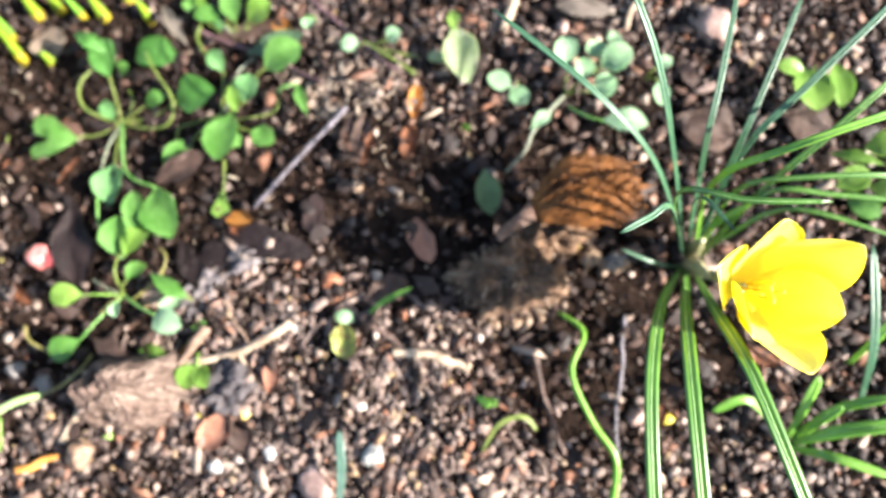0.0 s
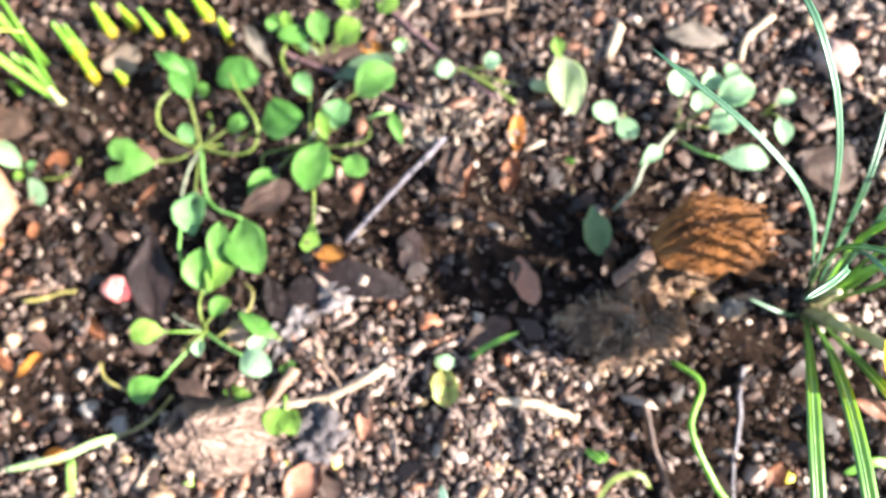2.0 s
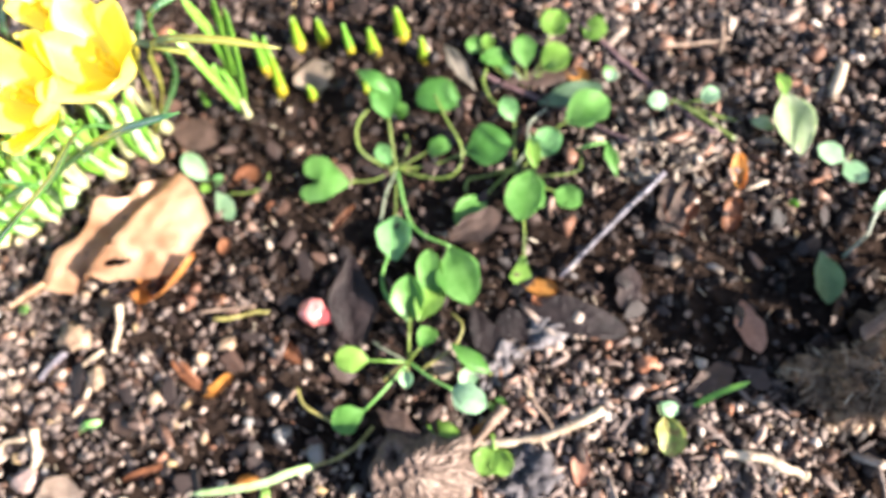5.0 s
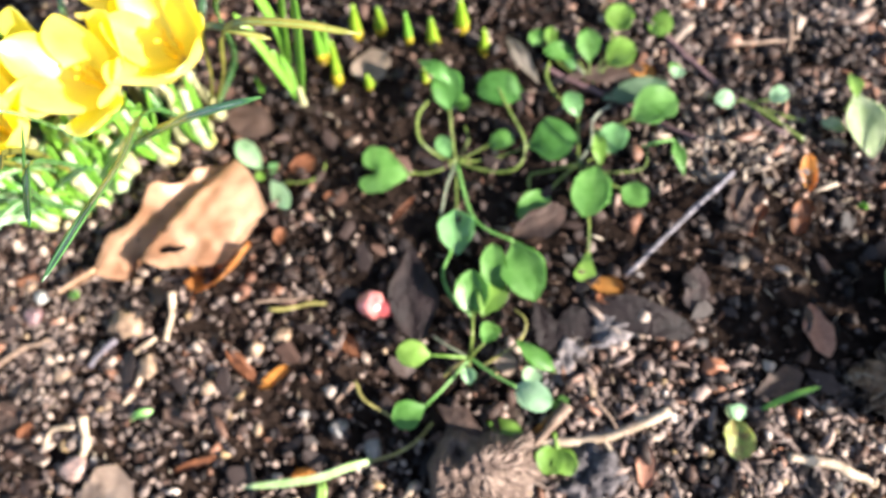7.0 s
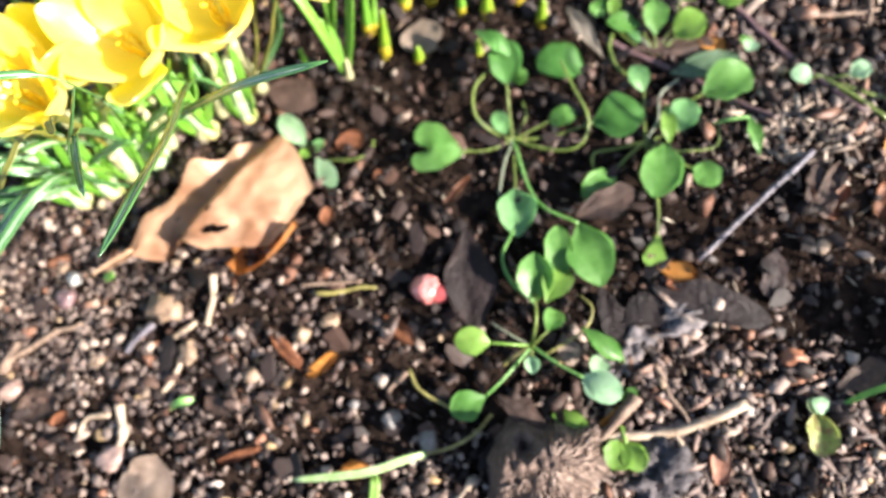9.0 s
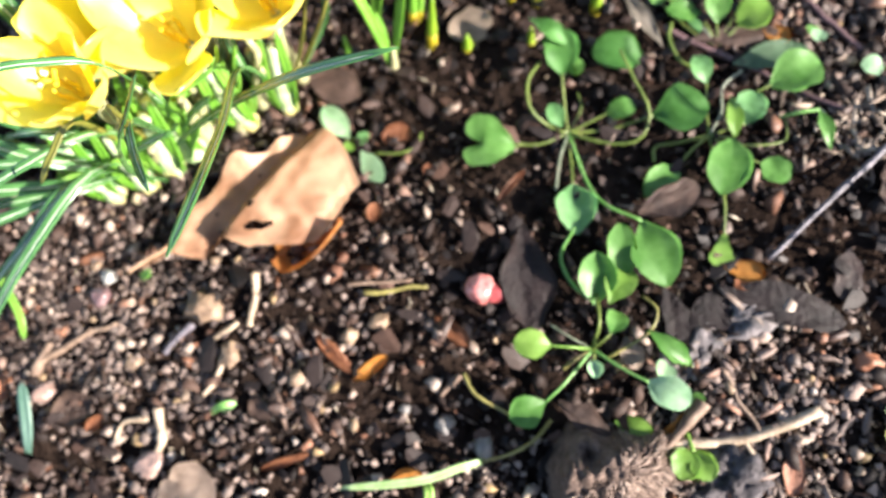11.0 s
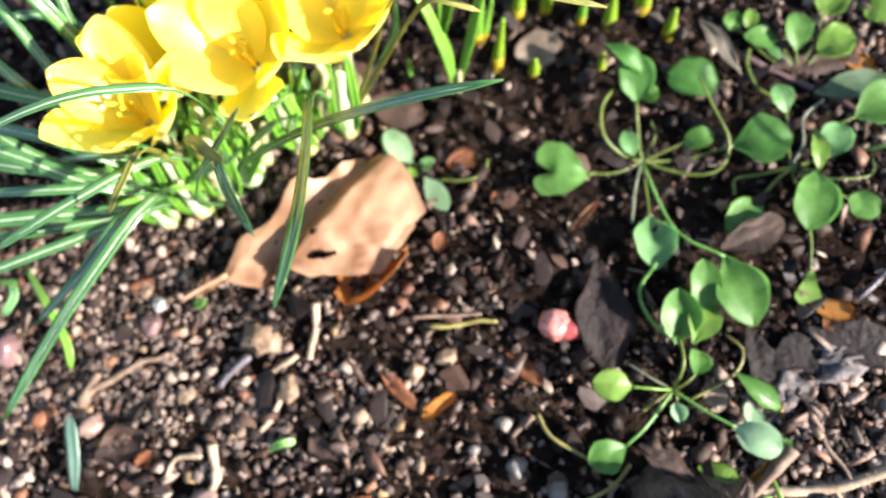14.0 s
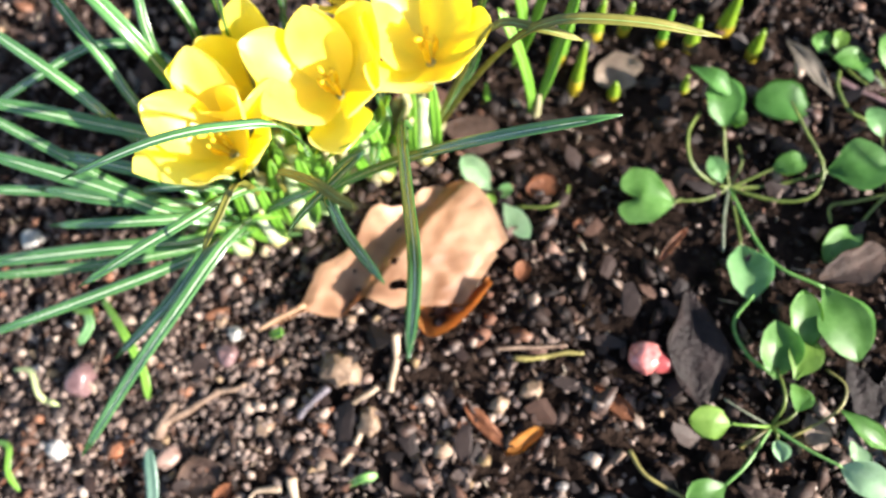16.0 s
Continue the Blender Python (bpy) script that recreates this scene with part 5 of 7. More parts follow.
def clod(at, size, turn, mat, label, grain=0.0011, freq=9.0, sub=5, roots=14):
    """A crumbly lump with rootlets in it."""
    x, y = at[0], at[1]
    z = ground_z(x, y)
    bm = bmesh.new()
    lump(bm, (x, y, z + size[2] * 0.2), size, turn, 0.6, 1.9, sub, x * 40)
    bm.normal_update()
    for v in bm.verts:
        q = v.co * 300
        cell = noise.voronoi(q * 2.0)[0][0]
        v.co += v.normal * (grain * 1.6 * (0.5 - cell) + grain * 0.8 * noise.noise(q * 2.3) + 2.0 * grain * noise.noise(q * 0.4) + 0.8 * grain * noise.noise(q * 5.0))
    ob = solid("soil_clod", bm, mat, (x, y, z), label, "clod", "clods")
    r = random.Random(int(abs(x) * 9999))
    tops = [v.co + Vector(ob["base"]) for v in ob.data.vertices if v.co.z > size[2] * 0.25]
    bm = bmesh.new()
    for k in range(roots):
        a = r.uniform(0, 6.283)
        c = r.choice(tops)
        d = Vector((math.cos(a), math.sin(a), 0)) * r.uniform(0.08, 0.3) * size[0]
        rod(bm, [c - d - Vector((0, 0, 0.0012)), c + Vector((0.001 * r.uniform(-1, 1), 0.001 * r.uniform(-1, 1), r.uniform(0.0002, 0.001))), c + d - Vector((0, 0, 0.001))], r.uniform(0.00012, 0.0003), 0.0001, 6, 4)
    tagged(part("rootlet", bm, ROOTLET, ob, "matted thin brown rootlets"), kind="stuff")
    return ob


ROOTLET = pieces("rootlets", ((0, (0.03, 0.018, 0.012)), (0.5, (0.11, 0.066, 0.042)), (0.85, (0.24, 0.16, 0.11)), (1, (0.42, 0.33, 0.25))), 0.55, 0.3)


CLOD_GREY = plain_noisy("grey_clod", (0.068, 0.058, 0.06), (0.28, 0.24, 0.235), 350, 0.8, 0.3, 1.0, 0.001)
clod((0.0965, -0.0490, 0.0020), (0.0155, 0.0105, 0.0180), -0.15, CLOD, "brown crumbly clod of peat and matted roots", 0.0012, roots=420)
clod((0.1150, -0.0360, 0.0060), (0.012, 0.008, 0.0135), 0.4, CLOD, "small brown clod beneath the bulb tunic", 0.0012, sub=4, roots=120)


def puckered_mound():
    """A dry, matted lump as high as a thumb is wide: knobs in rows along its back, crumbs and strands on its slope."""
    x0, x1, y0, y1, nx, ny = -0.0560, -0.0080, -0.0760, -0.0355, 96, 82

    def height(x, y):
        g = ground_z(x, y)
        wx, wy = x + 0.006 * noise.noise((x * 120, y * 120, 2.0)), y + 0.005 * noise.noise((x * 120, y * 120, 9.0))
        r = math.hypot((wx + 0.0365) / 0.0200, (wy + 0.0505) / 0.0120)
        rise = smooth((1.12 - r) / 0.5)
        top = 0.0225 - 0.0135 * smooth((x + 0.036) / 0.022) - 0.008 * smooth((-0.045 - y) / 0.014)
        z = g - 0.001 + rise * (top - g)
        band = smooth((y + 0.053) / 0.006)
        bend = 0.0012 * noise.noise((x * 90, y * 90, 5.0))
        knob = abs(math.sin(math.pi * (x + bend) / 0.0033)) ** 0.7 * (0.45 + 0.55 * abs(math.sin(math.pi * (y + bend + 0.1 * x) / 0.0042)))
        cell = noise.voronoi((420 * x, 420 * y, 400 * z))[0]
        crumb = 0.8 - min(cell[0], 1.0) + 0.5 * noise.noise((600 * x, 600 * y, 1.0))
        return z + rise * (0.0019 * knob * band + 0.0021 * crumb * (1 - 0.55 * band) + 0.0014 * noise.noise((150 * x, 150 * y, 3.0)))
    verts, faces = [], []
    for k in range(ny + 1):
        for i in range(nx + 1):
            x, y = x0 + (x1 - x0) * i / nx, y0 + (y1 - y0) * k / ny
            verts.append((x, y, height(x, y)))
    bm = bmesh.new()
    vs = [bm.verts.new(v) for v in verts]
    for k in range(ny):
        for i in range(nx):
            q = [vs[k * (nx + 1) + i], vs[k * (nx + 1) + i + 1], vs[(k + 1) * (nx + 1) + i + 1], vs[(k + 1) * (nx + 1) + i]]
            if max(v.co.z - ground_z(v.co.x, v.co.y) for v in q) > 0.0004:
                bm.faces.new(q)
    bmesh.ops.delete(bm, geom=[v for v in bm.verts if not v.link_faces], context="VERTS")
    base = thing("puckered_clod", on(-0.036, -0.051), "dry pinkish-tan matted clod with puckered rows, rising from grit", "clod", "clods")
    part("lump", bm, WITHERED, base)
    r = random.Random(9)
    bm = bmesh.new()
    for k in range(420):
        a = r.uniform(-2.6, 1.3)
        d = r.uniform(0.15, 1.05)
        x, y = -0.037 + 0.020 * d * math.cos(a), -0.048 + 0.0135 * d * math.sin(a)
        step = r.uniform(0.0015, 0.006)
        a += r.uniform(-0.5, 0.5)
        q = [(x + step * f * math.cos(a), y + step * f * math.sin(a)) for f in (0.0, 0.5, 1.0)]
        lift = r.uniform(0.0002, 0.0013)
        rod(bm, [(px, py, max(height(px, py), ground_z(px, py) + 0.001) + (lift if n == 1 else 0.0)) for n, (px, py) in enumerate(q)], r.uniform(0.00016, 0.0004), 0.00012, 5, 4)
    tagged(part("fibre", bm, STRAND, base, "matted pale strands"), kind="stuff")


STRAND = pieces("pale_strands", ((0, (0.05, 0.031, 0.023)), (0.5, (0.135, 0.092, 0.073)), (1, (0.29, 0.22, 0.18))), 0.6, 0.25)
WITHERED = plain_noisy("withered_mat", (0.046, 0.029, 0.022), (0.155, 0.106, 0.085), 320, 0.75, 0.2, 0.9, 0.0008)
puckered_mound()
CLOD_DARK = plain_noisy("dark_grey_clod", (0.035, 0.03, 0.032), (0.15, 0.13, 0.132), 350, 0.8, 0.2, 1.0, 0.001)
clod((-0.0049, -0.0583, 0.0020), (0.009, 0.007, 0.004), 0.5, CLOD_DARK, "dark grey crumbly soil clod", 0.0014, sub=4)
clod((0.0094, -0.0157, 0.0020), (0.013, 0.005, 0.003), 0.1, CLOD_GREY, "grey-purple rotted bark lump", 0.0014, sub=4)
clod((-0.0092, -0.0236, 0.0020), (0.010, 0.005, 0.003), 0.7, CLOD_GREY, "grey crumbly lump of ash-like soil", 0.0012, sub=4)

# ---- seedlings ----


def sprig(plant, root, base, tip, width, mat=None, mid=None, shape=OVAL, r=0.0006, stem=None, **more):
    """A stalk from the root to a leaf, and the leaf."""
    pts = [root] + ([mid] if mid else [tuple(Vector(root).lerp(Vector(base), 0.5) + Vector((0, 0, 0.002)))]) + [base]
    stalk(plant, pts, r, stem)
    # the leaf starts a little inside the stalk's end
    return leaf(plant, base, tip, width, mat, shape, **more)


SEEDLINGS = "weed seedlings"
# rosette with long S-curved stalks
pb = thing("weed_seedling", (-0.0292, 0.0498, -0.0080), "green rosette seedling with rounded leaves on long stalks", "seedling", SEEDLINGS)
rb = (-0.0288, 0.0498, -0.0070)
sprig(pb, rb, (-0.0277, 0.0674, 0.0014), (-0.0262, 0.0813, 0.0040), 0.0105, GREEN_SHADED, mid=(-0.0284, 0.0585, -0.0015), shape=ROUND)
leaf(pb, (-0.0248, 0.0748, 0.0040), (-0.0350, 0.0848, 0.0070), 0.006, GREEN_SHADED, LANCE, arch=0.2)
leaf(pb, (-0.0252, 0.0693, -0.0017), (-0.0203, 0.0705, 0.0002), 0.006, GREEN, ROUND)
stalk(pb, [rb, (-0.0343, 0.0530, -0.0025), (-0.0394, 0.0582, 0.0026), (-0.0385, 0.0667, 0.0035), (-0.0334, 0.0729, 0.0011)], 0.0008, STALK)
leaf(pb, (-0.0307, 0.0516, -0.0023), (-0.0328, 0.0595, -0.0006), 0.0058, GREEN_BLUE, OVAL)
leaf(pb, (-0.0018, 0.0690, -0.0027), (-0.0168, 0.0745, -0.0010), 0.0128, GREEN_SHADED, ROUND)
stalk(pb, [rb, (-0.0169, 0.0435, -0.0027), (-0.0083, 0.0429, 0.0005), (-0.0047, 0.0501, 0.0031), (-0.0078, 0.0605, 0.0053), (-0.0101, 0.0697, 0.0063)], 0.00075, STALK, r1=0.0006)
sprig(pb, rb, (-0.0166, 0.0528, -0.0005), (-0.0080, 0.0529, 0.0015), 0.0068, GREEN, shape=ROUND)
sprig(pb, (-0.0427, 0.0488, -0.0048), (-0.0458, 0.0476, -0.0005), (-0.0611, 0.0516, 0.0017), 0.0165, GREEN, shape=HEART, notch=0.34, label="heart-shaped notched leaf")
stalk(pb, [rb, (-0.0370, 0.0475, -0.0035), (-0.0457, 0.0483, -0.0007)], 0.0005, STALK)
sprig(pb, rb, (-0.0312, 0.0319, 0.0026), (-0.0333, 0.0161, 0.0058), 0.0125, GREEN_BLUE, mid=(-0.0301, 0.0394, 0.0001), shape=DIAMOND, cup=0.2)
sprig(pb, rb, (-0.0148, 0.0165, 0.0078), (-0.0119, -0.0032, 0.0090), 0.0142, GREEN, mid=(-0.0259, 0.0268, 0.0055), shape=DIAMOND, r=0.0008, stem=GREEN)
stalk(pb, [rb, (-0.0333, 0.0407, -0.0051), (-0.0365, 0.0307, -0.0022)], 0.0006, STALK_GREY)
stalk(pb, [rb, (-0.0233, 0.0569, -0.0052), (-0.0235, 0.0622, -0.0030)], 0.0005, STALK)
# lower rosette
pa = thing("weed_seedling", (-0.0351, -0.0169, 0.0040), "small green seedling with spoon-shaped leaves", "seedling", SEEDLINGS)
ra = (-0.0351, -0.0169, 0.0050)
sprig(pa, ra, (-0.0465, -0.0142, 0.0100), (-0.0569, -0.0117, 0.0120), 0.0085, GREEN_LIGHT, stem=GREEN_LIGHT, shape=OVAL)
sprig(pa, ra, (-0.0298, -0.0134, 0.0100), (-0.0258, -0.0078, 0.0050), 0.0062, GREEN, shape=ROUND)
sprig(pa, (-0.0104, -0.0256, 0.0060), (-0.0102, -0.0253, 0.0090), (-0.0203, -0.0141, 0.0120), 0.0062, GREEN, shape=LANCE)
sprig(pa, ra, (-0.0225, -0.0279, 0.0100), (-0.0133, -0.0349, 0.0120), 0.0088, GREEN_MINT, mid=(-0.0287, -0.0231, 0.0080), stem=GREEN, shape=ROUND, r=0.00068)
leaf(pa, (-0.0198, -0.0284, 0.0110), (-0.0156, -0.0239, 0.0055), 0.0062, GREEN_MINT, ROUND)
stalk(pa, [(-0.0317, -0.0200, 0.0060), (-0.0198, -0.0151, 0.0080), (-0.0158, -0.0091, 0.0080), (-0.0188, -0.0042, 0.0060)], 0.0006, STALK_YELLOW)
sprig(pa, ra, (-0.0355, -0.0198, 0.0080), (-0.0364, -0.0249, 0.0100), 0.0046, GREEN_MINT, shape=OVAL, cup=0.3)
sprig(pa, ra, (-0.0508, -0.0290, 0.0090), (-0.0614, -0.0321, 0.0100), 0.0088, GREEN, mid=(-0.0444, -0.0246, 0.0090), stem=GREEN, r=0.00068)
stalk(pa, [(-0.0722, -0.0181, 0.0060), (-0.0696, -0.0243, 0.0080), (-0.0611, -0.0311, 0.0080)], 0.0008, STALK_YELLOW)
stalk(pa, [ra, (-0.0411, -0.0194, 0.0060), (-0.0441, -0.0211, 0.0050)], 0.0009, STALK_YELLOW)
stalk(pa, [ra, (-0.0408, -0.0125, 0.0060), (-0.0454, -0.0083, 0.0050)], 0.0004, STALK_GREY)
# the upright pair above it, folded
stalk(pa, [ra, (-0.0326, -0.0100, 0.0120), (-0.0314, -0.0016, 0.0080)], 0.0007, STALK)
leaf(pa, (-0.0321, -0.0049, 0.0070), (-0.0294, 0.0098, 0.0100), 0.0105, GREEN, OVAL, cup=0.25)
leaf(pa, (-0.0238, 0.0008, 0.0060), (-0.0214, 0.0164, 0.0110), 0.0085, GREEN, ROUND)
stalk(pa, [(-0.0319, -0.0040, 0.0060), (-0.0373, 0.0023, 0.0060), (-0.0390, 0.0107, 0.0060), (-0.0343, 0.0172, 0.0120)], 0.0008, GREEN)
leaf(pa, (-0.0289, -0.0054, 0.0110), (-0.0213, 0.0049, 0.0060), 0.009, GREEN_LIGHT, OVAL)
# broad-leaved rosette
pc = thing("weed_seedling", (0.0116, 0.0402, -0.0060), "leafy green seedling with broad oval leaves", "seedling", SEEDLINGS)
rc = (0.0114, 0.0400, -0.0049)
sprig(pc, rc, (0.0166, 0.0370, 0.0037), (0.0084, 0.0202, 0.0074), 0.0125, GREEN, shape=OVAL)
leaf(pc, (0.0123, 0.0289, 0.0052), (0.0185, 0.0241, 0.0049), 0.006, GREEN, OVAL)
sprig(pc, rc, (0.0224, 0.0278, 0.0024), (0.0295, 0.0222, 0.0042), 0.0082, GREEN, mid=(0.0170, 0.0319, 0.0016), shape=ROUND)
sprig(pc, rc, (-0.0000, 0.0320, 0.0026), (-0.0116, 0.0235, 0.0040), 0.0098, GREEN, mid=(0.0055, 0.0363, 0.0008), stem=STALK, shape=OVAL, r=0.00068)
stalk(pc, [rc, (0.0017, 0.0392, -0.0018), (-0.0049, 0.0390, 0.0002), (-0.0065, 0.0343, -0.0008)], 0.0007, STALK)
sprig(pc, rb, (-0.0037, 0.0486, 0.0023), (0.0120, 0.0477, 0.0045), 0.0148, GREEN_SHADED, mid=(-0.0162, 0.0485, -0.0027), shape=DIAMOND, r=0.0007)
sprig(pc, rc, (0.0217, 0.0410, 0.0019), (0.0259, 0.0502, 0.0031), 0.0092, GREEN_BLUE, shape=ROUND)
leaf(pc, (0.0177, 0.0371, 0.0027), (0.0193, 0.0501, 0.0031), 0.0052, GREEN_LIGHT, LANCE)
sprig(pc, rc, (0.0148, 0.0567, -0.0011), (0.0128, 0.0655, 0.0007), 0.0066, GREEN_BLUE, shape=OVAL)
sprig(pc, (0.0247, 0.0498, -0.0039), (0.0317, 0.0514, 0.0018), (0.0465, 0.0552, 0.0032), 0.0128, GREEN, shape=ROUND)
leaf(pc, (0.0245, 0.0619, -0.0059), (0.0473, 0.0629, -0.0050), 0.0085, GREEN_DULL, OVAL, label="dull greyish fading leaf")
sprig(pc, rc, (0.0077, 0.0092, 0.0030), (0.0047, 0.0004, 0.0020), 0.0074, GREEN_LIGHT, mid=(0.0101, 0.0203, 0.0044), shape=((0.0, 0.15), (0.5, 0.7), (0.8, 1.0), (1.0, 0.5)), r=0.0007)
sprig(pc, (0.0326, 0.0419, -0.0043), (0.0421, 0.0407, 0.0040), (0.0430, 0.0285, 0.0023), 0.0045, GREEN, mid=(0.0364, 0.0410, 0.0039), shape=LANCE, r=0.0008, stem=GREEN)
stalk(pc, [rc, (0.0165, 0.0350, -0.0020), (0.0307, 0.0335, -0.0026), (0.0340, 0.0401, -0.0039)], 0.0005, STALK)
stalk(pc, [rc, (0.0172, 0.0468, -0.0053), (0.0197, 0.0550, -0.0068), (0.0270, 0.0596, -0.0066)], 0.0006, STALK_GREY)
# the seedling behind
pd = thing("weed_seedling", (0.0213, 0.0695, -0.0117), "green seedling with small round leaves", "seedling", SEEDLINGS)
rd = (0.0219, 0.0689, -0.0107)
sprig(pd, rd, (0.0229, 0.0761, -0.0030), (0.0241, 0.0872, 0.0000), 0.0082, GREEN, shape=OVAL)
sprig(pd, rd, (0.0290, 0.0741, -0.0030), (0.0383, 0.0783, 0.0000), 0.0105, GREEN_LIGHT, shape=ROUND)
sprig(pd, rd, (0.0186, 0.0806, -0.0050), (0.0081, 0.0829, -0.0010), 0.0072, GREEN, shape=OVAL)
sprig(pd, rd, (0.0086, 0.0871, -0.0050), (0.0055, 0.0920, -0.0030), 0.0062, GREEN, shape=ROUND, mid=(0.0135, 0.0774, -0.0070))
leaf(pd, (0.0112, 0.0866, -0.0040), (0.0128, 0.0916, -0.0020), 0.0045, GREEN_LIGHT, ROUND)
leaf(pd, (0.0151, 0.0766, -0.0060), (0.0179, 0.0780, -0.0040), 0.006, GREEN_BLUE, OVAL)
stalk(pd, [(0.0096, 0.0794, -0.0030), (0.0074, 0.0740, -0.0020), (0.0090, 0.0667, -0.0025), (0.0131, 0.0630, -0.0040)], 0.0009, STALK)
stalk(pd, [rd, (0.0190, 0.0750, -0.0090), (0.0144, 0.0804, -0.0090)], 0.0006, STALK_GREY)
sprig(pd, rd, (0.0340, 0.0869, -0.0050), (0.0392, 0.0936, -0.0010), 0.0098, GREEN_LIGHT, shape=ROUND, mid=(0.0289, 0.0784, -0.0070))
sprig(pd, (0.0439, 0.0904, -0.0110), (0.0461, 0.0863, -0.0050), (0.0532, 0.0825, -0.0030), 0.0098, GREEN_LIGHT, shape=ROUND)
leaf(pd, (0.0496, 0.0672, -0.0085), (0.0527, 0.0699, -0.0067), 0.0046, GREEN, ROUND)

# seed-leaf pairs and sprigs
q1 = thing("weed_seedling", (-0.0975, 0.0615, -0.0090), "tiny seedling with two oval bluish-green seed leaves", "seedling", SEEDLINGS)
leaf(q1, (-0.0978, 0.0617, -0.0050), (-0.1046, 0.0734, -0.0020), 0.0078, GREEN_MINT, OVAL)
leaf(q1, (-0.0944, 0.0562, -0.0050), (-0.0886, 0.0441, -0.0030), 0.0066, GREEN_MINT, OVAL)
leaf(q1, (-0.0957, 0.0593, -0.0040), (-0.0908, 0.0614, -0.0020), 0.004, GREEN_BLUE, OVAL)
leaf(q1, (-0.0966, 0.0593, -0.0040), (-0.0998, 0.0573, -0.0020), 0.004, GREEN_LIGHT, OVAL)
stalk(q1, [(-0.0979, 0.0627, -0.0130), (-0.0957, 0.0593, -0.0040)], 0.0008)
stalk(q1, [(-0.0905, 0.0550, -0.0080), (-0.0815, 0.0529, -0.0070), (-0.0760, 0.0548, -0.0060), (-0.0742, 0.0587, -0.0050)], 0.0006, STALK)
q2 = thing("weed_seedling", (0.1173, 0.0205, -0.0100), "tiny seedling with two pale bluish seed leaves", "seedling", SEEDLINGS)
leaf(q2, (0.1158, 0.0194, -0.0060), (0.1093, 0.0261, -0.0040), 0.0074, GREEN_MINT, OVAL)
leaf(q2, (0.1157, 0.0191, -0.0060), (0.1196, 0.0114, -0.0040), 0.0072, GREEN_MINT, OVAL)
stalk(q2, [(0.1188, 0.0209, -0.0130), (0.1156, 0.0193, -0.0060)], 0.0007)
q3 = thing("weed_seedling", (0.1060, 0.0497, -0.0100), "single pale variegated seedling leaf", "seedling", SEEDLINGS)
leaf(q3, (0.1022, 0.0458, 0.0010), (0.1015, 0.0236, 0.0010), 0.0128, GREEN_SILVER, DIAMOND, arch=0.06, label="silvery faded leaf")
leaf(q3, (0.1020, 0.0435, 0.0016), (0.1032, 0.0528, -0.0005), 0.0046, GREEN_LIGHT, LANCE)
leaf(q3, (0.0962, 0.0335, 0.0005), (0.0903, 0.0388, -0.0005), 0.0046, GREEN_SILVER, OVAL)
stalk(q3, [(0.1010, 0.0420, -0.0060), (0.1018, 0.0450, 0.0006)], 0.0008)
q4 = thing("weed_seedling", (0.0711, 0.0529, -0.0080), "low sprig with two round green leaves", "seedling", SEEDLINGS)
sprig(q4, (0.0714, 0.0513, -0.0060), (0.0666, 0.0518, -0.0030), (0.0603, 0.0538, -0.0020), 0.0066, GREEN_MINT, shape=ROUND)
sprig(q4, (0.0721, 0.0507, -0.0060), (0.0775, 0.0495, -0.0020), (0.0828, 0.0512, 0.0000), 0.006, GREEN_MINT, shape=ROUND)
stalk(q4, [(0.0679, 0.0535, -0.0050), (0.0751, 0.0447, -0.0040), (0.0839, 0.0338, -0.0060)], 0.0013, STALK)
stalk(q4, [(0.0744, 0.0485, -0.0050), (0.0807, 0.0437, -0.0050), (0.0869, 0.0407, -0.0070)], 0.0008, STALK)
leaf(q4, (0.0516, 0.0674, -0.0020), (0.0492, 0.0636, -0.0010), 0.005, GREEN_MINT, ROUND)
q5 = thing("weed_seedling", (0.1329, 0.0104, -0.0060), "creeping seedling with round pale-lit leaves", "seedling", SEEDLINGS)
r5 = (0.1328, 0.0107, -0.0040)
sprig(q5, r5, (0.1360, 0.0192, 0.0020), (0.1375, 0.0280, 0.0040), 0.0082, GREEN_MINT, shape=ROUND)
sprig(q5, r5, (0.1404, 0.0119, 0.0020), (0.1415, 0.0188, 0.0040), 0.0066, GREEN_MINT, shape=ROUND)
leaf(q5, (0.1449, 0.0186, 0.0020), (0.1483, 0.0232, 0.0040), 0.007, GREEN_MINT, ROUND)
sprig(q5, r5, (0.1466, 0.0141, 0.0030), (0.1572, 0.0157, 0.0060), 0.0098, GREEN_MINT, shape=ROUND)
leaf(q5, (0.1516, 0.0211, 0.0020), (0.1556, 0.0234, 0.0040), 0.006, GREEN_MINT, OVAL)
sprig(q5, r5, (0.1412, 0.0063, 0.0030), (0.1495, 0.0071, 0.0050), 0.0085, GREEN_MINT, shape=ROUND, notch=0.1)
sprig(q5, (0.1610, 0.0078, -0.0040), (0.1645, 0.0088, 0.0010), (0.1702, 0.0101, 0.0020), 0.0052, GREEN_MINT, shape=OVAL)
sprig(q5, (0.1610, 0.0078, -0.0040), (0.1638, 0.0041, 0.0010), (0.1619, -0.0051, 0.0020), 0.0056, GREEN_MINT, shape=OVAL)
stalk(q5, [r5, (0.1246, 0.0049, -0.0010), (0.1181, -0.0001, -0.0010), (0.1136, -0.0058, -0.0010), (0.1050, -0.0111, -0.0020)], 0.0008, STALK_GREY)
leaf(q5, (0.1266, 0.0058, -0.0020), (0.1175, 0.0010, -0.0010), 0.005, GREEN_MINT, LANCE)
leaf(q5, (0.0984, -0.0083, 0.0000), (0.0964, -0.0244, -0.0010), 0.0088, GREEN_OLIVE, OVAL, label="dull green pointed leaf")
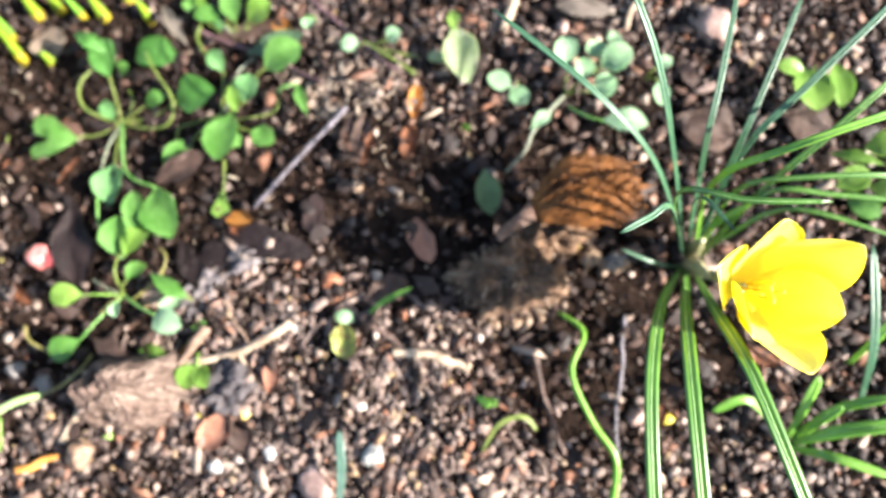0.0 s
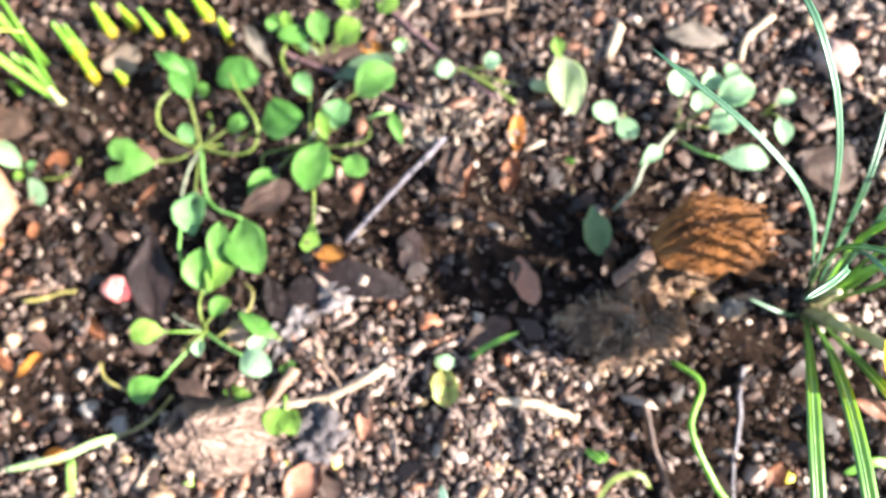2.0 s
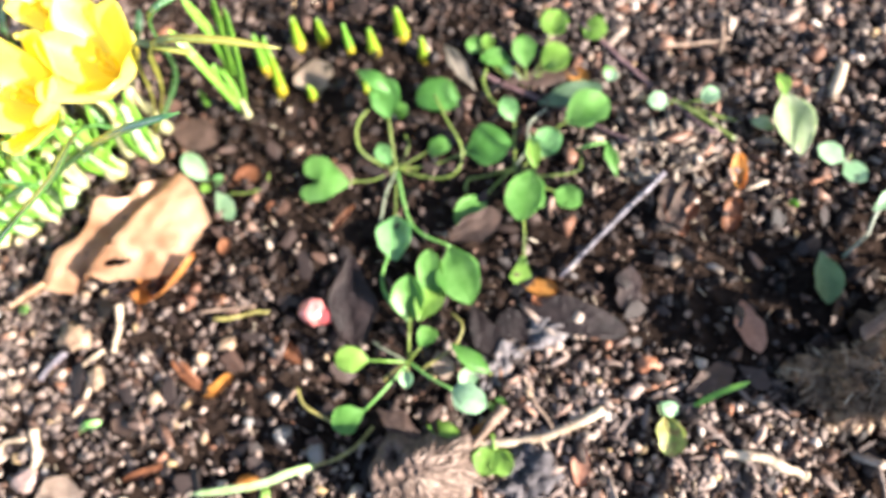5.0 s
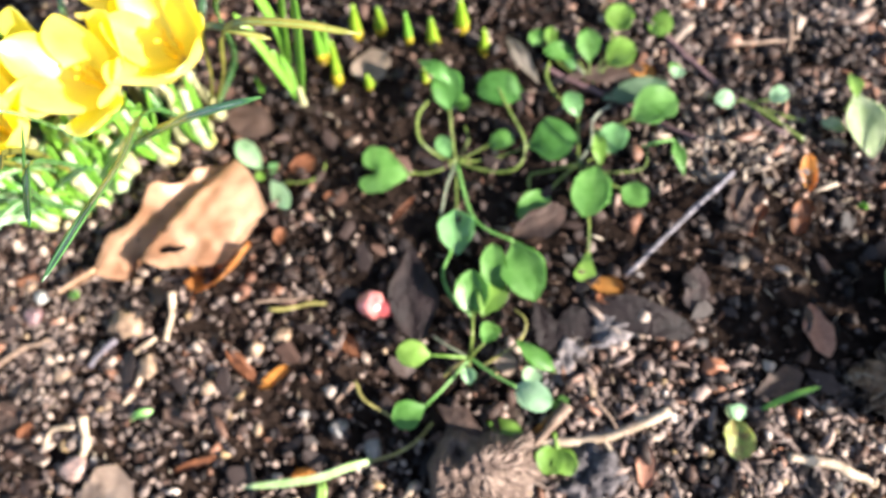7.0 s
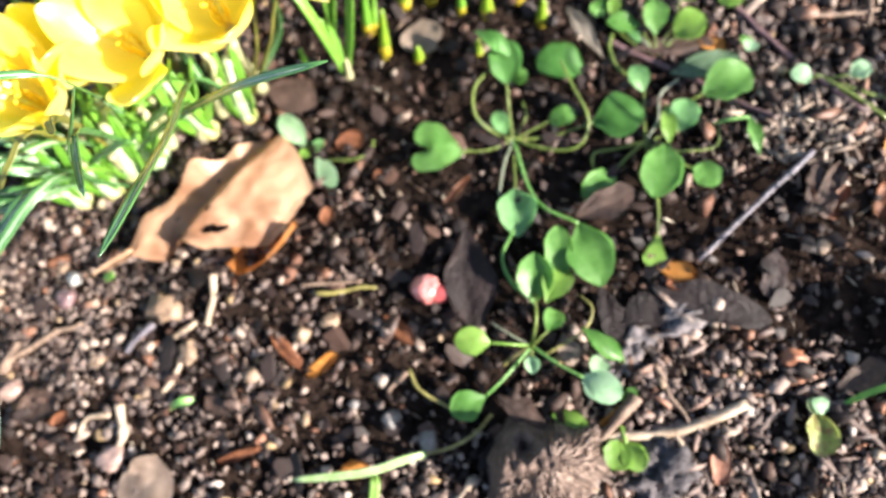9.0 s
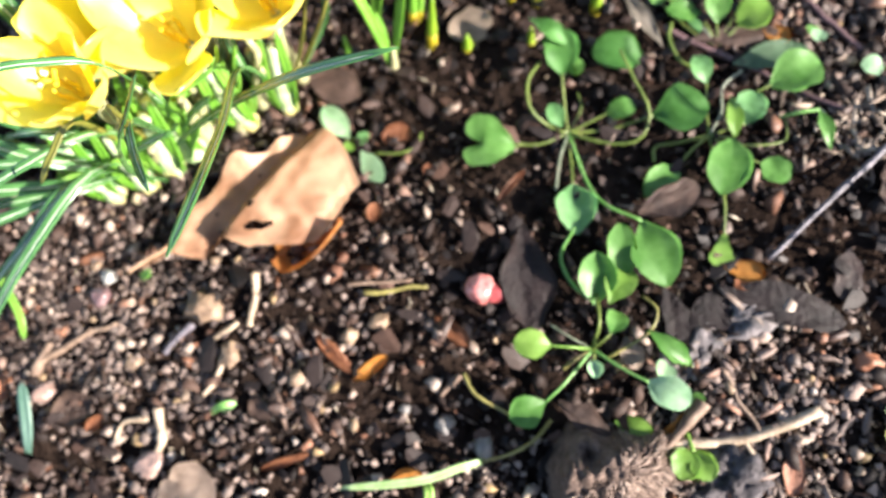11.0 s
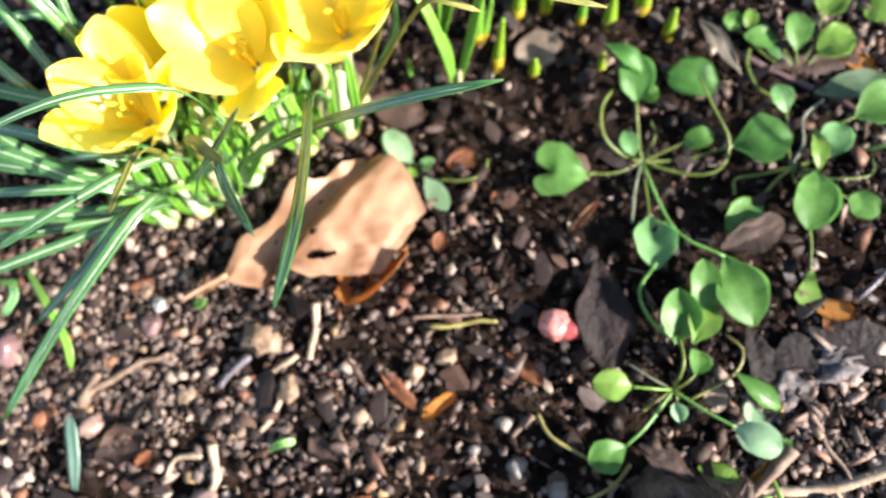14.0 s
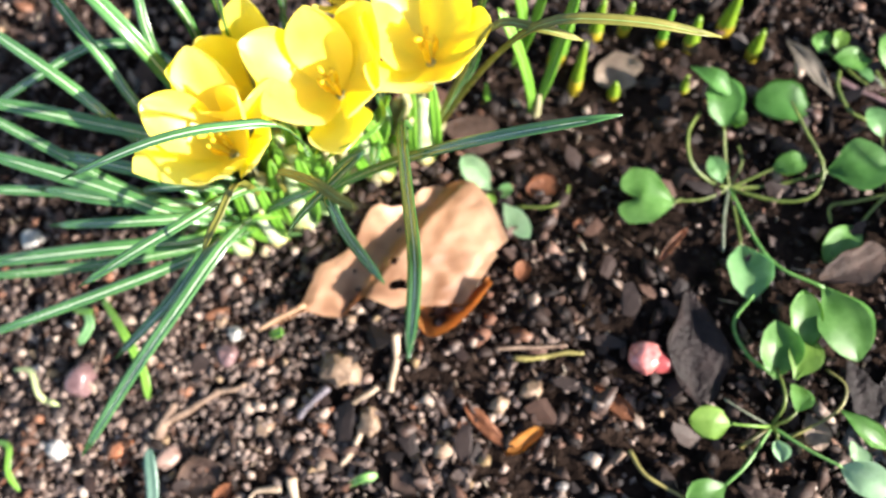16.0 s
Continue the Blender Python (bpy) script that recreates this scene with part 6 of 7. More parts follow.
sprig(q5, (0.1329, 0.0063, -0.0040), (0.1417, -0.0038, 0.0010), (0.1554, -0.0094, 0.0020), 0.0088, GREEN_MINT, mid=(0.1369, -0.0001, 0.0000), shape=OVAL, stem=GREEN)
q6 = thing("weed_seedling", (0.2142, -0.0110, -0.0055), "seedling with sunlit pale green leaves", "seedling", SEEDLINGS)
leaf(q6, (0.2107, -0.0052, -0.0015), (0.2086, -0.0219, 0.0025), 0.0125, GREEN_LIGHT, OVAL)
leaf(q6, (0.2216, -0.0066, -0.0015), (0.2156, -0.0227, 0.0025), 0.0078, GREEN_LIGHT, OVAL)
leaf(q6, (0.2109, -0.0075, -0.0015), (0.2020, -0.0021, 0.0015), 0.0062, GREEN_LIGHT, OVAL)
leaf(q6, (0.2092, -0.0359, -0.0015), (0.2216, -0.0450, 0.0025), 0.0045, GREEN_LIGHT, LANCE)
stalk(q6, [(0.2179, -0.0042, -0.0085), (0.2133, -0.0075, -0.0005)], 0.0008)
q7 = thing("weed_seedling", (0.2163, -0.0368, -0.0055), "low leafy weed half hidden under crocus leaves", "seedling", SEEDLINGS)
leaf(q7, (0.2075, -0.0471, -0.0025), (0.2170, -0.0452, 0.0015), 0.009, GREEN_LIGHT, OVAL)
leaf(q7, (0.2091, -0.0526, -0.0025), (0.2156, -0.0601, 0.0005), 0.008, GREEN, OVAL)
leaf(q7, (0.2203, -0.0370, -0.0025), (0.2299, -0.0393, 0.0015), 0.009, GREEN_LIGHT, OVAL)
leaf(q7, (0.2173, -0.0500, -0.0025), (0.2256, -0.0555, 0.0015), 0.009, GREEN_LIGHT, OVAL)
stalk(q7, [(0.2133, -0.0493, -0.0085), (0.2106, -0.0511, -0.0025)], 0.0008)
q8 = thing("weed_seedling", (0.0407, -0.0477, 0.0000), "small sprig with a yellowing leaf and a green blade", "seedling", SEEDLINGS)
leaf(q8, (0.0388, -0.0472, 0.0055), (0.0376, -0.0592, 0.0060), 0.0086, MOTTLED, ROUND, cup=0.2, wave=0.06, label="yellowing leaf with brown blotches")
leaf(q8, (0.0398, -0.0476, 0.0050), (0.0376, -0.0432, 0.0065), 0.004, GREEN_SILVER, OVAL)
leaf(q8, (0.0424, -0.0475, 0.0050), (0.0382, -0.0438, 0.0070), 0.0048, GREEN_MINT, OVAL)
blade(q8, [(0.0449, -0.0477, 0.0020), (0.0538, -0.0442, 0.0060), (0.0646, -0.0423, 0.0070)], 0.0017, BLADE_YOUNG, stripe=False)
q9 = thing("weed_seedling", (-0.0181, -0.0463, 0.0000), "small bright green seedling beside a dry leaf stalk", "seedling", SEEDLINGS)
leaf(q9, (-0.0145, -0.0475, 0.0040), (-0.0191, -0.0543, 0.0070), 0.0085, GREEN_LIGHT, ROUND)
leaf(q9, (-0.0134, -0.0482, 0.0040), (-0.0111, -0.0559, 0.0070), 0.0072, GREEN_LIGHT, ROUND)
stalk(q9, [(-0.0138, -0.0436, 0.0000), (-0.0137, -0.0481, 0.0050)], 0.0012, GREEN_LIGHT)
leaf(q9, (-0.0329, -0.0373, 0.0030), (-0.0232, -0.0420, 0.0060), 0.0062, GREEN_LIGHT, OVAL)
q10 = thing("weed_seedling", (-0.0119, -0.0349, 0.0000), "tiny green sprout among the litter", "seedling", SEEDLINGS)
leaf(q10, (-0.0107, -0.0351, 0.0030), (-0.0075, -0.0343, 0.0050), 0.0035, GREEN, OVAL)
leaf(q10, (-0.0107, -0.0351, 0.0030), (-0.0132, -0.0354, 0.0050), 0.003, GREEN_LIGHT, OVAL)

# ---- loose grass blades ----
GREEN_PALE = leafy("blanched_leaf", (0.26, 0.42, 0.12), (0.52, 0.62, 0.34), 150, 0.4, 0.3)


def loose_blade(points, width, mat, label):
    root = thing("grass_sprout", points[0], label, "grass", "loose grass blades")
    blade(root, points, width, mat, stripe=False, name="grass_leaf")


loose_blade([(-0.0697, -0.0428, 0.0030), (-0.0777, -0.0433, 0.0070), (-0.0894, -0.0451, 0.0070), (-0.1134, -0.0445, 0.0040)], 0.0024, GREEN_PALE, "pale green grass blade bent over the soil")
loose_blade([(-0.0880, -0.0453, 0.0040), (-0.0871, -0.0495, 0.0060), (-0.0905, -0.0582, 0.0030)], 0.003, GREEN_LIGHT, "short pale grass blade stub")
rb2 = thing("dry_stem", (-0.0516, -0.0349, 0.0000), "yellowish bent grass stem on the soil", "grass", "loose grass blades")
stalk(rb2, [(-0.0500, -0.0345, 0.0050), (-0.0555, -0.0390, 0.0060), (-0.0631, -0.0420, 0.0050), (-0.0712, -0.0429, 0.0040)], 0.0008, STALK_YELLOW)
loose_blade([(0.0219, -0.1052, 0.0000), (0.0280, -0.0924, 0.0080), (0.0307, -0.0806, 0.0100)], 0.003, BLADE_GREY, "short bluish-green crocus leaf tip standing up")
loose_blade([(-0.2091, -0.0215, 0.0020), (-0.2061, -0.0117, 0.0060), (-0.2056, -0.0002, 0.0080)], 0.004, BLADE_GREY, "bluish-green leaf tip lying on grit")
loose_blade([(-0.2218, 0.0470, 0.0030), (-0.2117, 0.0337, 0.0080), (-0.2072, 0.0214, 0.0060), (-0.2082, 0.0135, 0.0030)], 0.0028, BLADE_YOUNG, "yellow-green leaf curving over the grit")
loose_blade([(-0.2283, 0.0445, 0.0020), (-0.2252, 0.0385, 0.0040), (-0.2298, 0.0332, 0.0030)], 0.0032, GREEN_BLUE, "small bluish green leaf on grit")
loose_blade([(-0.2321, 0.0442, 0.0020), (-0.2234, 0.0422, 0.0050)], 0.002, BLADE_YOUNG, "tiny yellow-green leaf tip")
loose_blade([(-0.2508, 0.0284, 0.0040), (-0.2435, 0.0268, 0.0060), (-0.2416, 0.0194, 0.0050), (-0.2375, 0.0157, 0.0020)], 0.0018, GREEN_FADED, "pale twisted stem on grit")
loose_blade([(-0.2602, 0.0083, 0.0030), (-0.2511, 0.0058, 0.0060), (-0.2512, -0.0015, 0.0060), (-0.2492, -0.0077, 0.0040)], 0.002, BLADE_YOUNG, "yellow-green grass blade at the grit")
loose_blade([(0.0754, -0.0821, 0.0002), (0.0790, -0.0861, 0.0025)], 0.0024, BLADE_YOUNG, "tiny bright green grass tip")
loose_blade([(-0.1504, -0.0182, 0.0020), (-0.1447, -0.0163, 0.0050), (-0.1413, -0.0165, 0.0030)], 0.0022, GREEN, "tiny green blade among grit")
loose_blade([(0.0785, -0.0836, -0.0004), (0.0809, -0.0861, 0.0012)], 0.0024, BLADE_YOUNG, "tiny green shoot tip")
loose_blade([(0.0721, -0.0993, 0.0008), (0.0801, -0.0922, 0.0023), (0.0882, -0.0918, 0.0018), (0.0913, -0.0974, -0.0007)], 0.0016, STALK, "thin olive grass blade")
loose_blade([(-0.1690, 0.0271, 0.0020), (-0.1643, 0.0275, 0.0040)], 0.003, BLADE_YOUNG, "tiny yellow-green shoot by the leaf stalk")
loose_blade([(-0.1464, -0.0180, 0.0020), (-0.1417, -0.0168, 0.0040)], 0.0016, GREEN_OLIVE, "tiny green shoot among grit")
loose_blade([(-0.1432, -0.0160, 0.0020), (-0.1480, -0.0168, 0.0040)], 0.0016, GREEN_OLIVE, "tiny green blade on grit")
loose_blade([(0.0959, 0.0089, -0.0042), (0.0965, 0.0098, -0.0013)], 0.003, BLADE_YOUNG, "tiny bright green sprout")

# ---- pink bud, dark leaves, chips, twigs, stones ----


def pink_bud():
    a, b = Vector((-0.0672, 0.0070, 0.0)), Vector((-0.0560, 0.0012, 0.0))
    x, y = a.lerp(b, 0.5)[:2]
    base = thing("pink_bud", on(x, y), "shiny pink bud scale poking from the soil", "bud")
    turn = math.atan2(b.y - a.y, b.x - a.x)
    for k, (f, long, w, lift, mat) in enumerate(((0.34, 0.0046, 0.0047, 0.0008, PINK), (0.62, 0.0050, 0.0037, 0.0, PINK_DEEP), (0.2, 0.0030, 0.0030, 0.0016, PINK))):
        bm = bmesh.new()
        c = a.lerp(b, f)
        lump(bm, (c.x, c.y, ground_z(c.x, c.y) + 0.0028 + lift), (long, w * 0.9, w * 0.8), turn + 0.25 * (k - 1), 0.2, 1.4, 3, k * 3.0)
        for v in bm.verts:
            # the scales run out to a blunt point
            q = max(0.0, (v.co - a).dot((b - a).normalized()) / (b - a).length - 0.55)
            axis = a.lerp(b, 0.55 + q)
            v.co.y += (axis.y - v.co.y) * min(0.8, q * 0.9)
        part("scale", bm, mat, base)


pink_bud()
DL = "dead leaves"


def flat_leaf(a, b, width, mat, label, shape=OVAL, lift=0.002, cup=0.1, category="dead leaf", name="dead_leaf"):
    root = thing(name, on(a[0], a[1]), label, category, DL)
    a, b = on(a[0], a[1], lift), on(b[0], b[1], lift)
    return leaf(root, a, b, width, mat, shape, cup=cup, arch=0.06, wave=0.12, name="leaf_blade")


flat_leaf((-0.0481, 0.0219, 0.0000), (-0.0506, -0.0100, 0.0000), 0.0150, DEAD_DARK, "dark leathery dead leaf folded along its rib on soil", OVAL, cup=0.12)
flat_leaf((-0.0255, -0.0145, 0.0000), (-0.0238, -0.0245, 0.0000), 0.0062, DEAD_PALE, "beige papery leaf scrap beneath a seedling", OVAL, lift=0.003)
flat_leaf((-0.0520, 0.0997, 0.0000), (-0.0529, 0.0866, 0.0000), 0.0135, DEAD_PALE, "pale beige dead leaf scrap", ROUND)
flat_leaf((-0.0034, 0.0911, 0.0000), (0.0042, 0.0701, 0.0000), 0.0055, DEAD_GREY, "grey-brown curled dead leaf", LANCE, lift=0.006)
flat_leaf((-0.0156, 0.0188, 0.0000), (0.0037, 0.0242, 0.0000), 0.0105, BARK_BROWN, "brown dry leaf scrap under a seedling", OVAL, lift=0.004)
flat_leaf((-0.1696, -0.0421, 0.0000), (-0.1504, -0.0380, 0.0000), 0.0165, DEAD_PALE, "beige dead leaf scrap on the grit", ROUND)
flat_leaf((-0.0119, -0.0031, 0.0000), (-0.0080, -0.0210, 0.0000), 0.0085, DEAD_DARK, "dark brown leaf scrap", OVAL)
flat_leaf((0.0039, -0.0057, 0.0000), (0.0340, -0.0210, 0.0000), 0.0115, DEAD_DARK, "dark rotting leaf on the soil", OVAL)
flat_leaf((-0.0070, -0.0118, 0.0000), (0.0063, -0.0120, 0.0000), 0.0095, DEAD_DARK, "small dark rotting leaf", OVAL)
flat_leaf((-0.0471, -0.0294, 0.0000), (-0.0341, -0.0416, 0.0000), 0.0075, BARK_BROWN, "brown leaf scrap folded over a clod", LANCE, lift=0.006)
flat_leaf((0.1664, -0.0087, 0.0000), (0.1839, -0.0205, 0.0000), 0.018, BARK_BROWN, "brown dead leaf behind crocus leaves", OVAL, lift=0.003)
flat_leaf((0.2005, -0.0173, 0.0000), (0.2149, -0.0301, 0.0000), 0.014, BARK_BROWN, "brown leaf litter behind crocus leaves", OVAL, lift=0.003)
flat_leaf((0.1396, 0.0446, 0.0000), (0.1586, 0.0354, 0.0000), 0.010, DEAD_GREY, "grey curled dead leaf in shade", LANCE, lift=0.004)
flat_leaf((0.0710, -0.0183, 0.0000), (0.0718, -0.0349, 0.0000), 0.009, BARK_TERRA, "reddish-brown leaf scrap in the hollow", OVAL)
flat_leaf((0.0467, -0.0419, 0.0000), (0.0627, -0.0383, 0.0000), 0.009, BARK_BROWN, "brown flat leaf scrap", OVAL)
flat_leaf((0.0574, 0.0234, 0.0000), (0.0566, 0.0059, 0.0000), 0.009, BARK_BROWN, "brown leaf scrap beside a stick", OVAL)
flat_leaf((-0.1092, 0.0851, 0.0000), (-0.0921, 0.0753, 0.0000), 0.012, BARK_BROWN, "brown leaf litter beneath a crocus leaf", OVAL)

# twigs
twig([(0.0175, -0.0002, 0.0000), (0.0366, 0.0129, 0.0010), (0.0578, 0.0265, 0.0000)], 0.0006, TWIG_GREY, "smooth lavender-grey stick on the soil", 0.001, wobble=0.0003, lift=0.003)
twig([(-0.0226, -0.0454, 0.0000), (0.0002, -0.0473, 0.0000), (0.0215, -0.0420, 0.0000)], 0.0013, TWIG_PALE, "pale forked dry twig", 0.0016)
twig([(0.0001, -0.0478, 0.0000), (0.0042, -0.0578, 0.0000)], 0.0008, TWIG_PALE, "short pale twig")
twig([(0.0453, -0.0470, 0.0000), (0.0556, -0.0609, 0.0000)], 0.0011, BARK_BROWN, "brown twig piece")
twig([(0.0521, -0.0608, 0.0000), (0.0646, -0.0656, 0.0000), (0.0757, -0.0722, 0.0000)], 0.0014, TWIG_PALE, "pale straw piece on grit", 0.0018)
twig([(-0.0084, -0.0357, 0.0000), (-0.0210, -0.0466, 0.0000)], 0.0021, TWIG_TAN, "tan dry leaf stalk leaning on litter", 0.001, lift=0.004)
twig([(-0.1311, 0.0217, 0.0000), (-0.1346, 0.0059, 0.0000)], 0.0013, TWIG_PALE, "pale dry twig below the dead leaf")
twig([(-0.1382, 0.0082, 0.0000), (-0.1484, 0.0029, 0.0000)], 0.001, TWIG_PALE, "pale thin twig")
twig([(-0.1438, -0.0037, 0.0000), (-0.1513, -0.0126, 0.0000)], 0.001, TWIG_PALE, "pale thin twig on grit")
twig([(-0.1535, 0.0096, 0.0000), (-0.1624, 0.0016, 0.0000)], 0.0014, TWIG_GREY, "grey weathered twig")
twig([(-0.1703, -0.0165, 0.0000), (-0.1774, -0.0163, 0.0000), (-0.1831, -0.0229, 0.0000)], 0.0009, TWIG_PALE, "pale crooked root")
twig([(-0.1661, -0.0146, 0.0000), (-0.1668, -0.0227, 0.0000), (-0.1698, -0.0320, 0.0000)], 0.0017, TWIG_PALE, "pale woody stub on grit")
twig([(-0.2078, 0.0023, 0.0000), (-0.1984, 0.0087, 0.0000), (-0.1872, 0.0130, 0.0000)], 0.0013, TWIG_TAN, "grey-brown twig on grit")
twig([(-0.1035, 0.0139, 0.0000), (-0.0833, 0.0115, 0.0000)], 0.0006, TWIG_TAN, "thin grey straw")
twig([(-0.0989, 0.0097, 0.0000), (-0.0785, 0.0094, 0.0000)], 0.0008, STALK_YELLOW, "olive-yellow dry straw on the soil")
twig([(-0.0728, -0.0182, 0.0000), (-0.0802, -0.0235, 0.0000)], 0.0011, TWIG_TAN, "short dry straw beside a seedling")
twig([(0.0988, -0.0722, 0.0000), (0.0964, -0.0842, 0.0000), (0.0974, -0.1070, 0.0000)], 0.0009, BARK_BROWN, "thin brown root on the soil")
twig([(0.1292, -0.0698, 0.0000), (0.1201, -0.0942, 0.0000), (0.1140, -0.1112, 0.0000)], 0.0008, TWIG_GREY, "thin dark root by the crocus")
twig([(0.0064, 0.0784, 0.0000), (0.0344, 0.0562, 0.0000), (0.0508, 0.0386, 0.0000)], 0.001, TWIG_PLUM, "thin purplish stem on the soil")
twig([(0.0451, 0.0889, 0.0000), (0.0612, 0.0640, 0.0000), (0.0772, 0.0366, 0.0000)], 0.001, TWIG_PLUM, "purplish creeping stem")
twig([(0.1766, 0.0408, -0.0000), (0.1669, 0.0372, -0.0000), (0.1601, 0.0284, 0.0000)], 0.0014, TWIG_PALE, "pale twisted dry stalk")
twig([(0.1263, 0.0521, 0.0000), (0.1190, 0.0409, 0.0000)], 0.0022, TWIG_PALE, "pale rough root piece")
twig([(-0.0672, -0.0605, 0.0000), (-0.0582, -0.0518, 0.0000)], 0.0016, TWIG_PALE, "pale straw end in grit")
twig([(-0.0853, -0.0658, -0.0000), (-0.0690, -0.0649, 0.0000)], 0.0016, BARK_ORANGE, "orange-brown twig end")
twig([(-0.0010, -0.0279, 0.0000), (0.0046, -0.0462, 0.0000)], 0.0007, TWIG_TAN, "thin dry stem across the litter")
twig([(0.0712, 0.0725, 0.0000), (0.0945, 0.0713, 0.0000)], 0.0007, TWIG_TAN, "thin dry stem")
twig([(0.0949, 0.0811, -0.0000), (0.0894, 0.0674, 0.0000)], 0.0009, TWIG_TAN, "thin dry stem")
twig([(-0.1924, 0.0117, 0.0000), (-0.1780, 0.0139, 0.0000)], 0.001, TWIG_TAN, "thin brown twig in grit")
twig([(-0.2065, 0.0019, 0.0000), (-0.2014, 0.0112, 0.0000)], 0.0018, TWIG_TAN, "grey-brown wood splinter")

# bark chips
chip((-0.1144, 0.0000, 0.0000), (-0.1049, -0.0130, 0.0000), 0.0042, BARK_RED, "reddish-brown curved bark chip")
chip((-0.1052, -0.0151, 0.0000), (-0.0938, -0.0098, 0.0000), 0.0044, BARK_ORANGE, "bright orange bark chip")
chip((-0.0776, -0.0004, 0.0000), (-0.0695, -0.0108, 0.0000), 0.005, BARK_RED, "red-brown bark chip")
chip((0.0797, 0.0165, 0.0000), (0.0832, 0.0287, 0.0000), 0.0058, BARK_ORANGE, "orange bark chip")
chip((0.0772, 0.0142, 0.0000), (0.0732, 0.0036, 0.0000), 0.0062, BARK_RED, "reddish-brown bark flake on dark soil")
chip((0.0562, 0.0190, 0.0000), (0.0590, 0.0050, 0.0000), 0.0060, BARK_RED, "long reddish-brown bark flake beside straw")
flat_leaf((0.0402, -0.0005, 0.0000), (0.0350, -0.0145, 0.0000), 0.0085, DEAD_PLUM, "plum-brown leaf scrap on dark soil", OVAL)
chip((0.0729, 0.0090, 0.0000), (0.0795, 0.0126, 0.0000), 0.006, BARK_RED, "rust-red bark chip")
chip((0.0128, -0.0517, 0.0000), (0.0092, -0.0631, 0.0000), 0.0056, BARK_TERRA, "terracotta-coloured bark chip")
chip((0.0055, 0.0016, 0.0000), (0.0156, -0.0046, 0.0000), 0.006, BARK_ORANGE, "orange-brown bark chip")
chip((0.0084, -0.0029, 0.0000), (0.0111, -0.0074, 0.0000), 0.005, BARK_RED, "rust-red bark chip")
chip((-0.0194, -0.0744, 0.0000), (-0.0065, -0.0671, 0.0000), 0.0098, BARK_TERRA, "large terracotta bark chip")
chip((-0.0056, -0.0674, 0.0000), (-0.0042, -0.0802, 0.0000), 0.008, BARK_BROWN, "greyish bark chip")
chip((-0.0927, 0.0315, 0.0000), (-0.0918, 0.0376, 0.0000), 0.005, BARK_RED, "rust-red bark chip")
chip((-0.0870, 0.0589, 0.0000), (-0.0772, 0.0600, 0.0000), 0.0075, BARK_RED, "rust-red flat bark chip")
chip((-0.0539, 0.0312, 0.0000), (-0.0444, 0.0392, 0.0000), 0.0022, BARK_RED, "thin red-brown bark sliver")
chip((-0.0748, 0.0437, 0.0000), (-0.0728, 0.0471, 0.0000), 0.003, BARK_RED, "small red bark bit")
chip((0.0533, 0.0075, 0.0000), (0.0642, 0.0216, 0.0000), 0.0055, BARK_BROWN, "brown bark chip beside a stick")
chip((0.0577, 0.0083, 0.0000), (0.0646, 0.0149, 0.0000), 0.0045, BARK_RED, "rust-red bark chip")
chip((0.1596, -0.0876, 0.0000), (0.1729, -0.0968, 0.0000), 0.005, BARK_RED, "red-brown bark chip under a crocus leaf")
chip((0.1264, -0.1070, 0.0000), (0.1331, -0.1004, 0.0000), 0.005, BARK_RED, "rust-red bark chip")
chip((-0.1367, -0.0157, 0.0000), (-0.1310, -0.0225, 0.0000), 0.007, BARK_BROWN, "dark brown bark chip")
chip((-0.2011, -0.0125, 0.0000), (-0.1868, -0.0087, 0.0000), 0.011, BARK_BROWN, "grey-brown bark chip on grit")
chip((-0.2201, -0.0004, 0.0000), (-0.2157, -0.0035, 0.0000), 0.005, BARK_RED, "orange-brown bark bit")
chip((-0.0981, -0.0445, 0.0000), (-0.0884, -0.0446, 0.0000), 0.005, BARK_ORANGE, "orange bark chip")
chip((-0.1908, -0.0178, 0.0000), (-0.1843, -0.0137, 0.0000), 0.004, BARK_RED, "rust bark chip")
chip((-0.1163, -0.0049, 0.0000), (-0.1146, -0.0083, 0.0000), 0.003, BARK_RED, "rust bark bit")
chip((-0.1364, -0.0365, 0.0000), (-0.1207, -0.0340, 0.0000), 0.003, BARK_RED, "red bark sliver on grit")
chip((-0.0217, -0.0444, 0.0000), (-0.0107, -0.0372, 0.0000), 0.003, BARK_ORANGE, "orange dry splinter")
chip((0.0147, 0.0726, 0.0000), (0.0406, 0.0698, 0.0000), 0.006, BARK_BROWN, "brown bark chip behind the seedlings")
chip((0.0372, 0.0730, 0.0000), (0.0427, 0.0660, 0.0000), 0.006, BARK_ORANGE, "orange-brown chip behind the seedlings")
chip((0.1217, -0.0446, 0.0000), (0.1195, -0.0384, 0.0000), 0.0032, STONE_YELLOW, "yellowish straw chip beneath the tunic")

# stones
ST = "stones in the bed"
stone("stone", (-0.1488, 0.0141, 0.0000), (0.0062, 0.005, 0.0036), STONE_CREAM, "tan lumpy stone on the grit", group=ST, rough=0.55, freq=2.0)
stone("stone", (-0.0802, -0.0314, 0.0000), (0.0032, 0.003, 0.0026), STONE, "small pale grey stone on the soil", group=ST)
stone("stone", (-0.0702, -0.0393, 0.0000), (0.0026, 0.0038, 0.0024), STONE, "pale grey oblong stone", group=ST)
stone("stone", (-0.0912, -0.0254, 0.0000), (0.0018, 0.0017, 0.0014), STONE, "tiny pale stone", group=ST)
stone("stone", (-0.2403, 0.0026, 0.0000), (0.0034, 0.003, 0.0028), STONE_WHITE, "small white stone on grit", group=ST)
stone("stone", (-0.2313, 0.0230, 0.0000), (0.0062, 0.0058, 0.0042), STONE_DARK, "shiny maroon pebble", group=ST, rough=0.12)
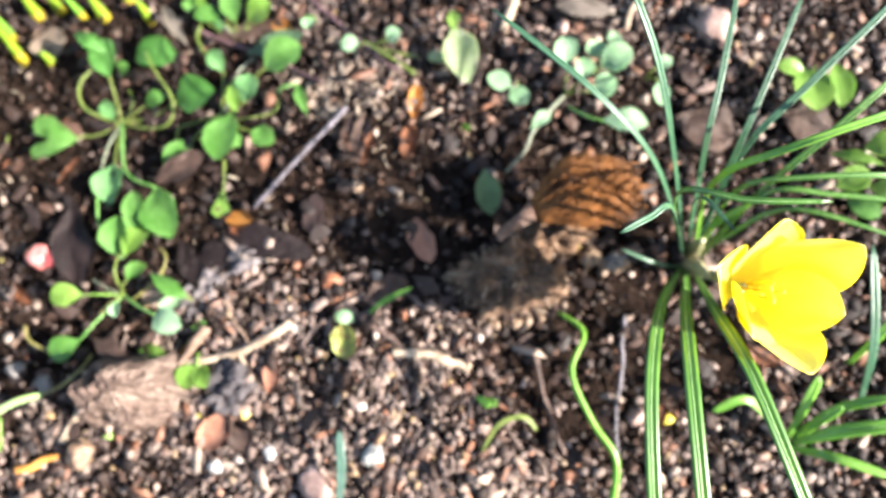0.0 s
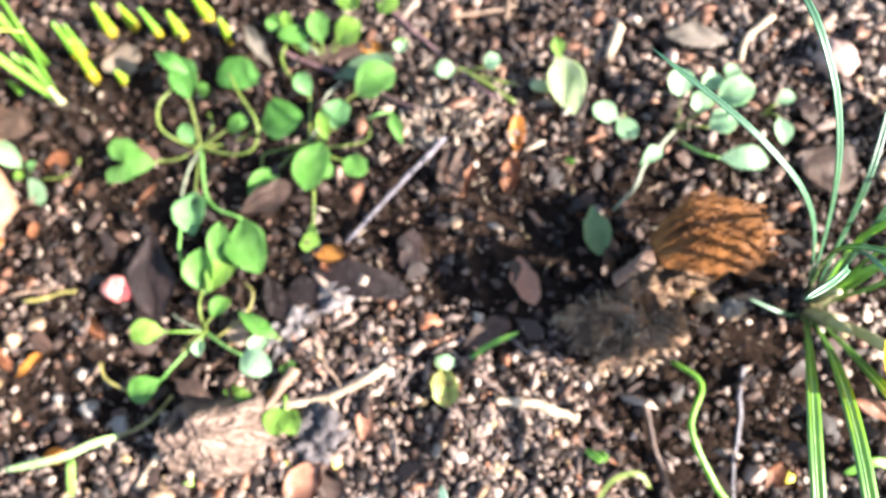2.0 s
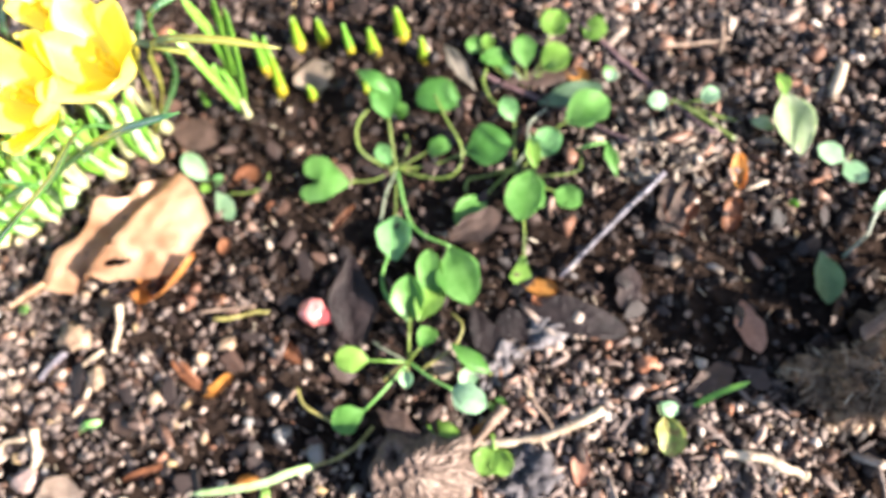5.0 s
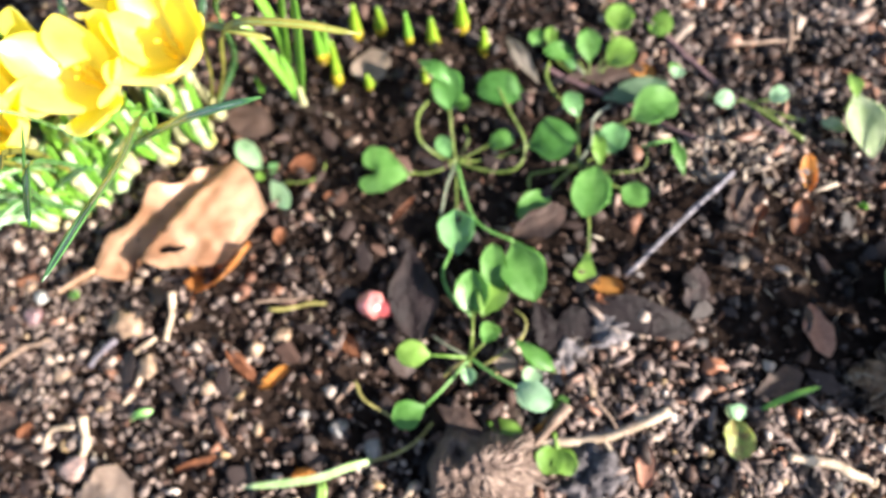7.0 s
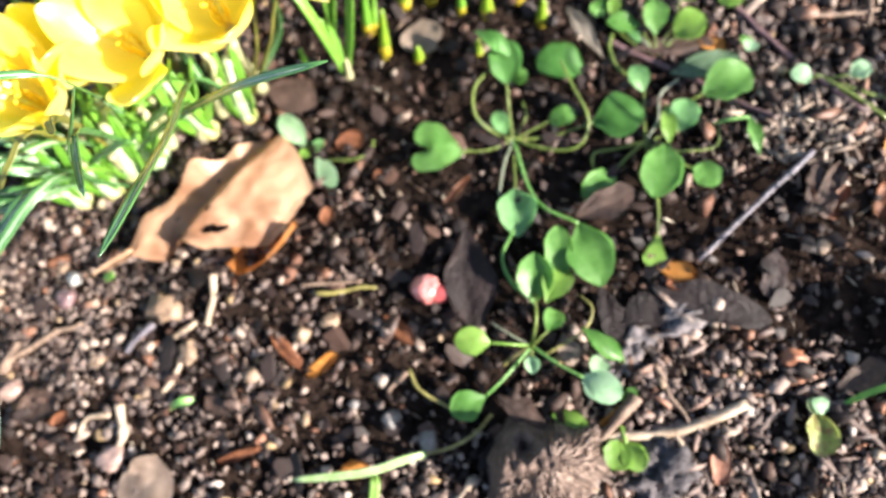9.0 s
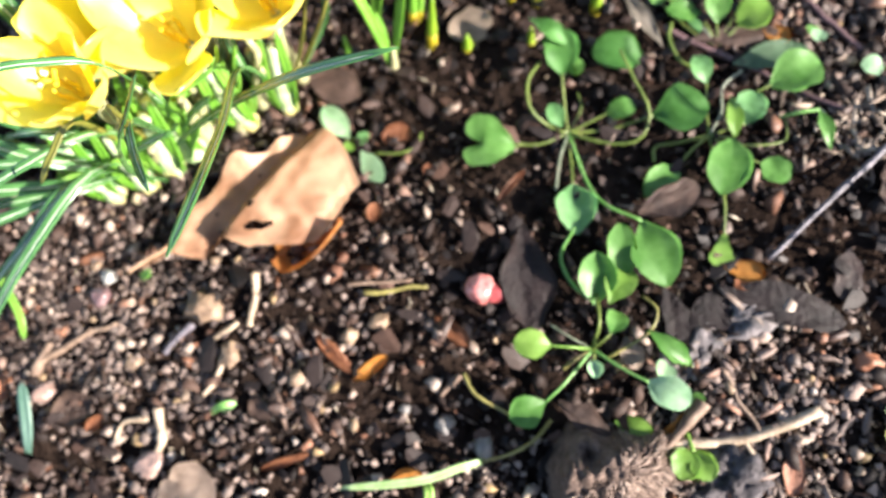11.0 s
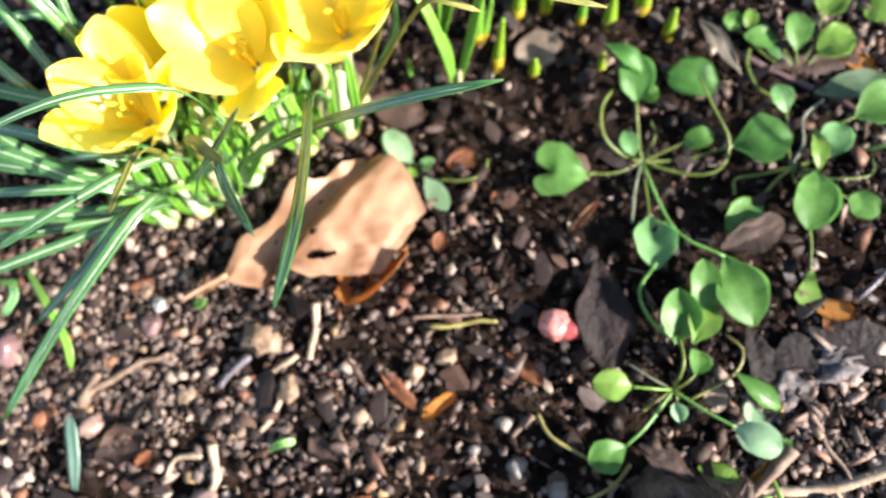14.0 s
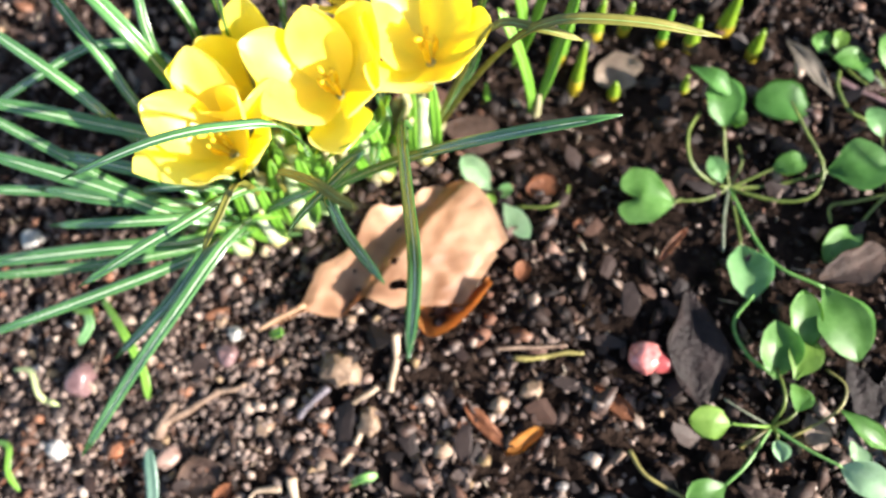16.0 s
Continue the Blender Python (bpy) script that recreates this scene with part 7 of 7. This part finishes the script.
stone("stone", (-0.2497, 0.0714, 0.0000), (0.004, 0.0036, 0.003), STONE_GREY, "pale greenish-grey stone", group=ST)
stone("stone", (-0.1416, -0.0017, 0.0000), (0.0034, 0.004, 0.003), STONE_CREAM, "cream-coloured knobbly stone", group=ST, rough=0.5)
stone("stone", (-0.0952, 0.0008, 0.0000), (0.003, 0.0026, 0.0024), STONE_CREAM, "pale tan stone", group=ST)
stone("stone", (-0.1050, -0.0018, 0.0000), (0.003, 0.0026, 0.0024), STONE_CREAM, "tan stone", group=ST)
stone("stone", (-0.1812, 0.0296, 0.0000), (0.003, 0.0022, 0.0022), STONE_GREY, "pale grey-green stone", group=ST)
stone("stone", (-0.1854, 0.0337, 0.0000), (0.0022, 0.0018, 0.0018), STONE_CREAM, "small tan stone", group=ST)
stone("stone", (-0.1835, 0.0231, 0.0000), (0.0036, 0.0032, 0.0028), STONE_DARK, "brownish maroon stone", group=ST)
stone("stone", (0.1906, 0.0198, -0.0000), (0.0062, 0.0075, 0.0052), STONE_PINK, "rounded pale pink stone lit by the sun", group=ST)
stone("stone", (-0.0158, -0.0820, 0.0000), (0.0027, 0.0027, 0.0024), STONE_WHITE, "small white stone on grit", group=ST)
stone("stone", (0.0169, -0.0975, 0.0000), (0.0056, 0.0072, 0.0046), STONE_PINK, "pale pink knobbly stone", group=ST, rough=0.4)
stone("stone", (0.0370, -0.0914, 0.0000), (0.0042, 0.0038, 0.0032), STONE_GREY, "pale grey stone on grit", group=ST)
stone("stone", (-0.0607, -0.0660, 0.0000), (0.0042, 0.0052, 0.0038), STONE_CREAM, "tan knobbly stone", group=ST, rough=0.45)
stone("stone", (0.0034, -0.0821, 0.0000), (0.0024, 0.003, 0.0022), STONE_WHITE, "small white stone", group=ST)
stone("stone", (0.0375, -0.0318, 0.0000), (0.0034, 0.003, 0.0028), BARK_RED, "rust-red clay crumb", "clay crumb", group=ST)
stone("stone", (0.1243, -0.1018, 0.0000), (0.0036, 0.0034, 0.003), STONE_PINK, "pinkish stone by the crocus", group=ST)
stone("stone", (0.1335, -0.1051, 0.0000), (0.0022, 0.002, 0.0018), PETAL, "tiny bright yellow petal scrap", "petal scrap")
stone("stone", (-0.0018, -0.0670, 0.0000), (0.0022, 0.0026, 0.0018), STONE_YELLOW, "yellowish lump among grit", group=ST)
stone("stone", (-0.0177, -0.0642, 0.0000), (0.0014, 0.0014, 0.0012), PETAL, "tiny yellow petal scrap on grit", "petal scrap")
stone("stone", (-0.0505, -0.0623, 0.0000), (0.0018, 0.0018, 0.0014), GREEN_LIGHT, "tiny yellow-green sprout tip", "sprout")
stone("stone", (0.0536, -0.0021, 0.0000), (0.0028, 0.0024, 0.002), STONE_CREAM, "tan stone crumb", group=ST)
stone("stone", (-0.1221, -0.0118, 0.0000), (0.003, 0.0028, 0.0024), STONE_CREAM, "tan stone", group=ST)
stone("stone", (-0.2190, 0.0005, 0.0000), (0.0038, 0.0032, 0.003), BARK_RED, "rust-red crumb on grit", "clay crumb", group=ST)
stone("stone", (-0.2036, -0.0043, 0.0000), (0.0044, 0.0032, 0.0032), STONE_PINK, "pale pink stone", group=ST)
stone("stone", (-0.1735, 0.0007, 0.0000), (0.003, 0.0026, 0.0024), STONE_CREAM, "tan stone on grit", group=ST)
stone("stone", (-0.1705, -0.0303, 0.0000), (0.0048, 0.004, 0.003), STONE_PINK, "pinkish stone beside a woody stub", group=ST)
stone("stone", (-0.0931, 0.0473, 0.0000), (0.003, 0.0022, 0.0018), STONE_PINK, "small rusty stone", group=ST)
stone("stone", (0.1401, 0.0366, 0.0000), (0.0026, 0.0028, 0.0022), STONE_PINK, "small pink stone", group=ST)
stone("stone", (0.1247, -0.0475, 0.0000), (0.0045, 0.003, 0.003), STONE_CREAM, "pale crumbly lump beneath the tunic", group=ST, rough=0.5)
for x, y, w in ((0.1290, -0.0505, 0.0030), (0.1326, -0.0532, 0.0026), (0.1272, -0.0528, 0.0022), (0.1352, -0.0520, 0.0020), (0.0868, -0.0606, 0.0024), (0.0905, -0.0618, 0.0020), (0.0943, -0.0622, 0.0026), (0.0985, -0.0628, 0.0020), (0.1028, -0.0624, 0.0022)):
    stone("stone", (x, y), (w, w * 0.75, w * 0.7), STONE_CREAM, "pale crumbly bit of grit beside the clod", turn=x * 900, group=ST, rough=0.5)
stone("stone", (0.1315, -0.0509, 0.0000), (0.004, 0.003, 0.003), STONE, "pale crumbly stone", group=ST, rough=0.5)
